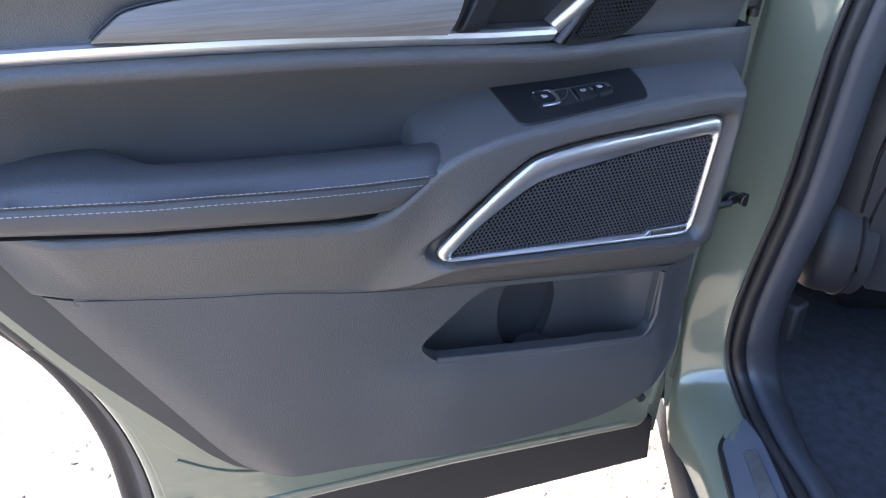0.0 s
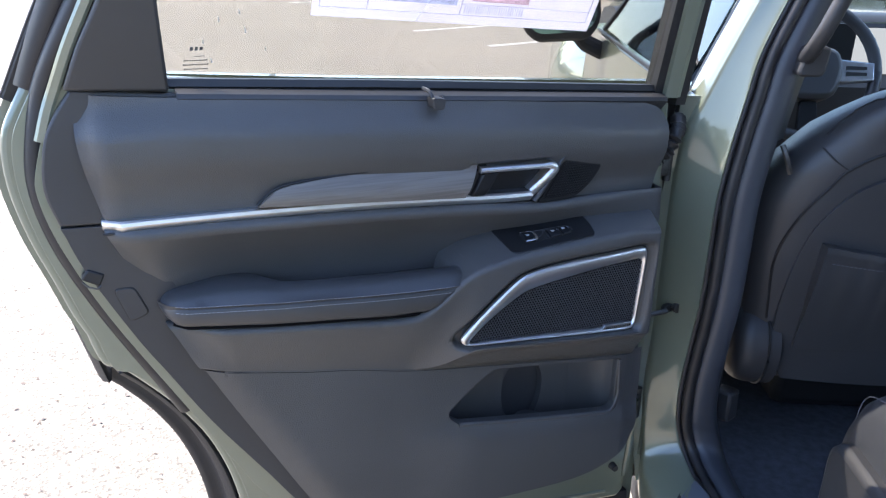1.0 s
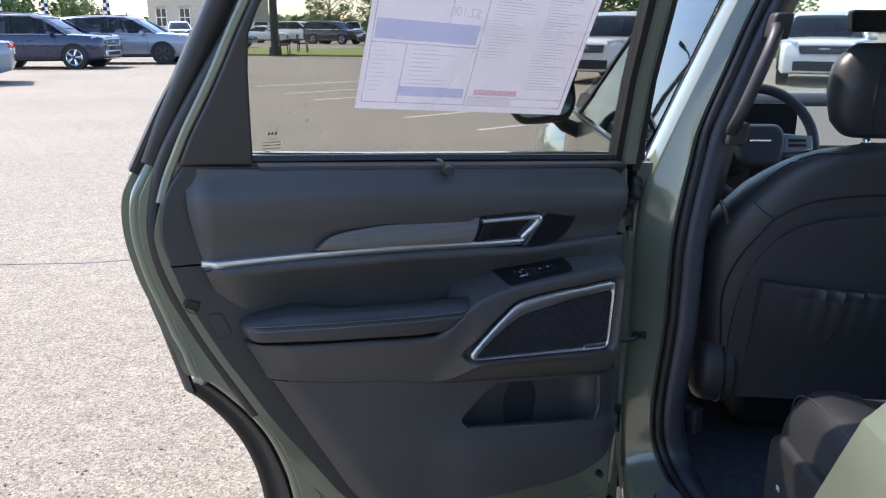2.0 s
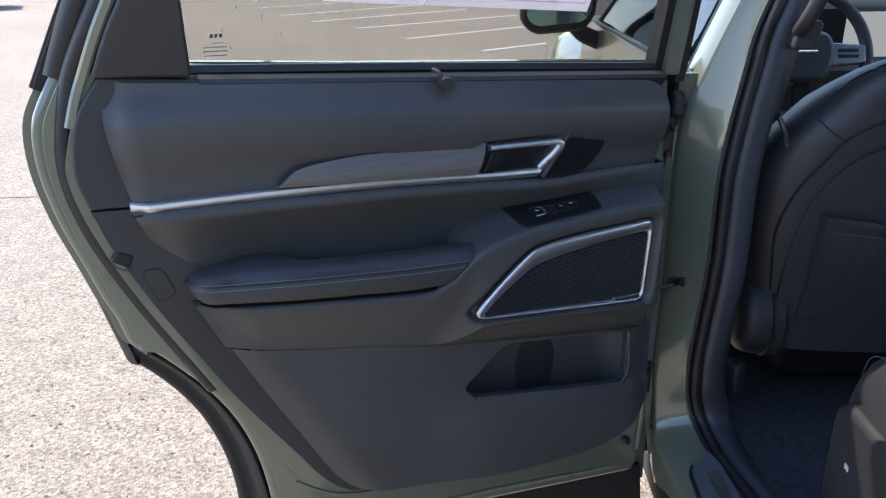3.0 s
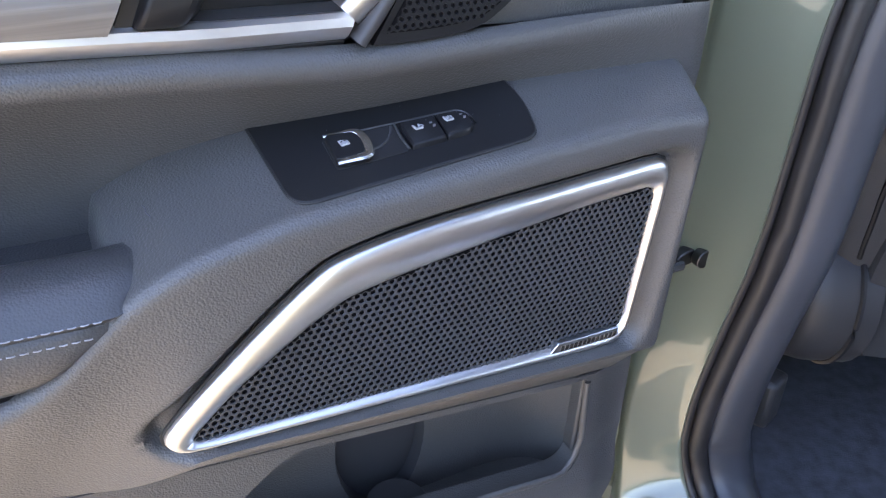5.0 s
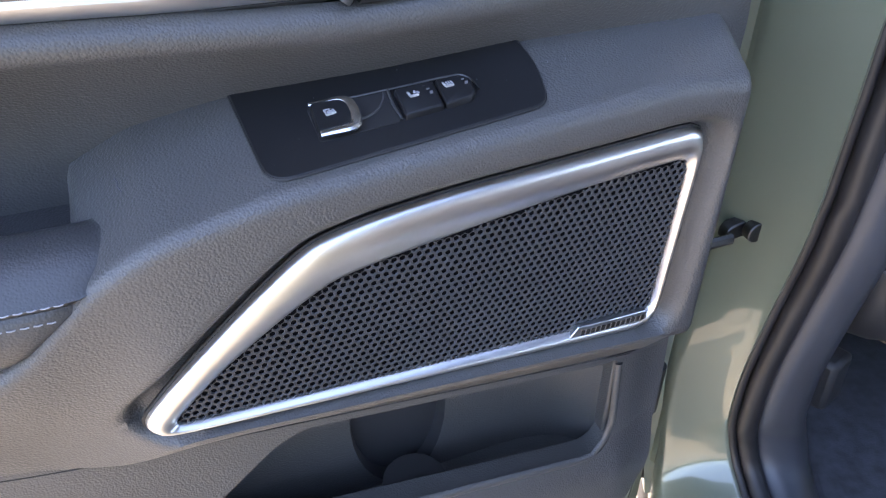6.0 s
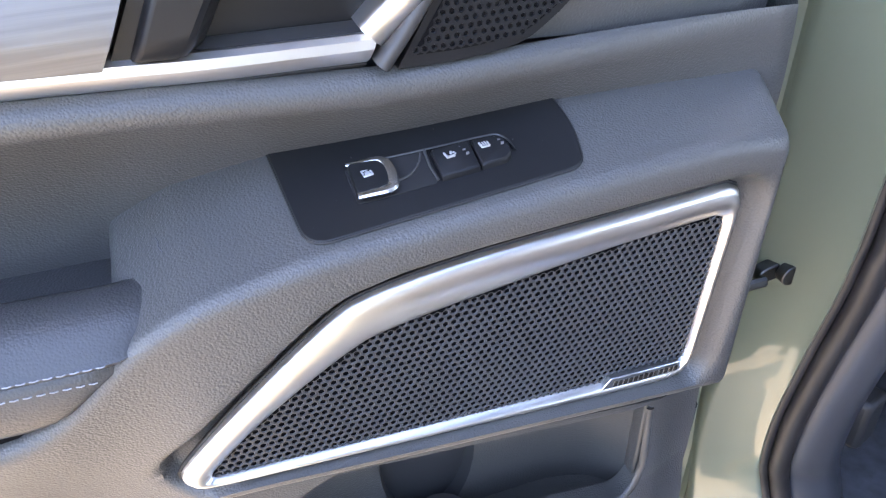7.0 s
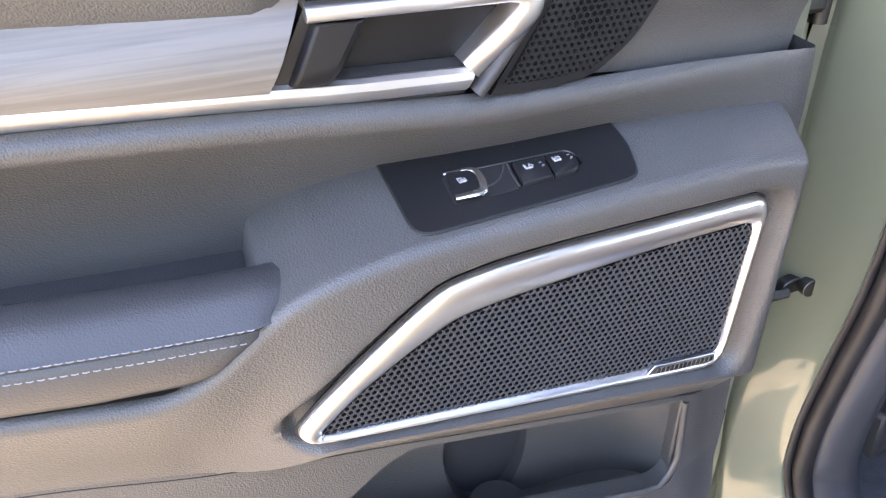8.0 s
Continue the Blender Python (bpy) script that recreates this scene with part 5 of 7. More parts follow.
for k in range(9):
    s = k / 8
    z, v = 1.13 + 0.50 * s, 1.55 - 0.95 * s
    u0, u1 = 0.10 + 0.20 * s, 1.78 - 0.20 * s
    row = []
    for j in range(11):
        q = j / 10
        row.append((u0 + (u1 - u0) * q, v + 0.10 * math.sin(math.pi * q) - 0.03, z))
    rings.append(row + [(p[0], p[1] - 0.005, p[2]) for p in row[::-1]])
carpart("windscreen", loft(bm, rings), CLEAR, "clear windscreen")
carpart("windscreen_pillar", tube(B(), [(0.035, 0.99, 1.125), (0.075, 0.90, 1.22), (0.125, 0.77, 1.345), (0.19, 0.57, 1.50), (0.27, 0.42, 1.64)], 0.013, 10), SATIN_BLACK)
carpart("windscreen_pillar", tube(B(), [(1.81, 1.50, 1.11), (1.70, 1.05, 1.38), (1.59, 0.57, 1.64)], 0.035, 10, 0.8), SATIN_BLACK)
bm = B()
rings = []
for k in range(13):
    v = 0.62 - 3.2 * k / 12
    rings.append([(0.25, v, 1.620), (0.27, v, 1.665), (0.40, v, 1.700), (0.94, v, 1.730), (1.48, v, 1.700), (1.61, v, 1.665), (1.63, v, 1.620), (1.40, v, 1.640), (0.94, v, 1.66), (0.48, v, 1.640)])
carpart("roof", loft(bm, rings), PAINT, "sage green roof", sharp=50)
carpart("headlining", box(B(), 0.34, 1.54, -2.4, 0.55, 1.600, 1.625), PLASTIC, bevel=0.01)
# far side and rear close the cabin
bm = B()
for v0, v1 in ((-2.5, 1.35),):
    box(bm, 1.74, 1.86, v0, v1, 0.40, 1.14)
carpart("far_side", bm, PAINT, bevel=0.02)
for v in (0.5, -0.05, -1.05, -2.2):
    carpart("far_pillar", tube(B(), [(1.80, v, 1.10), (1.72, v - 0.02, 1.40), (1.60, v - 0.05, 1.66)], 0.05, 8), SATIN_BLACK)
carpart("tailgate", box(B(), 0.10, 1.78, -2.60, -2.48, 0.45, 1.66), PAINT, bevel=0.03)

# rear quarter panel beside the door opening
EDGE = [(-0.74, 0.40), (-0.755, 0.55), (-0.785, 0.70), (-0.845, 0.85), (-0.916, 0.98), (-0.953, 1.050), (-0.981, 1.102), (-0.992, 1.124), (-1.006, 1.146), (-1.028, 1.18), (-1.06, 1.26), (-1.05, 1.42), (-0.98, 1.60)]


def quarter_u(z):
    return along([(0.40, -0.010), (0.70, -0.022), (1.00, -0.030), (1.098, -0.030), (1.106, -0.026), (1.13, -0.016), (1.16, -0.002), (1.20, 0.018), (1.40, 0.105), (1.62, 0.22)], z)


zs = sorted([0.40 + 0.05 * k for k in range(25)] + [1.098, 1.103, 1.106, 1.126, 1.14])
rings = []
for z in zs:
    v0 = along([(b, a) for a, b in EDGE], z)
    row = [(quarter_u(z) + 0.075, v0 - 0.02, z), (quarter_u(z) + 0.012, v0 + 0.002, z), (quarter_u(z) + 0.003, v0 - 0.001, z), (quarter_u(z), v0 - 0.007, z)]
    row += [(quarter_u(z) - 0.01 * math.sin(math.pi * k / 8), v0 - 0.007 + (-2.5 - v0) * k / 8, z) for k in range(1, 9)]
    rings.append(row)
bm = loft(B(), rings, closed=False, caps=False)
carpart("quarter_panel", bm, PAINT, "sunlit sage green rear quarter panel", sharp=30)
bm = B()
loft(bm, [[(0.05, along([(b, a) for a, b in EDGE], z) - 0.015, z), (0.16, along([(b, a) for a, b in EDGE], z) - 0.03, z), (0.16, -2.4, z), (0.13, -2.4, z)] for z in (0.42, 0.60, 0.80, 1.0, 1.12)])
carpart("quarter_inner", bm, PLASTIC)
# rear wheel behind the panel
wheel = carpart("rear_wheel", rod(B(), (0.02, -1.42, 0.385), (0.25, -1.42, 0.385), 0.385, 0.385, 40), TYRE, "rear wheel", bevel=0.03)
carsub("rim", rod(B(), (0.012, -1.42, 0.385), (0.03, -1.42, 0.385), 0.25, 0.26, 32), ALLOY, wheel, bevel=0.01)
carpart("front_wheel", rod(B(), (0.02, 1.50, 0.385), (0.25, 1.50, 0.385), 0.385, 0.385, 40), TYRE, "front wheel", bevel=0.03)

# grab handle on the pillar
bm = tube(B(), curve([(0.172, -0.02, 1.198), (0.160, -0.062, 1.213), (0.165, -0.085, 1.245), (0.182, -0.092, 1.30), (0.202, -0.088, 1.355), (0.218, -0.066, 1.388), (0.228, -0.02, 1.398)], 6), 0.0115, 12)
carpart("grab_handle", bm, PLASTIC, "grey-black grab handle", sharp=60)
carpart("handle_foot", loft(B(), [[(p.x, v, p.y) for p in rounded([(0.150, 1.178), (0.190, 1.178), (0.195, 1.222), (0.160, 1.222)], 0.01)] for v in (-0.056, 0.06)]), PLASTIC, bevel=0.004)
carpart("handle_foot", loft(B(), [[(p.x, v, p.y) for p in rounded([(0.208, 1.372), (0.248, 1.372), (0.253, 1.42), (0.218, 1.42)], 0.01)] for v in (-0.056, 0.06)]), PLASTIC, bevel=0.004)
rings = []
for k in range(14):
    z = 1.06 + 0.55 * k / 13
    r = along(RIGHT, z) + 0.09
    rings.append([(r - 0.03, -0.02, z), (r, 0.02, z), (r + 0.03, 0.06, z), (r + 0.035, 0.12, z), (r - 0.03, 0.12, z)])
carpart("upper_pillar_trim", loft(B(), rings), PLASTIC, sharp=50)

# dashboard
bm = B()
rings = []
for k in range(13):
    u = 0.10 + 1.64 * k / 12
    rings.append([(u, 1.60, 1.10), (u, 1.50, 1.150), (u, 1.33, 1.166), (u, 1.27, 1.158), (u, 1.245, 1.135), (u, 1.24, 1.00), (u, 1.18, 0.96), (u, 1.20, 0.80), (u, 1.40, 0.55), (u, 1.6, 0.55)])
dash = carpart("dashboard", loft(bm, rings), PLASTIC, "black dashboard with a wide screen", sharp=50)
# the display is switched on and gives off its own pale light
carsub("dash_screen", loft(B(), [[(p.x, v, p.y) for p in rounded([(0.815, 1.128), (1.34, 1.128), (1.34, 0.995), (0.815, 0.995)], 0.01)] for v in (1.222, 1.236)]), SCREEN, dash, "wide lit screen with a pale display")
carsub("instrument_display", loft(B(), [[(p.x, v, p.y) for p in rounded([(0.40, 1.140), (0.805, 1.140), (0.805, 0.99), (0.40, 0.99)], 0.012)] for v in (1.210, 1.236)]), SATIN_BLACK, dash)
carsub("dash_strip", box(B(), 0.15, 1.70, 1.232, 1.245, 0.962, 0.976), ALLOY, dash)
carpart("rear_view_mirror", loft(B(), [[(p.x, v, p.y) for p in rounded([(0.700, 1.438), (0.960, 1.438), (0.952, 1.380), (0.708, 1.380)], 0.012)] for v in (0.69, 0.72)]), SATIN_BLACK, "black rear-view mirror", bevel=0.006)
carpart("mirror_arm", tube(B(), [(0.83, 0.72, 1.42), (0.83, 0.76, 1.55)], 0.015), SATIN_BLACK)

carpart("windscreen_header", box(B(), 0.36, 1.52, 0.54, 0.62, 1.470, 1.62), PLASTIC, bevel=0.012)

# steering wheel
WC = Vector((0.590, 0.98, 1.035))
tilt = Matrix.Rotation(radians(-22), 3, "X")


def wheel_at(a, r, d=0.0):
    return WC + tilt @ Vector((r * math.cos(a), d, r * math.sin(a)))


steering = carpart("steering_wheel", tube(B(), [wheel_at(2 * math.pi * k / 40, 0.182) for k in range(40)], 0.0165, 10, closed=True), LEATHER, "black leather steering wheel", sharp=80)
hub_outline = rounded([(-0.072, 0.058), (0.072, 0.058), (0.088, 0.0), (0.062, -0.082), (-0.062, -0.082), (-0.088, 0.0)], 0.035, 5)
rings = [[WC + tilt @ Vector((p.x * g, d, p.y * g)) for p in hub_outline] for d, g in ((0.03, 1.0), (-0.022, 1.0), (-0.034, 0.85))]
carsub("hub", loft(B(), rings), LEATHER, steering, bevel=0.004)
for sgn in (1, -1):
    rings = [[WC + tilt @ Vector((sgn * x, d, z)) for x, z in ((0.075, 0.030), (0.172, 0.022), (0.172, -0.026), (0.080, -0.034))] for d in (0.014, -0.016)]
    carsub("spoke", loft(B(), rings), ALLOY, steering, "bright spoke with switches", bevel=0.004)
    for dz in (0.006, -0.010):
        rings = [[WC + tilt @ Vector((sgn * x, d, z)) for x, z in ((0.095, dz + 0.005), (0.150, dz + 0.004), (0.150, dz - 0.004), (0.095, dz - 0.005))] for d in (-0.014, -0.019)]
        carsub("spoke_switch", loft(B(), rings), DARK, steering)
rings = [[WC + tilt @ Vector((x, d, z)) for x, z in ((-0.022, -0.085), (0.022, -0.085), (0.030, -0.175), (-0.030, -0.175))] for d in (0.01, -0.010)]
carsub("lower_spoke", loft(B(), rings), SATIN_BLACK, steering, bevel=0.003)
# white colour stands in for the metal emblem's bright reflection
bm = tube(B(), [WC + tilt @ Vector((x, -0.0345, 0.0)) for x in (-0.032, 0.0, 0.032)], 0.003, 8)
carsub("hub_emblem", bm, ICON, steering, "plain bright emblem")
carsub("column", rod(B(), WC + Vector((0, 0.02, -0.01)), WC + Vector((0, 0.28, -0.10)), 0.06, 0.07, 14), PLASTIC, steering)


# ---------- seats ----------
seat = thing("front_seat", "black leather front car seat with a rear map pocket", "car seat", m=CAR)
BACKW = [(0.585, 0.225), (0.60, 0.262), (0.62, 0.285), (0.72, 0.325), (0.85, 0.348), (0.96, 0.345), (1.02, 0.318), (1.07, 0.272), (1.11, 0.232), (1.14, 0.195), (1.165, 0.13), (1.172, 0.06)]
SC = 0.505


def back_v(z):
    return 0.030 - 0.16 * (z - 0.70)


rings = []
for k in range(45):
    z = 0.590 + 0.582 * k / 44
    w = along(BACKW, z)
    v = back_v(z) + 0.03 * max(0.61 - z, 0) / 0.02
    edge = 0.09 if z < 1.08 else 0.09 - 0.05 * (z - 1.08) / 0.1
    ring = []
    for j in range(20):
        a = 2 * math.pi * j / 20
        c, s2 = math.cos(a), math.sin(a)
        ring.append((SC + w * math.copysign(abs(c) ** 0.55, c), v + edge + edge * math.copysign(abs(s2) ** 0.6, s2), z))
    rings.append(ring)
part("backrest", loft(B(), rings), LEATHER, seat, "black leather backrest", sharp=80, world=False)
# raised rear panel and its seam
shell = curve([(0.262, 0.612), (0.238, 0.66), (0.229, 0.72), (0.228, 0.79), (0.236, 0.87), (0.254, 0.935), (0.302, 0.998), (0.38, 1.030), (SC, 1.040)], 5)
shell = [(p.x, p.y) for p in shell] + [(2 * SC - p.x, p.y) for p in shell[::-1][1:]]
bm = panel(shell, lambda x, z: 0.0, 0.012, 0.02)
for v in bm.verts:
    v.co.y += back_v(v.co.z) - 0.012 + 0.03 * abs((v.co.x - SC) / 0.3) ** 3
part("back_panel", bm, LEATHER, seat, bevel=0.006, seg=3, world=False)


def back_surface(u, z, lift=0.0):
    """A point on the rear of the backrest."""
    c = min(abs((SC - u) / along(BACKW, z)), 0.999) ** (1 / 0.55)
    edge = 0.09 if z < 1.08 else 0.09 - 0.05 * (z - 1.08) / 0.1
    return (u, back_v(z) + edge - edge * math.sqrt(1 - c * c) ** 0.6 - lift, z)


SEAMS = [("back_piping", 0.0024, [(0.216, 0.735), (0.211, 0.77), (0.202, 0.86), (0.222, 0.940), (0.256, 0.998), (0.277, 1.028), (0.328, 1.060), (0.408, 1.076), (SC, 1.080), (0.62, 1.075), (0.70, 1.045)]),
         ("shoulder_seam", 0.0016, [(0.244, 1.076), (0.266, 1.102), (0.292, 1.126), (0.317, 1.143), (0.355, 1.157), (0.40, 1.163)]),
         ("shoulder_seam", 0.0014, [(0.237, 1.058), (0.256, 1.040), (0.275, 1.028)])]
for name, rad, points in SEAMS:
    part(name, tube(B(), [back_surface(p.x, p.y, 0.0004) for p in curve(points, 5)], rad, 6), DARK, seat, world=False)
# map pocket with a gathered top
bm = B()
rings = []
for k in range(37):
    s = k / 36
    u = 0.264 + 0.45 * s
    g = (0.0017 * math.sin(s * 75) + 0.0011 * math.sin(s * 141 + 1)) * (1.25 - s)
    top = 0.899 - 0.012 * math.sin(math.pi * s) - 0.022 * s
    low = 0.690
    ring = []
    for f in (0.0, 0.03, 0.06, 0.09, 0.14, 0.3, 0.55, 0.8, 1.0):
        z = top + (low - top) * f
        puff = 0.020 * math.sin(math.pi * min(f * 1.05, 1)) * (1 - f) + (0.014 if f < 0.08 else 0.010 * (1 - f)) + g * (3.4 if f < 0.25 else 2.0 * (1 - f))
        ring.append((u - 0.006 * f * (1 - s), back_v(z) - 0.0135 - puff * math.sin(math.pi * min(max(s, 0.03), 0.97)) ** 0.3, z))
    ring += [(u, back_v(low) + 0.002, low), (u, back_v(top) + 0.002, top)]
    rings.append(ring)
part("map_pocket", loft(B(), rings), LEATHER, seat, "gathered black leather map pocket", sharp=70, world=False)
bm = B()
for k in range(60):
    s = k / 60
    u = 0.268 + 0.44 * s
    z = 0.899 - 0.012 * math.sin(math.pi * s) - 0.022 * s - 0.021
    v = back_v(z) - 0.0135 - 0.030
    tube(bm, [(u, v, z), (u + 0.004, v, z)], 0.0008, 4)
part("pocket_stitching", bm, THREAD, seat, world=False)["kind"] = "stuff"
for u in (0.43, 0.60):
    part("pocket_seam", tube(B(), [(u, back_v(0.86) - 0.046, 0.862), (u - 0.012, back_v(0.80) - 0.050, 0.80), (u - 0.03, back_v(0.745) - 0.036, 0.745)], 0.0012, 6), DARK, seat, world=False)
# headrest
rings = []
for k in range(13):
    s = k / 12
    z = 1.175 + 0.188 * s
    w = 0.135 + 0.016 * math.sin(math.pi * s) - 0.03 * max(s - 0.8, 0) / 0.2 - 0.02 * max(0.15 - s, 0) / 0.15
    d = 0.055 - 0.02 * abs(s - 0.5) * 2
    ring = []
    for j in range(20):
        a = 2 * math.pi * j / 20
        c, s2 = math.cos(a), math.sin(a)
        ring.append((0.557 + w * math.copysign(abs(c) ** 0.6, c), 0.10 + d * math.copysign(abs(s2) ** 0.7, s2) + 0.02 * s, z))
    rings.append(ring)
headrest = part("headrest", loft(B(), rings), LEATHER, seat, "black leather headrest", bevel=0.012, seg=3, sharp=70, world=False)
part("headrest_seam", tube(B(), curve([(0.474, 0.050, 1.195), (0.470, 0.052, 1.255), (0.482, 0.060, 1.315), (0.512, 0.072, 1.353)], 5), 0.0016, 6), DARK, headrest, world=False)
for u in (0.488, 0.628):
    part("headrest_post", rod(B(), (u, 0.085, 1.13), (u, 0.10, 1.19), 0.0075), BRIGHT, seat, "chrome post", world=False)
    part("post_collar", rod(B(), (u, 0.083, 1.150), (u, 0.085, 1.166), 0.016), DARK, seat, world=False)
# cushion, side cover
part("cushion", loft(B(), [[(p.x, v, p.y) for p in rounded([(0.235, 0.565), (0.79, 0.565), (0.79, 0.70), (0.235, 0.70)], 0.045)] for v in (0.12, 0.16, 0.60, 0.66)]), LEATHER, seat, bevel=0.02, sharp=60, world=False)
bm = B()
rings = []
for k, (u, g) in enumerate(((0.170, 0.50), (0.172, 0.72), (0.178, 0.86), (0.187, 0.94), (0.200, 0.99), (0.245, 1.02))):
    rings.append([(u, 0.095 + 0.070 * g * math.cos(2 * math.pi * j / 28), 0.664 + 0.080 * g * math.sin(2 * math.pi * j / 28)) for j in range(28)])
part("recliner_cover", loft(bm, rings), PLASTIC, seat, "rounded black plastic recliner cover", sharp=60, world=False)
slot = [(0.224, 0.095 + 0.0715 * math.cos(a), 0.664 + 0.0815 * math.sin(a)) for a in [radians(105 + 8 * k) for k in range(20)]]
part("recliner_slot", tube(B(), slot, 0.003, 6), DARK, seat, world=False)
part("seat_base", box(B(), 0.34, 0.70, 0.24, 0.60, 0.43, 0.575), DARK, seat, bevel=0.02, world=False)

rear = thing("rear_seat", "sunlit black leather second row seat", "car seat", m=CAR)
prof = [(-0.225, 0.60), (-0.218, 0.68), (-0.235, 0.745), (-0.275, 0.775), (-0.36, 0.785), (-0.50, 0.780), (-0.70, 0.770), (-0.82, 0.76), (-0.82, 0.58), (-0.28, 0.56)]
rings = []
for u, dz, dv in ((0.238, -0.065, 0.03), (0.246, -0.030, 0.012), (0.262, -0.008, 0.004), (0.29, 0.006, 0.0), (0.33, 0.004, 0.0), (0.36, -0.010, 0.0), (0.55, -0.016, -0.004), (0.72, -0.010, 0.0), (0.76, 0.004, 0.0), (0.80, -0.01, 0.004), (0.83, -0.065, 0.03)):
    rings.append([(u, v - dv * (v > -0.4), z + dz * (z > 0.65)) for v, z in [(p.x, p.y) for p in curve(prof, 4, closed=True)]])
part("cushion", loft(B(), rings), LEATHER, rear, "black leather seat cushion", sharp=70, world=False)
for u, dz in ((0.262, 0.0), (0.345, 0.004)):
    part("cushion_seam", tube(B(), [(u, p.x + 0.001, p.y - 0.006 + dz) for p in curve([(-0.222, 0.66), (-0.232, 0.745), (-0.275, 0.775), (-0.36, 0.786), (-0.50, 0.781), (-0.70, 0.771)], 5)], 0.0008, 6), THREAD, rear, "grey stitched seam", world=False)
part("side_cover", loft(B(), [[(u, p.x, p.y) for p in rounded([(-0.25, 0.70), (-0.25, 0.50), (-0.36, 0.46), (-0.80, 0.46), (-0.80, 0.70)], 0.05)] for u in (0.215, 0.25)]), PLASTIC, rear, bevel=0.012, world=False)
bm = B()
for k in range(3):
    box(bm, 0.2135, 0.2152, -0.314 - 0.004 * k, -0.312 - 0.004 * k, 0.608 + 0.002 * (k == 1), 0.617)
part("lever_mark", bm, ICON, rear, world=False)
part("backrest", loft(B(), [[(p.x, v + 0.25 * (p.y - 0.72) * -0.6, p.y) for p in rounded([(0.25, 0.70), (0.82, 0.70), (0.80, 1.28), (0.27, 1.28)], 0.09)] for v in (-0.80, -0.90, -0.93)]), LEATHER, rear, bevel=0.03, sharp=60, world=False)
part("seat_foot", box(B(), 0.30, 0.76, -0.75, -0.35, 0.414, 0.50), DARK, rear, bevel=0.02, world=False)


# ---------- window sticker ----------
sticker = thing("window_sticker", "large white price sticker on the door window", "sticker", m=pose(0.26, 0.64, 1.24))


def on_glass(outline, y):
    """A flat piece on the inside of the window, in the sticker's own right and up."""
    bm = B()
    tri = []
    for a, b in outline:
        x = 0.0655 + a * 0.386 + b * (0.035 if a < 0.5 else 0.035 + 0.0)
        z = 1.2715 - a * 0.029 + b * 0.30
        x += b * 0.030 * a
        tri.append((x, z))
    front = [bm.verts.new((x, y + lean_y(z), z)) for x, z in tri]
    back = [bm.verts.new((x, y + 0.0005 + lean_y(z), z)) for x, z in tri]
    bm.faces.new(front)
    bm.faces.new(back[::-1])
    for i in range(len(tri)):
        j = (i + 1) % len(tri)
        bm.faces.new((front[i], back[i], back[j], front[j]))
    return bm


def oblong(a0, b0, a1, b1):
    return [(a0, b0), (a1, b0), (a1, b1), (a0, b1)]


part("sheet", on_glass(oblong(0, 0, 1, 1), 0.6570), PAPER, sticker)
for a0, b0, a1, b1, ink in ((0.17, 0.075, 0.47, 0.125, INK_BLUE), (0.03, 0.36, 0.47, 0.46, INK_BLUE), (0.52, 0.095, 0.73, 0.125, INK_RED), (0.51, 0.93, 0.98, 0.955, INK_BLUE), (0.53, 0.96, 0.75, 0.975, INK_RED), (0.06, 0.90, 0.47, 0.93, INK_BLUE)):
    part("printed_band", on_glass(oblong(a0, b0, a1, b1), 0.6562), ink, sticker)
for a0, b0, a1, b1 in ((0.025, 0.035, 0.975, 0.039), (0.975, 0.035, 0.979, 0.98), (0.02, 0.035, 0.024, 0.98), (0.485, 0.035, 0.489, 0.98), (0.02, 0.34, 0.485, 0.346), (0.17, 0.035, 0.174, 0.34), (0.02, 0.60, 0.485, 0.606), (0.33, 0.46, 0.334, 0.60), (0.489, 0.08, 0.975, 0.084)):
    part("printed_rule", on_glass(oblong(a0, b0, a1, b1), 0.6564), INK_GREY, sticker)
rnd = random.Random(4)
bm_all = B()
for col, b_lo, b_hi in ((0.52, 0.30, 0.90), (0.76, 0.14, 0.90), (0.20, 0.14, 0.33), (0.04, 0.10, 0.33), (0.05, 0.66, 0.88)):
    b = b_lo
    while b < b_hi:
        w = rnd.uniform(0.06, 0.19) if col < 0.2 else rnd.uniform(0.08, 0.20)
        part_bm = on_glass(oblong(col, b, col + w * (0.6 if col < 0.1 else 1), b + 0.0032), 0.6566)
        me = bpy.data.meshes.new("line")
        part_bm.to_mesh(me)
        part_bm.free()
        bm_all.from_mesh(me)
        bpy.data.meshes.remove(me)
        b += 0.016 if col > 0.5 else 0.022
part("small_print", bm_all, INK_GREY, sticker)["kind"] = "stuff"
bm_all = B()
for k in range(26):
    a = 0.50 + k * 0.0085
    part_bm = on_glass(oblong(a, 0.045, a + rnd.choice((0.003, 0.005)), 0.078), 0.6566)
    me = bpy.data.meshes.new("line")
    part_bm.to_mesh(me)
    part_bm.free()
    bm_all.from_mesh(me)
    bpy.data.meshes.remove(me)
part("bar_print", bm_all, INK_GREY, sticker)["kind"] = "stuff"


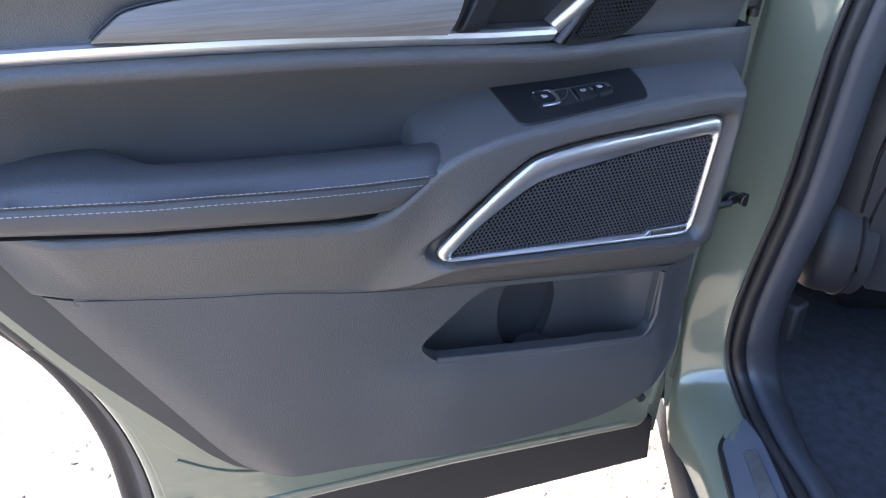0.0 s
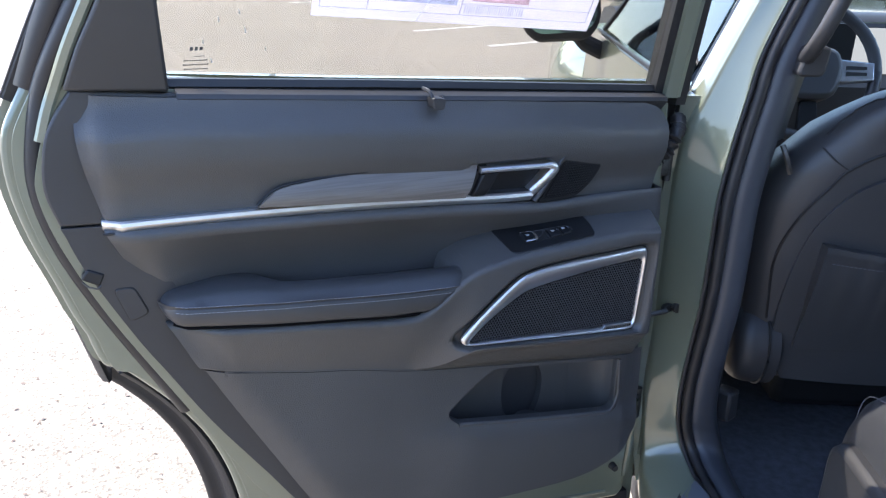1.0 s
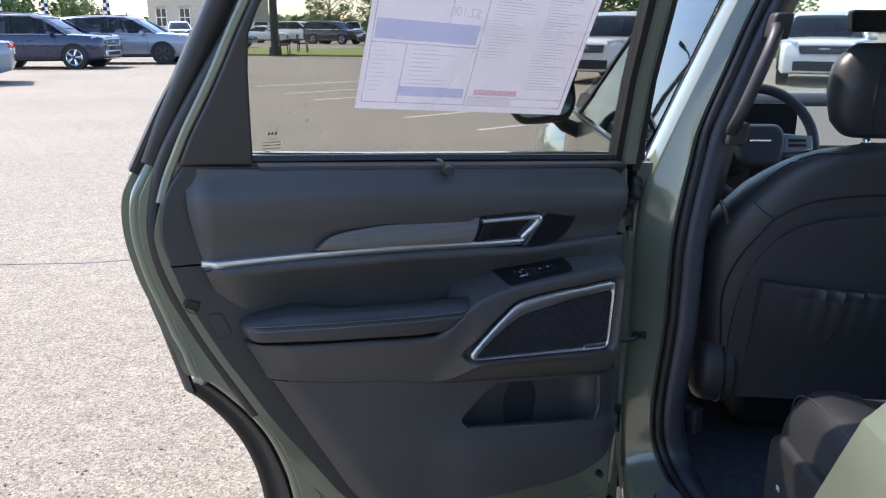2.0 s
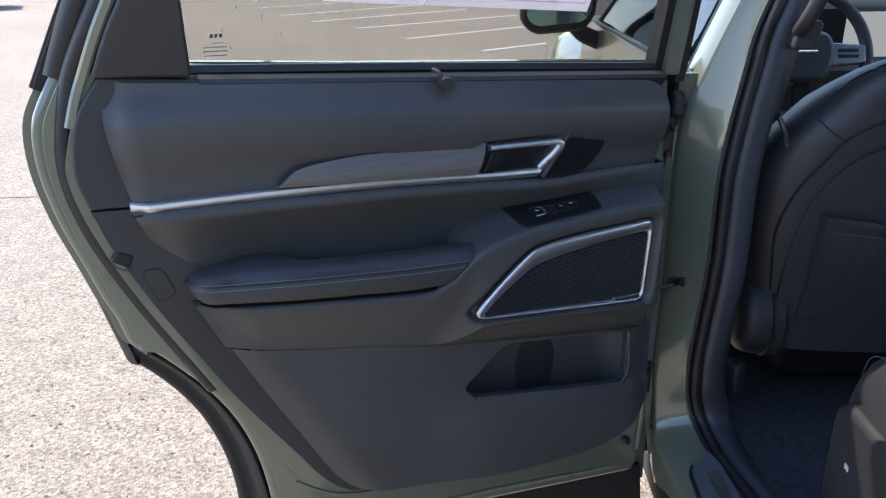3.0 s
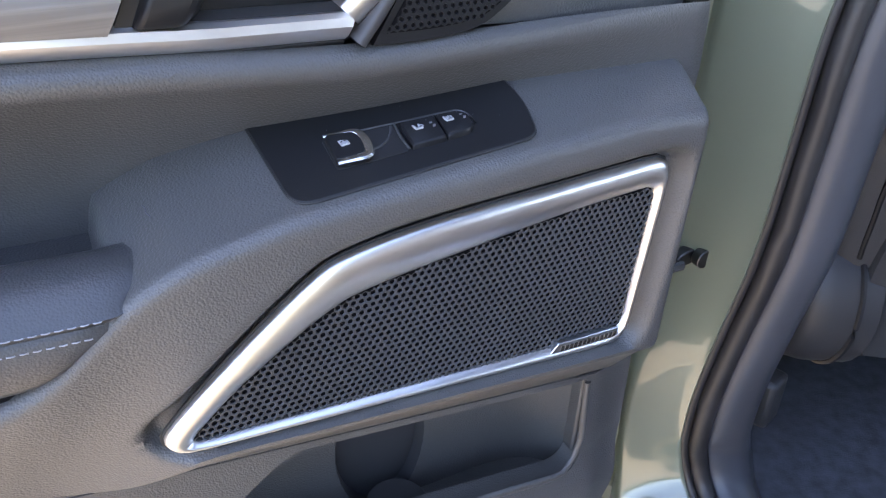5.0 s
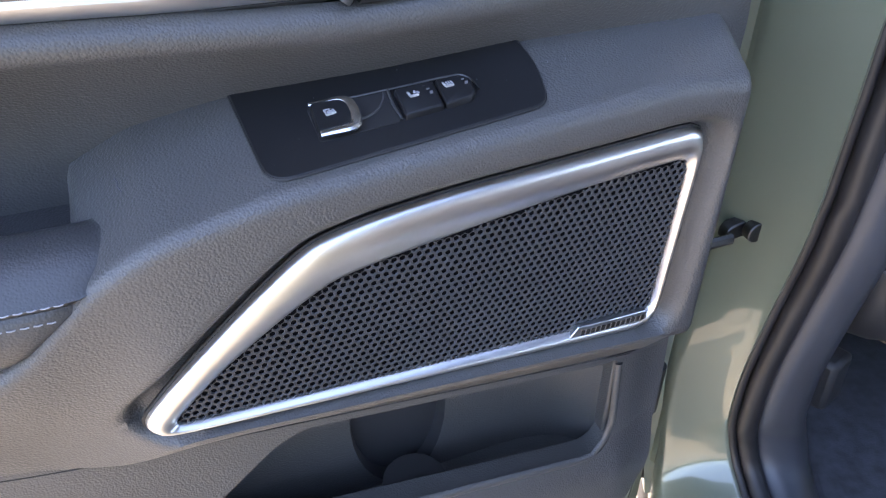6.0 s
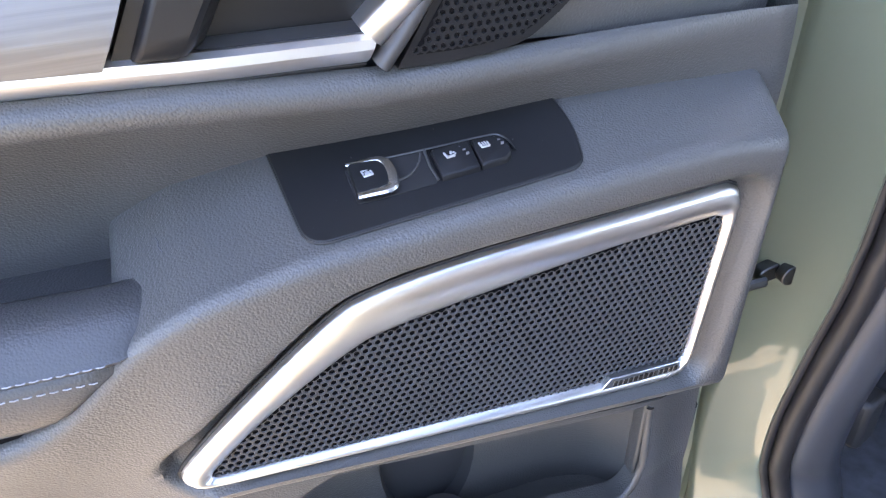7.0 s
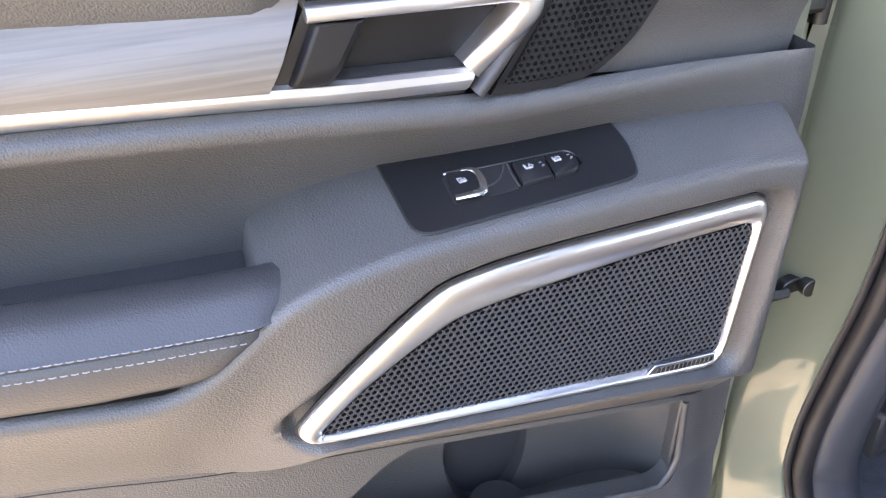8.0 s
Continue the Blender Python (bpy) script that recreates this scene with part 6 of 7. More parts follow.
def mirrored_text(words, a, b, size):
    """Figures that show through the paper back to front."""
    data = bpy.data.curves.new("figures", "FONT")
    data.body, data.size, data.align_x = words, size, "CENTER"
    tmp = new("figures_tmp", data)
    me = bpy.data.meshes.new_from_object(tmp.evaluated_get(bpy.context.evaluated_depsgraph_get()))
    bpy.data.objects.remove(tmp)
    bm = B()
    bm.from_mesh(me)
    bpy.data.meshes.remove(me)
    x0, z0 = 0.0655 + a * 0.386 + b * 0.035, 1.2715 - a * 0.029 + b * 0.30
    for v in bm.verts:
        x, z = x0 - v.co.x + 0.1 * v.co.y, z0 + v.co.y + 0.075 * v.co.x
        v.co = Vector((x, 0.6563 + lean_y(z), z))
    part("figures", bm, INK_GREY, sticker)


bpy.context.view_layer.update()
mirrored_text("$2,100", 0.41, 0.50, 0.020)
mirrored_text("$2,500", 0.14, 0.74, 0.022)
mirrored_text("21", 0.36, 0.66, 0.045)


# ---------- car lot ----------
F2 = Vector((0.409, 0.913, 0))
R2 = Vector((0.913, -0.409, 0))


def wheel_parts(parent, x, side, w, r, rim_mat, spokes):
    """A wheel under a parked car: tyre, with rim as its part."""
    y0 = side * (w - 0.24)
    y1 = side * (w - 0.005)
    tyre = part("wheel", rod(B(), (x, y0, r), (x, y1, r), r, r, 28), TYRE, parent, bevel=0.03, world=False)
    part("rim", rod(B(), (x, y1 - side * 0.02, r), (x, y1 + side * 0.004, r), r * 0.70, r * 0.70, 24), DARK, tyre, world=False)
    bm = B()
    for k in range(spokes):
        a = 2 * math.pi * k / spokes
        for da in (-0.13, 0.13):
            tube(bm, [(x + 0.05 * math.cos(a), y1 + side * 0.010, r + 0.05 * math.sin(a)), (x + r * 0.68 * math.cos(a + da), y1 + side * 0.012, r + r * 0.68 * math.sin(a + da))], 0.022, 6)
    for k in range(24):
        a, b = 2 * math.pi * k / 24, 2 * math.pi * (k + 1) / 24
        tube(bm, [(x + r * 0.69 * math.cos(a), y1 + side * 0.008, r + r * 0.69 * math.sin(a)), (x + r * 0.69 * math.cos(b), y1 + side * 0.008, r + r * 0.69 * math.sin(b))], 0.014, 4)
    part("spokes", bm, rim_mat, tyre, world=False)


STYLES = {
    # length, half width, stations of the body (x, low, top, half width share), of the cabin (x, top, lower share, roof share), wheel places and radius
    "suv": ([(-2.50, 0.52, 0.98, 0.84), (-2.44, 0.36, 1.12, 0.94), (-2.1, 0.28, 1.15, 0.985), (-1.4, 0.26, 1.15, 1.0), (0.2, 0.25, 1.14, 1.0), (1.2, 0.26, 1.13, 1.0), (1.55, 0.27, 1.12, 0.995), (2.05, 0.29, 1.09, 0.975), (2.27, 0.31, 1.06, 0.94), (2.37, 0.34, 1.02, 0.89), (2.41, 0.46, 0.96, 0.84)],
            [(-2.46, 1.12, 0.92, 0.84), (-2.38, 1.45, 0.93, 0.80), (-2.26, 1.68, 0.94, 0.76), (-1.6, 1.745, 0.94, 0.76), (-0.6, 1.76, 0.95, 0.76), (0.10, 1.735, 0.95, 0.75), (0.42, 1.65, 0.95, 0.74), (1.25, 1.13, 0.93, 0.86)], (1.47, -1.45), 0.385),
    "sedan": ([(-2.26, 0.50, 0.92, 0.80), (-2.19, 0.34, 1.02, 0.92), (-1.9, 0.26, 1.03, 0.985), (-1.2, 0.22, 0.98, 1.0), (0.2, 0.21, 0.95, 1.0), (1.2, 0.22, 0.94, 0.99), (1.9, 0.25, 0.87, 0.95), (2.30, 0.30, 0.76, 0.86), (2.40, 0.42, 0.66, 0.76)],
              [(-2.0, 1.02, 0.86, 0.84), (-1.35, 1.26, 0.88, 0.70), (-0.75, 1.38, 0.90, 0.66), (-0.1, 1.41, 0.91, 0.66), (0.35, 1.37, 0.91, 0.66), (1.25, 0.95, 0.90, 0.80)], (1.45, -1.45), 0.345),
    "pickup": ([(-2.80, 0.55, 1.05, 0.90), (-2.72, 0.45, 1.12, 0.97), (-0.9, 0.42, 1.12, 1.0), (1.2, 0.42, 1.14, 1.0), (1.6, 0.42, 1.15, 0.99), (2.45, 0.42, 1.10, 0.96), (2.72, 0.42, 1.05, 0.90), (2.80, 0.55, 0.95, 0.86)],
               [(-0.95, 1.13, 0.92, 0.86), (-0.80, 1.78, 0.92, 0.74), (-0.3, 1.86, 0.93, 0.74), (0.5, 1.82, 0.93, 0.74), (1.45, 1.14, 0.92, 0.84)], (1.75, -1.75), 0.40),
}


def parked_car(style, paint, label, front, heading, group="", rim=None, spokes=5, half=0.985, skirt=None, name="parked_car"):
    """A parked car whose front axle stands at front and which points along heading."""
    body, cabin, axles, r = STYLES[style]
    h = Vector((heading[0], heading[1], 0)).normalized()
    base = Vector((front[0], front[1], 0)) - h * axles[0]
    m = Matrix.Translation(base) @ Matrix.Rotation(math.atan2(h.y, h.x), 4, "Z")
    ob = thing(name, label, "car", group, m)
    rings = []
    for x, lo, hi, s in body:
        w = half * s
        mid = lo + (hi - lo) * 0.55
        side = [(w * 0.93, lo), (w * 0.99, lo + 0.10), (w, mid), (w * 0.985, hi - 0.09), (w * 0.94, hi - 0.02), (w * 0.80, hi), (w * 0.35, hi + 0.02)]
        rings.append([(x, y, z) for y, z in side] + [(x, -y, z) for y, z in side[::-1]])
    part("body", loft(B(), rings), paint, ob, bevel=0.0, sharp=40, world=False)
    rings = []
    for x, top, s0, s1 in cabin:
        base_z = np.interp(x, [b[0] for b in body], [b[2] for b in body]) - 0.03
        side = [(half * s0, base_z), (half * (s0 * 0.6 + s1 * 0.4), base_z + (top - base_z) * 0.45), (half * s1, top - 0.05), (half * (s1 - 0.10), top - 0.01), (half * 0.3, top)]
        rings.append([(x, y, z) for y, z in side] + [(x, -y, z) for y, z in side[::-1]])
    part("cabin_glass", loft(B(), rings), CAR_GLASS, ob, sharp=30, world=False)
    for x in (0.25, -0.75):
        for y in (0.38, -0.38):
            part("seat", box(B(), x - 0.16, x + 0.02, y - 0.24, y + 0.24, 0.95, 1.28), HEADLINER, ob, bevel=0.06, world=False)
            part("headrest", box(B(), x - 0.16, x - 0.04, y - 0.13, y + 0.13, 1.28, 1.48 if style != "sedan" else 1.33), HEADLINER, ob, bevel=0.04, world=False)
    # roof skin and posts
    rings = []
    for x, top, s0, s1 in cabin[1 if style == "pickup" else 2:-1]:
        rings.append([(x, half * s1 + 0.008, top - 0.06), (x, half * (s1 - 0.08), top + 0.008), (x, 0, top + 0.022), (x, -half * (s1 - 0.08), top + 0.008), (x, -half * s1 - 0.008, top - 0.06), (x, 0, top - 0.05)])
    part("roof", loft(B(), rings), paint, ob, sharp=50, world=False)
    for side in (1, -1):
        def post(i, lean_x, wid=0.035, mat=paint):
            x, top, s0, s1 = cabin[i]
            bz = np.interp(x + lean_x, [b[0] for b in body], [b[2] for b in body]) - 0.02
            part("window_post", tube(B(), [(x + lean_x, side * half * s0 * 1.0, bz), (x + lean_x * 0.55, side * half * (s0 * 0.58 + s1 * 0.42), bz + (top - bz) * 0.45), (x, side * half * (s1 + 0.012), top - 0.05)], wid, 6), mat, ob, world=False)
        post(len(cabin) - 2, cabin[-1][0] - cabin[-2][0], 0.04)
        post(2 if style != "pickup" else 1, -0.12 if style != "sedan" else -0.9, 0.07)
        post(len(cabin) // 2, 0.05, 0.035, SATIN_BLACK)
        for x in axles:
            wheel_parts(ob, x, side, half, r, rim or ALLOY, spokes)
            arch = [(x + (r + 0.045) * math.cos(a), side * (half * 0.985 + 0.006), r + (r + 0.045) * math.sin(a)) for a in [math.pi * k / 14 for k in range(15)]]
            part("wheel_arch", tube(B(), arch, 0.04, 6), CLADDING, ob, world=False)
            fill = B()
            loft(fill, [[(x + (r + 0.03) * math.cos(2 * math.pi * k / 20), y, r + (r + 0.03) * math.sin(2 * math.pi * k / 20)) for k in range(20)] for y in (side * (half - 0.25), side * (half + 0.002))])
            part("arch_liner", fill, DARK, ob, world=False)
        for x in (0.95, -0.15, -1.15):
            part("door_gap", tube(B(), [(x, side * (half + 0.001), 0.42), (x - 0.02, side * (half + 0.003), 0.75), (x - 0.05, side * half * 0.982, np.interp(x, [b[0] for b in body], [b[2] for b in body]) - 0.06)], 0.006, 4), DARK, ob, world=False)
        for x in (0.05, -0.95):
            part("door_handle", tube(B(), [(x - 0.1, side * (half + 0.018), 0.93 if style != "sedan" else 0.80), (x + 0.1, side * (half + 0.018), 0.93 if style != "sedan" else 0.80)], 0.016, 6), paint, ob, world=False)
        part("sill", tube(B(), [(axles[1] + r + 0.05, side * (half * 0.985), body[3][1] + 0.06), (axles[0] - r - 0.05, side * (half * 0.985), body[3][1] + 0.06)], 0.06, 8), CLADDING, ob, world=False)
        mirror_x = cabin[-1][0] - 0.45
        part("mirror", tube(B(), [(mirror_x, side * (half - 0.05), 1.12 if style != "sedan" else 0.98), (mirror_x - 0.02, side * (half + 0.17), 1.15 if style != "sedan" else 1.0)], 0.075, 8), paint, ob, world=False)
        fx, hz = body[-1][0], body[-1][2]
        part("headlamp", tube(B(), [(fx - 0.03, side * half * 0.62, hz + 0.02), (fx - 0.12, side * half * 0.82, hz + 0.05), (fx - 0.34, side * half * 0.92, hz + 0.07)], 0.055, 8, 1.3), LAMP_LENS, ob, world=False)
        bx, bz = body[0][0], body[0][2]
        part("tail_lamp", tube(B(), [(bx + 0.01, side * half * 0.66, bz - 0.02), (bx + 0.08, side * half * 0.90, bz + 0.02)], 0.05, 8, 1.4), RED_LAMP, ob, world=False)
    fx, fl, fh = body[-1][0], body[-1][1], body[-1][2]
    part("grille", box(B(), fx - 0.05, fx + 0.020, -half * 0.56, half * 0.56, fh - 0.20, fh - 0.01), DARK, ob, bevel=0.04, world=False)
    if style == "suv":
        ring = rounded([(-half * 0.58, fh + 0.0), (half * 0.58, fh + 0.0), (half * 0.54, fh - 0.21), (-half * 0.54, fh - 0.21)], 0.05, 4)
        part("grille_frame", tube(B(), [(fx + 0.02, p.x, p.y) for p in ring], 0.017, 6, closed=True), ALLOY, ob, world=False)
        bm = B()
        for r in range(3):
            for k in range(11):
                y, z = -half * 0.48 + k * half * 0.096 + (half * 0.048 if r % 2 else 0), fh - 0.05 - 0.055 * r
                tube(bm, [(fx + 0.024, y + 0.030 * math.cos(a), z + 0.030 * math.sin(a)) for a in [math.pi / 3 * q for q in range(6)]], 0.006, 4, closed=True)
        part("grille_mesh", bm, ALLOY, ob, world=False)
        part("bumper_insert", box(B(), fx - 0.06, fx + 0.03, -half * 0.66, half * 0.66, fl - 0.08, fl + 0.14), skirt or CLADDING, ob, bevel=0.03, world=False)
        part("lower_intake", box(B(), fx - 0.02, fx + 0.036, -half * 0.50, half * 0.50, fl - 0.02, fl + 0.09), DARK, ob, bevel=0.02, world=False)
        for side in (1, -1):
            part("roof_rail", tube(B(), [(-1.9, side * half * 0.70, 1.755), (-0.6, side * half * 0.71, 1.80), (0.05, side * half * 0.70, 1.765)], 0.018, 6), ALLOY if skirt else DARK, ob, world=False)
            part("window_line", tube(B(), [(-2.2, side * half * 0.962, 1.13), (0.0, side * half * 0.968, 1.125), (1.15, side * half * 0.955, 1.115)], 0.012, 5), ALLOY, ob, world=False)
    else:
        part("grille_bar", tube(B(), [(fx + 0.03, -half * 0.5, fh - 0.06), (fx + 0.035, 0, fh - 0.05), (fx + 0.03, half * 0.5, fh - 0.06)], 0.018, 6), ALLOY, ob, world=False)
        part("bumper", tube(B(), [(fx - 0.10, -half * 0.80, fl + 0.02), (fx + 0.01, 0, fl + 0.0), (fx - 0.10, half * 0.80, fl + 0.02)], 0.10, 8, 0.8), paint, ob, world=False)
    part("emblem", box(B(), fx + 0.025, fx + 0.045, -0.11, 0.11, fh - 0.10, fh - 0.05), ALLOY, ob, bevel=0.006, world=False)
    part("number_plate", box(B(), body[0][0] - 0.02, body[0][0] + 0.02, -0.16, 0.16, 0.72, 0.86), ICON, ob, world=False)
    return ob


NAVY = material("navy_blue_car_paint", (0.008, 0.016, 0.055), 0.28, 0.2, 0.04, 3, coat=1.0)
SILVER = material("silver_blue_car_paint", (0.22, 0.255, 0.30), 0.30, 0.3, 0.04, 3, coat=1.0)
GREYBLUE = material("pale_grey_blue_car_paint", (0.20, 0.24, 0.30), 0.30, 0.2, 0.04, 3, coat=1.0)
WHITE = material("white_car_paint", (0.72, 0.72, 0.71), 0.30, 0.0, 0.03, 3, coat=1.0)
BLACKP = material("black_car_paint", (0.012, 0.013, 0.016), 0.25, 0.1, 0.04, 3, coat=1.0)
REDP = material("red_car_paint", (0.32, 0.03, 0.03), 0.28, 0.1, 0.04, 3, coat=1.0)


def turned(a):
    """A heading turned a degrees from the view's right towards the eye."""
    a = radians(a)
    h = R2 * math.cos(a) - F2 * math.sin(a)
    return (h.x, h.y)


LOT = "cars parked on the lot"
eye_2 = Vector((-0.33, -0.585, 0))


def lot(d, lat):
    """A place on the lot, d metres ahead and lat metres to the right of where the lot is seen from."""
    return eye_2 + F2 * d + R2 * lat


def by_wheel(contact, heading, half, back=0.0):
    """The front axle's middle from where its nearer front or rear wheel stands."""
    h = Vector((heading[0], heading[1], 0)).normalized()
    away = Vector((-h.y, h.x, 0))
    if away.dot(F2) < 0:
        away = -away
    p = Vector((*contact, 0)) + away * (half - 0.12) + h * back
    return (p.x, p.y)


def by_nose(place, heading):
    """The front axle's middle from where the middle of the nose stands."""
    return (place[0] - heading[0] * 0.93, place[1] - heading[1] * 0.93)


parked_car("suv", NAVY, "navy blue family SUV parked on the sunlit lot", by_wheel((-0.32, 29.03), turned(0), 0.985), turned(0), LOT, BRIGHT, 5, skirt=ALLOY)
parked_car("suv", SILVER, "silver blue SUV with black wheels parked behind", by_wheel((2.72, 31.51), turned(-2), 0.985), turned(-2), LOT, STEEL, 6)
parked_car("sedan", GREYBLUE, "pale grey-blue sedan with bright alloy wheels", by_wheel((-2.53, 21.82), turned(155), 0.93, 2.90), turned(155), LOT, ALLOY, 7, 0.93)
parked_car("suv", BLACKP, "black SUV parked beyond the grass strip", lot(64, -7.0), turned(32), LOT)
parked_car("suv", WHITE, "white SUV parked beyond the grass strip", lot(66, -9.9), turned(32), LOT, half=0.95)
parked_car("sedan", WHITE, "white sedan parked beyond the grass strip", lot(67, -12.9), turned(28), LOT, half=0.92)
parked_car("sedan", BLACKP, "dark sedan parked beyond the grass strip", lot(60, -5.0), turned(172), LOT)
parked_car("sedan", BLACKP, "dark grey sedan near the lamp post", lot(54, -13.2), turned(15), LOT)
parked_car("suv", WHITE, "white compact SUV with black bumper facing the lane", by_nose((11.0, 16.0), turned(122)), turned(122), LOT, half=0.93)
parked_car("suv", REDP, "dark red SUV parked in the row behind", lot(28.0, 6.3), turned(135), LOT, half=0.93)
parked_car("suv", WHITE, "white SUV with a dark honeycomb grille", by_nose((15.45, 12.85), turned(116)), turned(114), LOT)
parked_car("suv", GREYBLUE, "grey-blue SUV beside the white one", by_nose((21.0, 17.9), turned(114)), turned(114), LOT)
parked_car("suv", BLACKP, "black SUV at the end of the lot", lot(40, 8.0), turned(170), LOT)
for k in range(7):
    parked_car("pickup", WHITE, "white pickup truck in the far row", lot(90, -23.0 + 3.4 * k), turned(84), LOT, DARK)
for k in range(4):
    parked_car("pickup" if k % 2 else "suv", WHITE if k % 3 else SILVER, "pale vehicle in the row before the building", lot(60 + 4 * k, -25.5 + 2.0 * k), turned(20 + 25 * k), LOT, DARK)
for k in range(3):
    parked_car("sedan", SILVER if k % 2 else WHITE, "pale sedan parked far off by the trees", lot(74 + 3 * k, -33.5 + 2.6 * k), turned(20), LOT, DARK)

# painted bay lines
for k, (a, b) in enumerate((((4.15, 12.97), (8.0, 13.85)), ((4.30, 11.05), (8.2, 12.15)), ((4.65, 9.20), (8.4, 10.2)), ((3.80, 14.60), (7.6, 15.7)), ((3.62, 16.3), (7.4, 17.5)), ((3.5, 18.6), (7.2, 19.7)))):
    a, b = Vector((*a, 0.004)), Vector((*b, 0.004))
    n = (b - a).normalized().cross(Vector((0, 0, 1))) * 0.05
    bm = B()
    bm.faces.new([bm.verts.new(p) for p in (a - n, b - n, b + n, a + n)])
    ln = part("bay_line", bm, LINE_PAINT)
    tagged(ln, "worn white painted parking bay line", "road marking", "bay lines", "structure")
# dark repaired joint across the lot
bm = B()
pts = [(-9.0, 6.2), (-5.0, 5.6), (-2.2, 5.2), (-0.4, 4.55), (1.0, 4.3)]
vs = [[bm.verts.new((x, y + w + 0.03 * math.sin(3 * x), 0.003)) for x, y in pts] for w in (-0.008, 0.008)]
for i in range(len(pts) - 1):
    bm.faces.new((vs[0][i], vs[0][i + 1], vs[1][i + 1], vs[1][i]))
tagged(part("asphalt_joint", bm, ROOFING), "thin dark sealed joint in the asphalt", "road joint", kind="structure")

# dry leaf scraps and chippings on the ground near the car
bm = B()
rnd = random.Random(12)
for _ in range(2600):
    p = Vector((rnd.uniform(-2.6, 1.2), 0.55 + 3.2 * rnd.random() ** 1.3, 0.002))
    a, l = rnd.uniform(0, 6.28), rnd.uniform(0.003, 0.010)
    d = Vector((math.cos(a) * l, math.sin(a) * l, 0))
    n = Vector((-d.y, d.x, 0)) * rnd.uniform(0.25, 0.5)
    bm.faces.new([bm.verts.new(q) for q in (p - d, p + n + Vector((0, 0, 0.002)), p + d, p - n)])
tagged(part("leaf_litter", bm, BARK), "small dry leaf scraps on the asphalt", "litter", kind="stuff")

# grass strip
bm = B()
c = F2 * 35.5
corners = [c + R2 * 1.0, c + R2 * 30, c + R2 * 30 + F2 * 13, c + R2 * -12 + F2 * 13, c + R2 * -12 + F2 * 4]
low = [bm.verts.new((p.x, p.y, 0.0)) for p in corners]
top = [bm.verts.new((p.x, p.y, 0.10)) for p in corners]
bm.faces.new(top)
for i in range(len(low)):
    j = (i + 1) % len(low)
    bm.faces.new((low[i], low[j], top[j], top[i]))
tagged(part("grass_strip", bm, GRASS, bevel=0.05), "mown green grass strip with a kerb", "grass", kind="structure")
bm = B()
rnd = random.Random(9)
for _ in range(9000):
    p = c + R2 * rnd.uniform(0, 29) + F2 * rnd.uniform(0.2, 12.6)
    a = rnd.uniform(0, 6.28)
    h, w = rnd.uniform(0.05, 0.14), 0.03
    q = Vector((math.cos(a) * w, math.sin(a) * w, 0))
    z = Vector((0, 0, 0.10))
    bm.faces.new([bm.verts.new(v) for v in (p + z - q, p + z + q, p + z + Vector((rnd.uniform(-0.04, 0.04), rnd.uniform(-0.04, 0.04), h)))])
tagged(part("grass", bm, GRASS), "short green grass blades", "grass", kind="stuff")

# lamp post and bench
lamp = thing("lamp_post", "black lamp post on a grass strip", "lamp post", m=Matrix.Translation((8.35, 37.7, 0.1)))
part("pole", rod(B(), (0, 0, 0.25), (0, 0, 7.5), 0.20, 0.14, 16), DARK, lamp, world=False)
part("base", rod(B(), (0, 0, -0.05), (0, 0, 0.35), 0.30, 0.28, 16), DARK, lamp, bevel=0.03, world=False)
part("arm", tube(B(), [(0, 0, 7.4), (0.5, -0.2, 7.6), (1.0, -0.4, 7.6)], 0.05), DARK, lamp, world=False)
part("lantern", box(B(), 0.8, 1.4, -0.6, -0.25, 7.52, 7.68), DARK, lamp, bevel=0.04, world=False)


def bench(place):
    ob = thing("bench", "dark slatted bench on the grass strip", "bench", "benches", Matrix.Translation(place) @ Matrix.Rotation(radians(72), 4, "Z"))
    for k in range(3):
        part("seat_slat", box(B(), -0.75, 0.75, -0.24 + 0.15 * k, -0.12 + 0.15 * k, 0.42, 0.46), DARK, ob, world=False)
    for k in range(2):
        part("back_slat", box(B(), -0.75, 0.75, 0.24, 0.27, 0.60 + 0.16 * k, 0.72 + 0.16 * k), DARK, ob, world=False)
    for x in (-0.6, 0.6):
        part("leg", tube(B(), [(x, -0.22, 0.0), (x, -0.20, 0.42), (x, 0.22, 0.42), (x, 0.28, 0.86)], 0.03, 6), DARK, ob, world=False)
        part("foot", tube(B(), [(x, 0.24, 0.0), (x, 0.22, 0.42)], 0.03, 6), DARK, ob, world=False)
    return ob


bench((10.45, 40.6, 0.1))
bench((8.75, 37.6, 0.1))


# checkered banner poles
def banner_pole(place, height):
    ob = thing("banner_pole", "white pole wrapped in a black checkered banner", "banner pole", "banner poles", Matrix.Translation(place))
    part("pole", rod(B(), (0, 0, 0), (0, 0, height), 0.13, 0.12, 14), WHITE, ob, world=False)
    bm = B()
    for k in range(16):
        for j in range(4):
            if (k + j) % 2:
                z0 = height * 0.28 + k * 0.16
                ring = []
                for z in (z0, z0 + 0.16):
                    ring.append([(0.136 * math.cos(a), 0.136 * math.sin(a), z) for a in [math.pi / 2 * (j + q / 4) for q in range(5)]])
                loft(bm, ring, closed=False, caps=False)
    part("checkered_band", bm, DARK, ob, world=False)
    return ob


for d, lat, hgt in ((36.0, -20.9, 5.5), (36.0, -19.2, 5.5), (36.0, -17.2, 5.5), (36.0, -14.5, 5.5)):
    p = eye_2 + F2 * d + R2 * lat
    banner_pole(p, hgt)


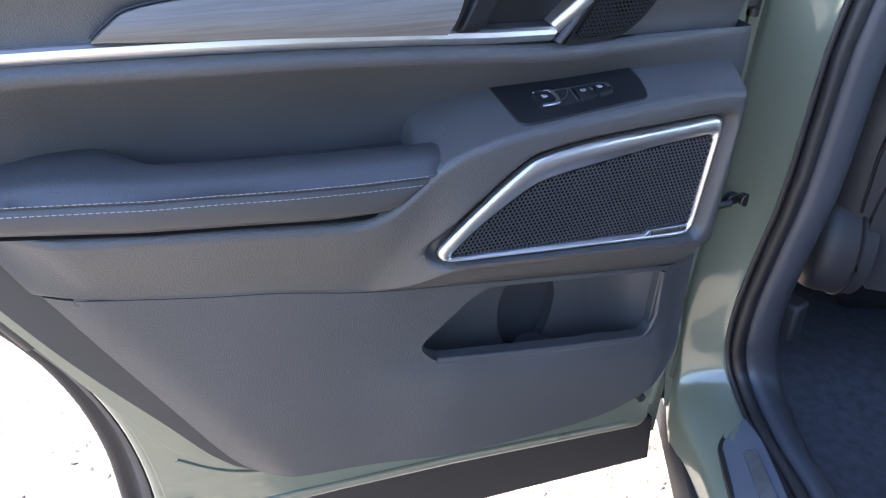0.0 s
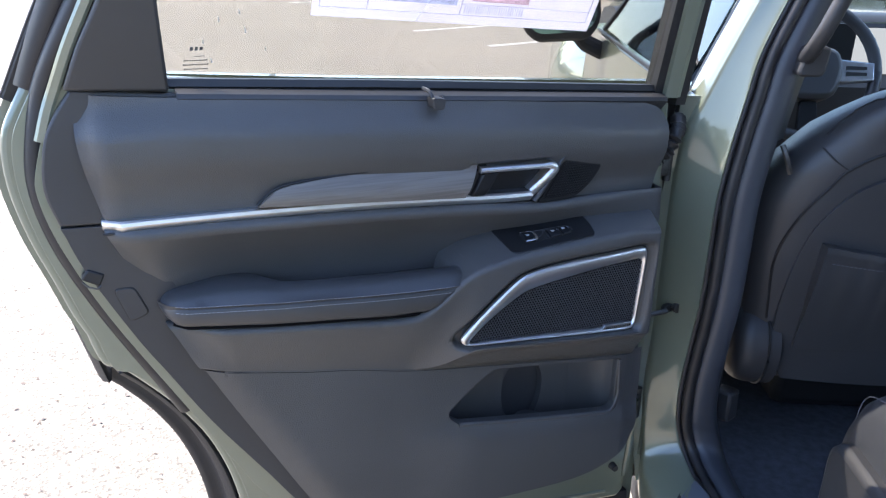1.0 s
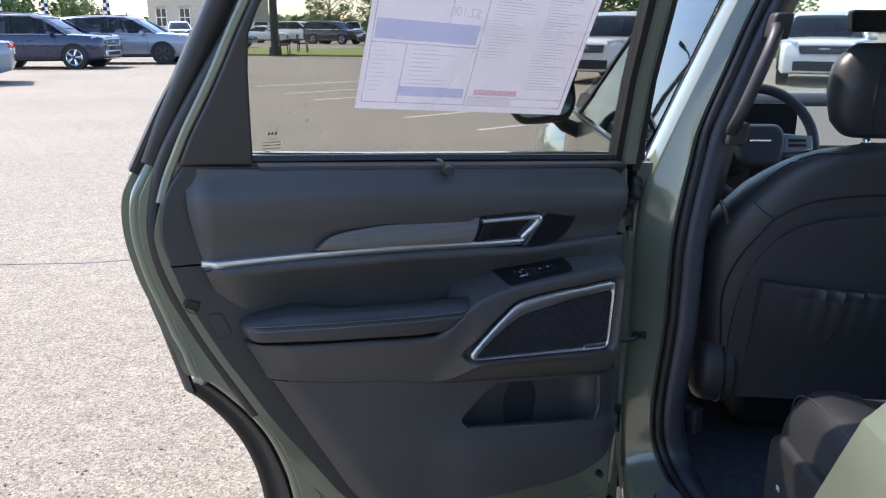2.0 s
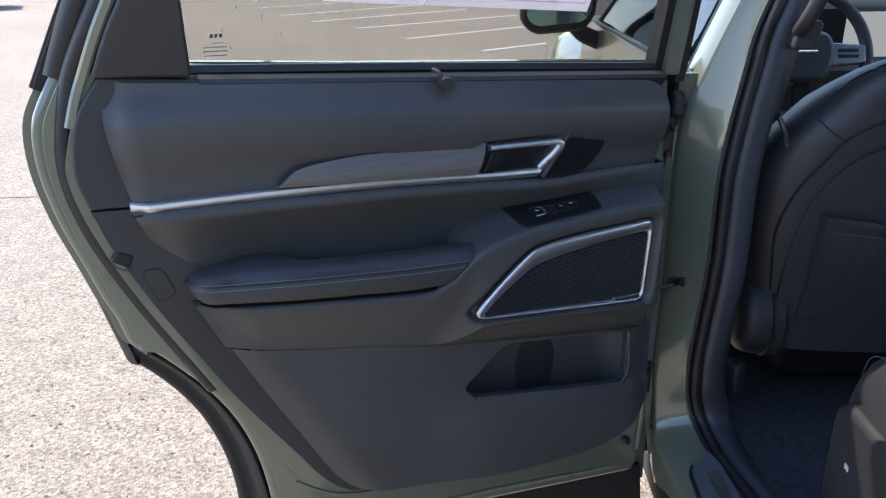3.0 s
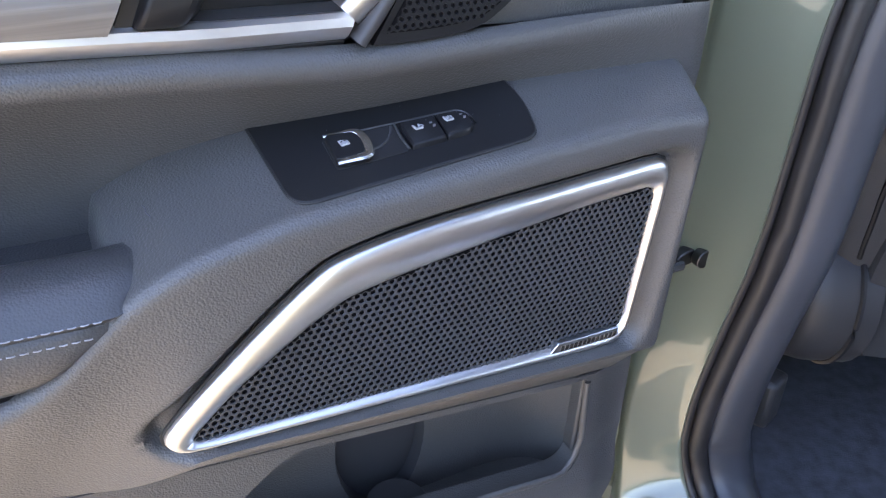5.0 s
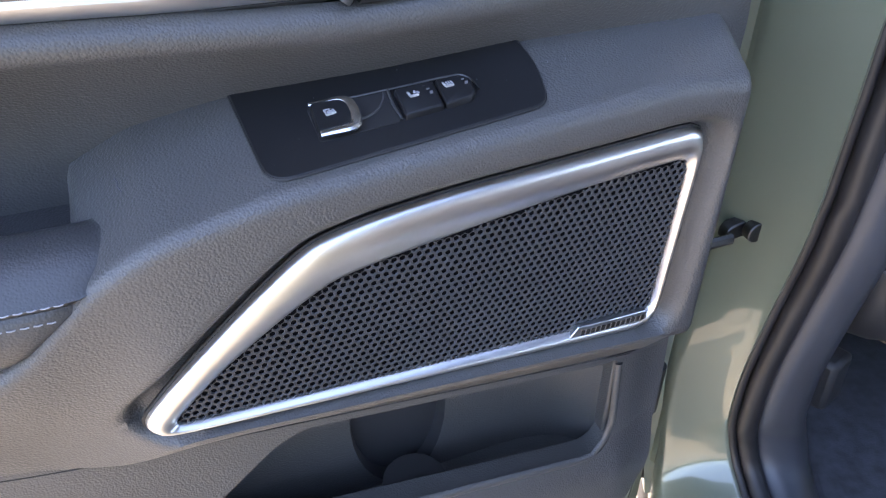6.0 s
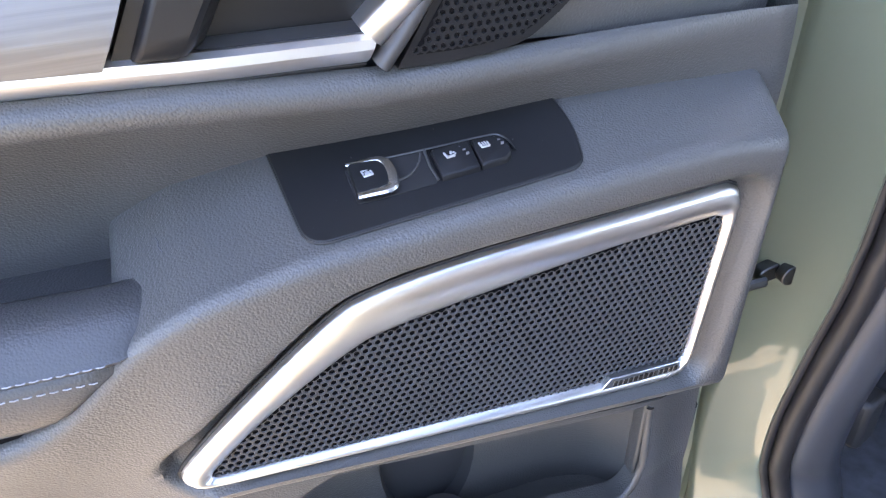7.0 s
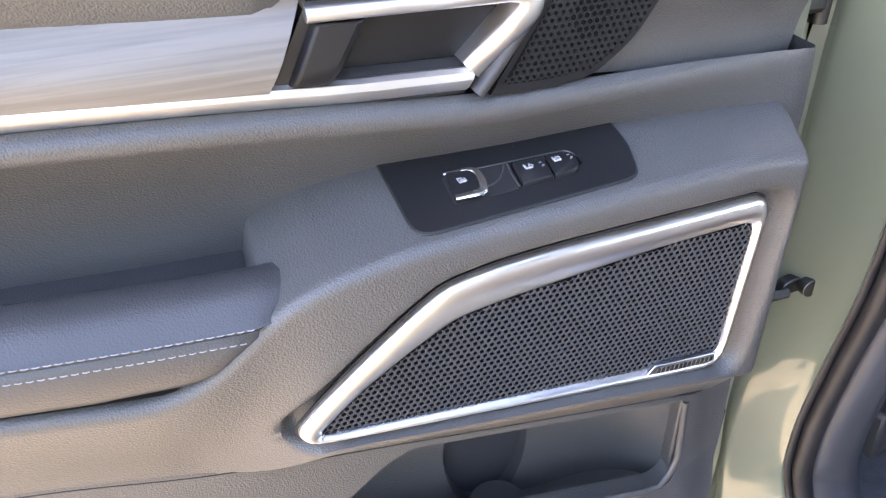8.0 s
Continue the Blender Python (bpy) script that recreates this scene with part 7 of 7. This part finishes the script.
# ---------- trees ----------
def tree(place, height, spread, seed, trunk_h=0.35):
    r = random.Random(seed)
    ob = thing("tree", "leafy green tree at the edge of the lot", "tree", "trees round the lot", Matrix.Translation(place))
    top = height * trunk_h
    bm = tube(B(), [(0, 0, -0.1), (0.05, 0.03, top * 0.5), (r.uniform(-0.2, 0.2), r.uniform(-0.2, 0.2), top), (r.uniform(-0.3, 0.3), r.uniform(-0.3, 0.3), height * 0.75)], lambda s: height * 0.03 * (1 - 0.75 * s), 8)
    for k in range(7):
        a, z = r.uniform(0, 6.28), top * r.uniform(0.7, 1.6)
        e = spread * r.uniform(0.5, 0.85)
        tube(bm, [(0, 0, z), (math.cos(a) * e * 0.5, math.sin(a) * e * 0.5, z + height * 0.14), (math.cos(a) * e, math.sin(a) * e, z + height * 0.28)], lambda s: height * 0.011 * (1 - 0.7 * s), 6)
    part("trunk", bm, BARK, ob, world=False)
    bm = B()
    clumps = []
    for _ in range(46):
        a, d = r.uniform(0, 6.28), spread * r.random() ** 0.6
        z = top * 0.55 + (height - top * 0.55) * r.random()
        shrink = math.sqrt(max(0.08, 1 - ((z - height * 0.55) / (height * 0.5)) ** 2))
        clumps.append((Vector((math.cos(a) * d * shrink, math.sin(a) * d * shrink, z)), spread * r.uniform(0.16, 0.34)))
    for cpt, rad in clumps:
        for _ in range(70):
            v = Vector((r.gauss(0, 1), r.gauss(0, 1), r.gauss(0, 0.8)))
            p = cpt + v.normalized() * rad * r.uniform(0.55, 1.05)
            a = Vector((r.gauss(0, 1), r.gauss(0, 1), r.gauss(0, 1))).normalized()
            b = a.orthogonal().normalized()
            w = r.uniform(0.12, 0.26)
            bm.faces.new([bm.verts.new(q) for q in (p - a * w, p + b * w * 0.55, p + a * w, p - b * w * 0.55)])
    crown = part("crown", bm, LEAF, ob, world=False)
    crown.data.shade_flat()
    return ob


for k, (d, lat, hgt, spr) in enumerate(((46, -31, 8, 4.0), (45, -27.5, 7.5, 3.6), (44, -24.2, 7.0, 3.4), (110, -49.5, 6.0, 2.8), (125, -54.0, 6, 3.5), (120, -16, 7, 4.5), (118, -9, 6.5, 4.5), (124, -2, 8, 5), (70, 14, 8, 4.5), (62, 19, 8, 4.5), (56, 9.5, 7, 3.6), (52, 13, 7.5, 4.0), (66, 26, 9, 5))):
    tree(eye_2 + F2 * d + R2 * lat, hgt, spr, 20 + k)

# distant tree line
bm = B()
rnd = random.Random(3)
for _ in range(9000):
    lat = rnd.uniform(-190, 190)
    d = rnd.uniform(150, 170)
    p = eye_2 + F2 * d + R2 * lat
    h = 2.6 + 1.2 * noise.noise(Vector((lat * 0.05, 0, 0))) + 1.0 * noise.noise(Vector((lat * 0.22, 5, 0)))
    z = h * rnd.random() ** 0.7
    a = Vector((rnd.gauss(0, 1), rnd.gauss(0, 1), rnd.gauss(0, 1))).normalized()
    b = a.orthogonal().normalized()
    w = rnd.uniform(0.6, 1.3)
    p = p + Vector((0, 0, z))
    bm.faces.new([bm.verts.new(q) for q in (p - a * w, p + b * w * 0.7, p + a * w, p - b * w * 0.7)])
for _ in range(5000):
    # unseen trees added behind the viewer to darken reflections in the paint
    lat, d = rnd.uniform(-60, 60), rnd.uniform(-46, -34)
    p = eye_2 + F2 * d + R2 * lat
    h = 6.0 + 1.5 * noise.noise(Vector((lat * 0.09, 9, 0)))
    a = Vector((rnd.gauss(0, 1), rnd.gauss(0, 1), rnd.gauss(0, 1))).normalized()
    b = a.orthogonal().normalized()
    w = rnd.uniform(0.5, 1.0)
    p = p + Vector((0, 0, h * rnd.random() ** 0.8))
    bm.faces.new([bm.verts.new(q) for q in (p - a * w, p + b * w * 0.7, p + a * w, p - b * w * 0.7)])
woods = part("far_and_added_woods", bm, LEAF)
woods.data.shade_flat()
tagged(woods, "distant line of green trees, with unseen ones added behind the viewer", "woods", kind="stuff")


# ---------- building ----------
def building(origin, width, depth, wall_h, roof_h):
    m = Matrix.Translation(origin) @ Matrix.Rotation(math.atan2(R2.y, R2.x), 4, "Z")
    ob = thing("building", "beige rendered building with arched windows", "building", m=m)
    part("wall", box(B(), 0, width, 0, depth, 0, wall_h), WALL, ob, world=False)
    bm = B()
    loft(bm, [[(x, -0.6, wall_h), (x, depth / 2, wall_h + roof_h), (x, depth + 0.6, wall_h), (x, depth / 2, wall_h - 0.1)] for x in (-0.6, width + 0.6)])
    part("roof", bm, ROOFING, ob, world=False)
    part("cornice", box(B(), -0.3, width + 0.3, -0.35, 0.0, wall_h - 0.35, wall_h), WHITE, ob, world=False)
    for k in range(int(width // 3.2)):
        x = 1.2 + 3.2 * k
        win = part("window", box(B(), x, x + 1.3, -0.06, 0.05, 1.4, 3.6), DARK_GLASS, ob, world=False)
        bm = B()
        for x0, x1, z0, z1 in ((x - 0.12, x, 1.3, 3.7), (x + 1.3, x + 1.42, 1.3, 3.7), (x - 0.12, x + 1.42, 1.2, 1.36), (x + 0.6, x + 0.7, 1.36, 3.6), (x, x + 1.3, 2.45, 2.55)):
            box(bm, x0, x1, -0.13, 0.02, z0, z1)
        part("frame", bm, WHITE, win, world=False)
        bm = tube(B(), [(x + 0.65 + 0.85 * math.cos(a), -0.12, 3.62 + 0.42 * math.sin(a)) for a in [math.pi * q / 10 for q in range(11)]], 0.11, 6)
        part("lintel", bm, WALL, win, world=False)
    return ob


building(lot(112, -39.6), 14.0, 12, 5.6, 2.6)
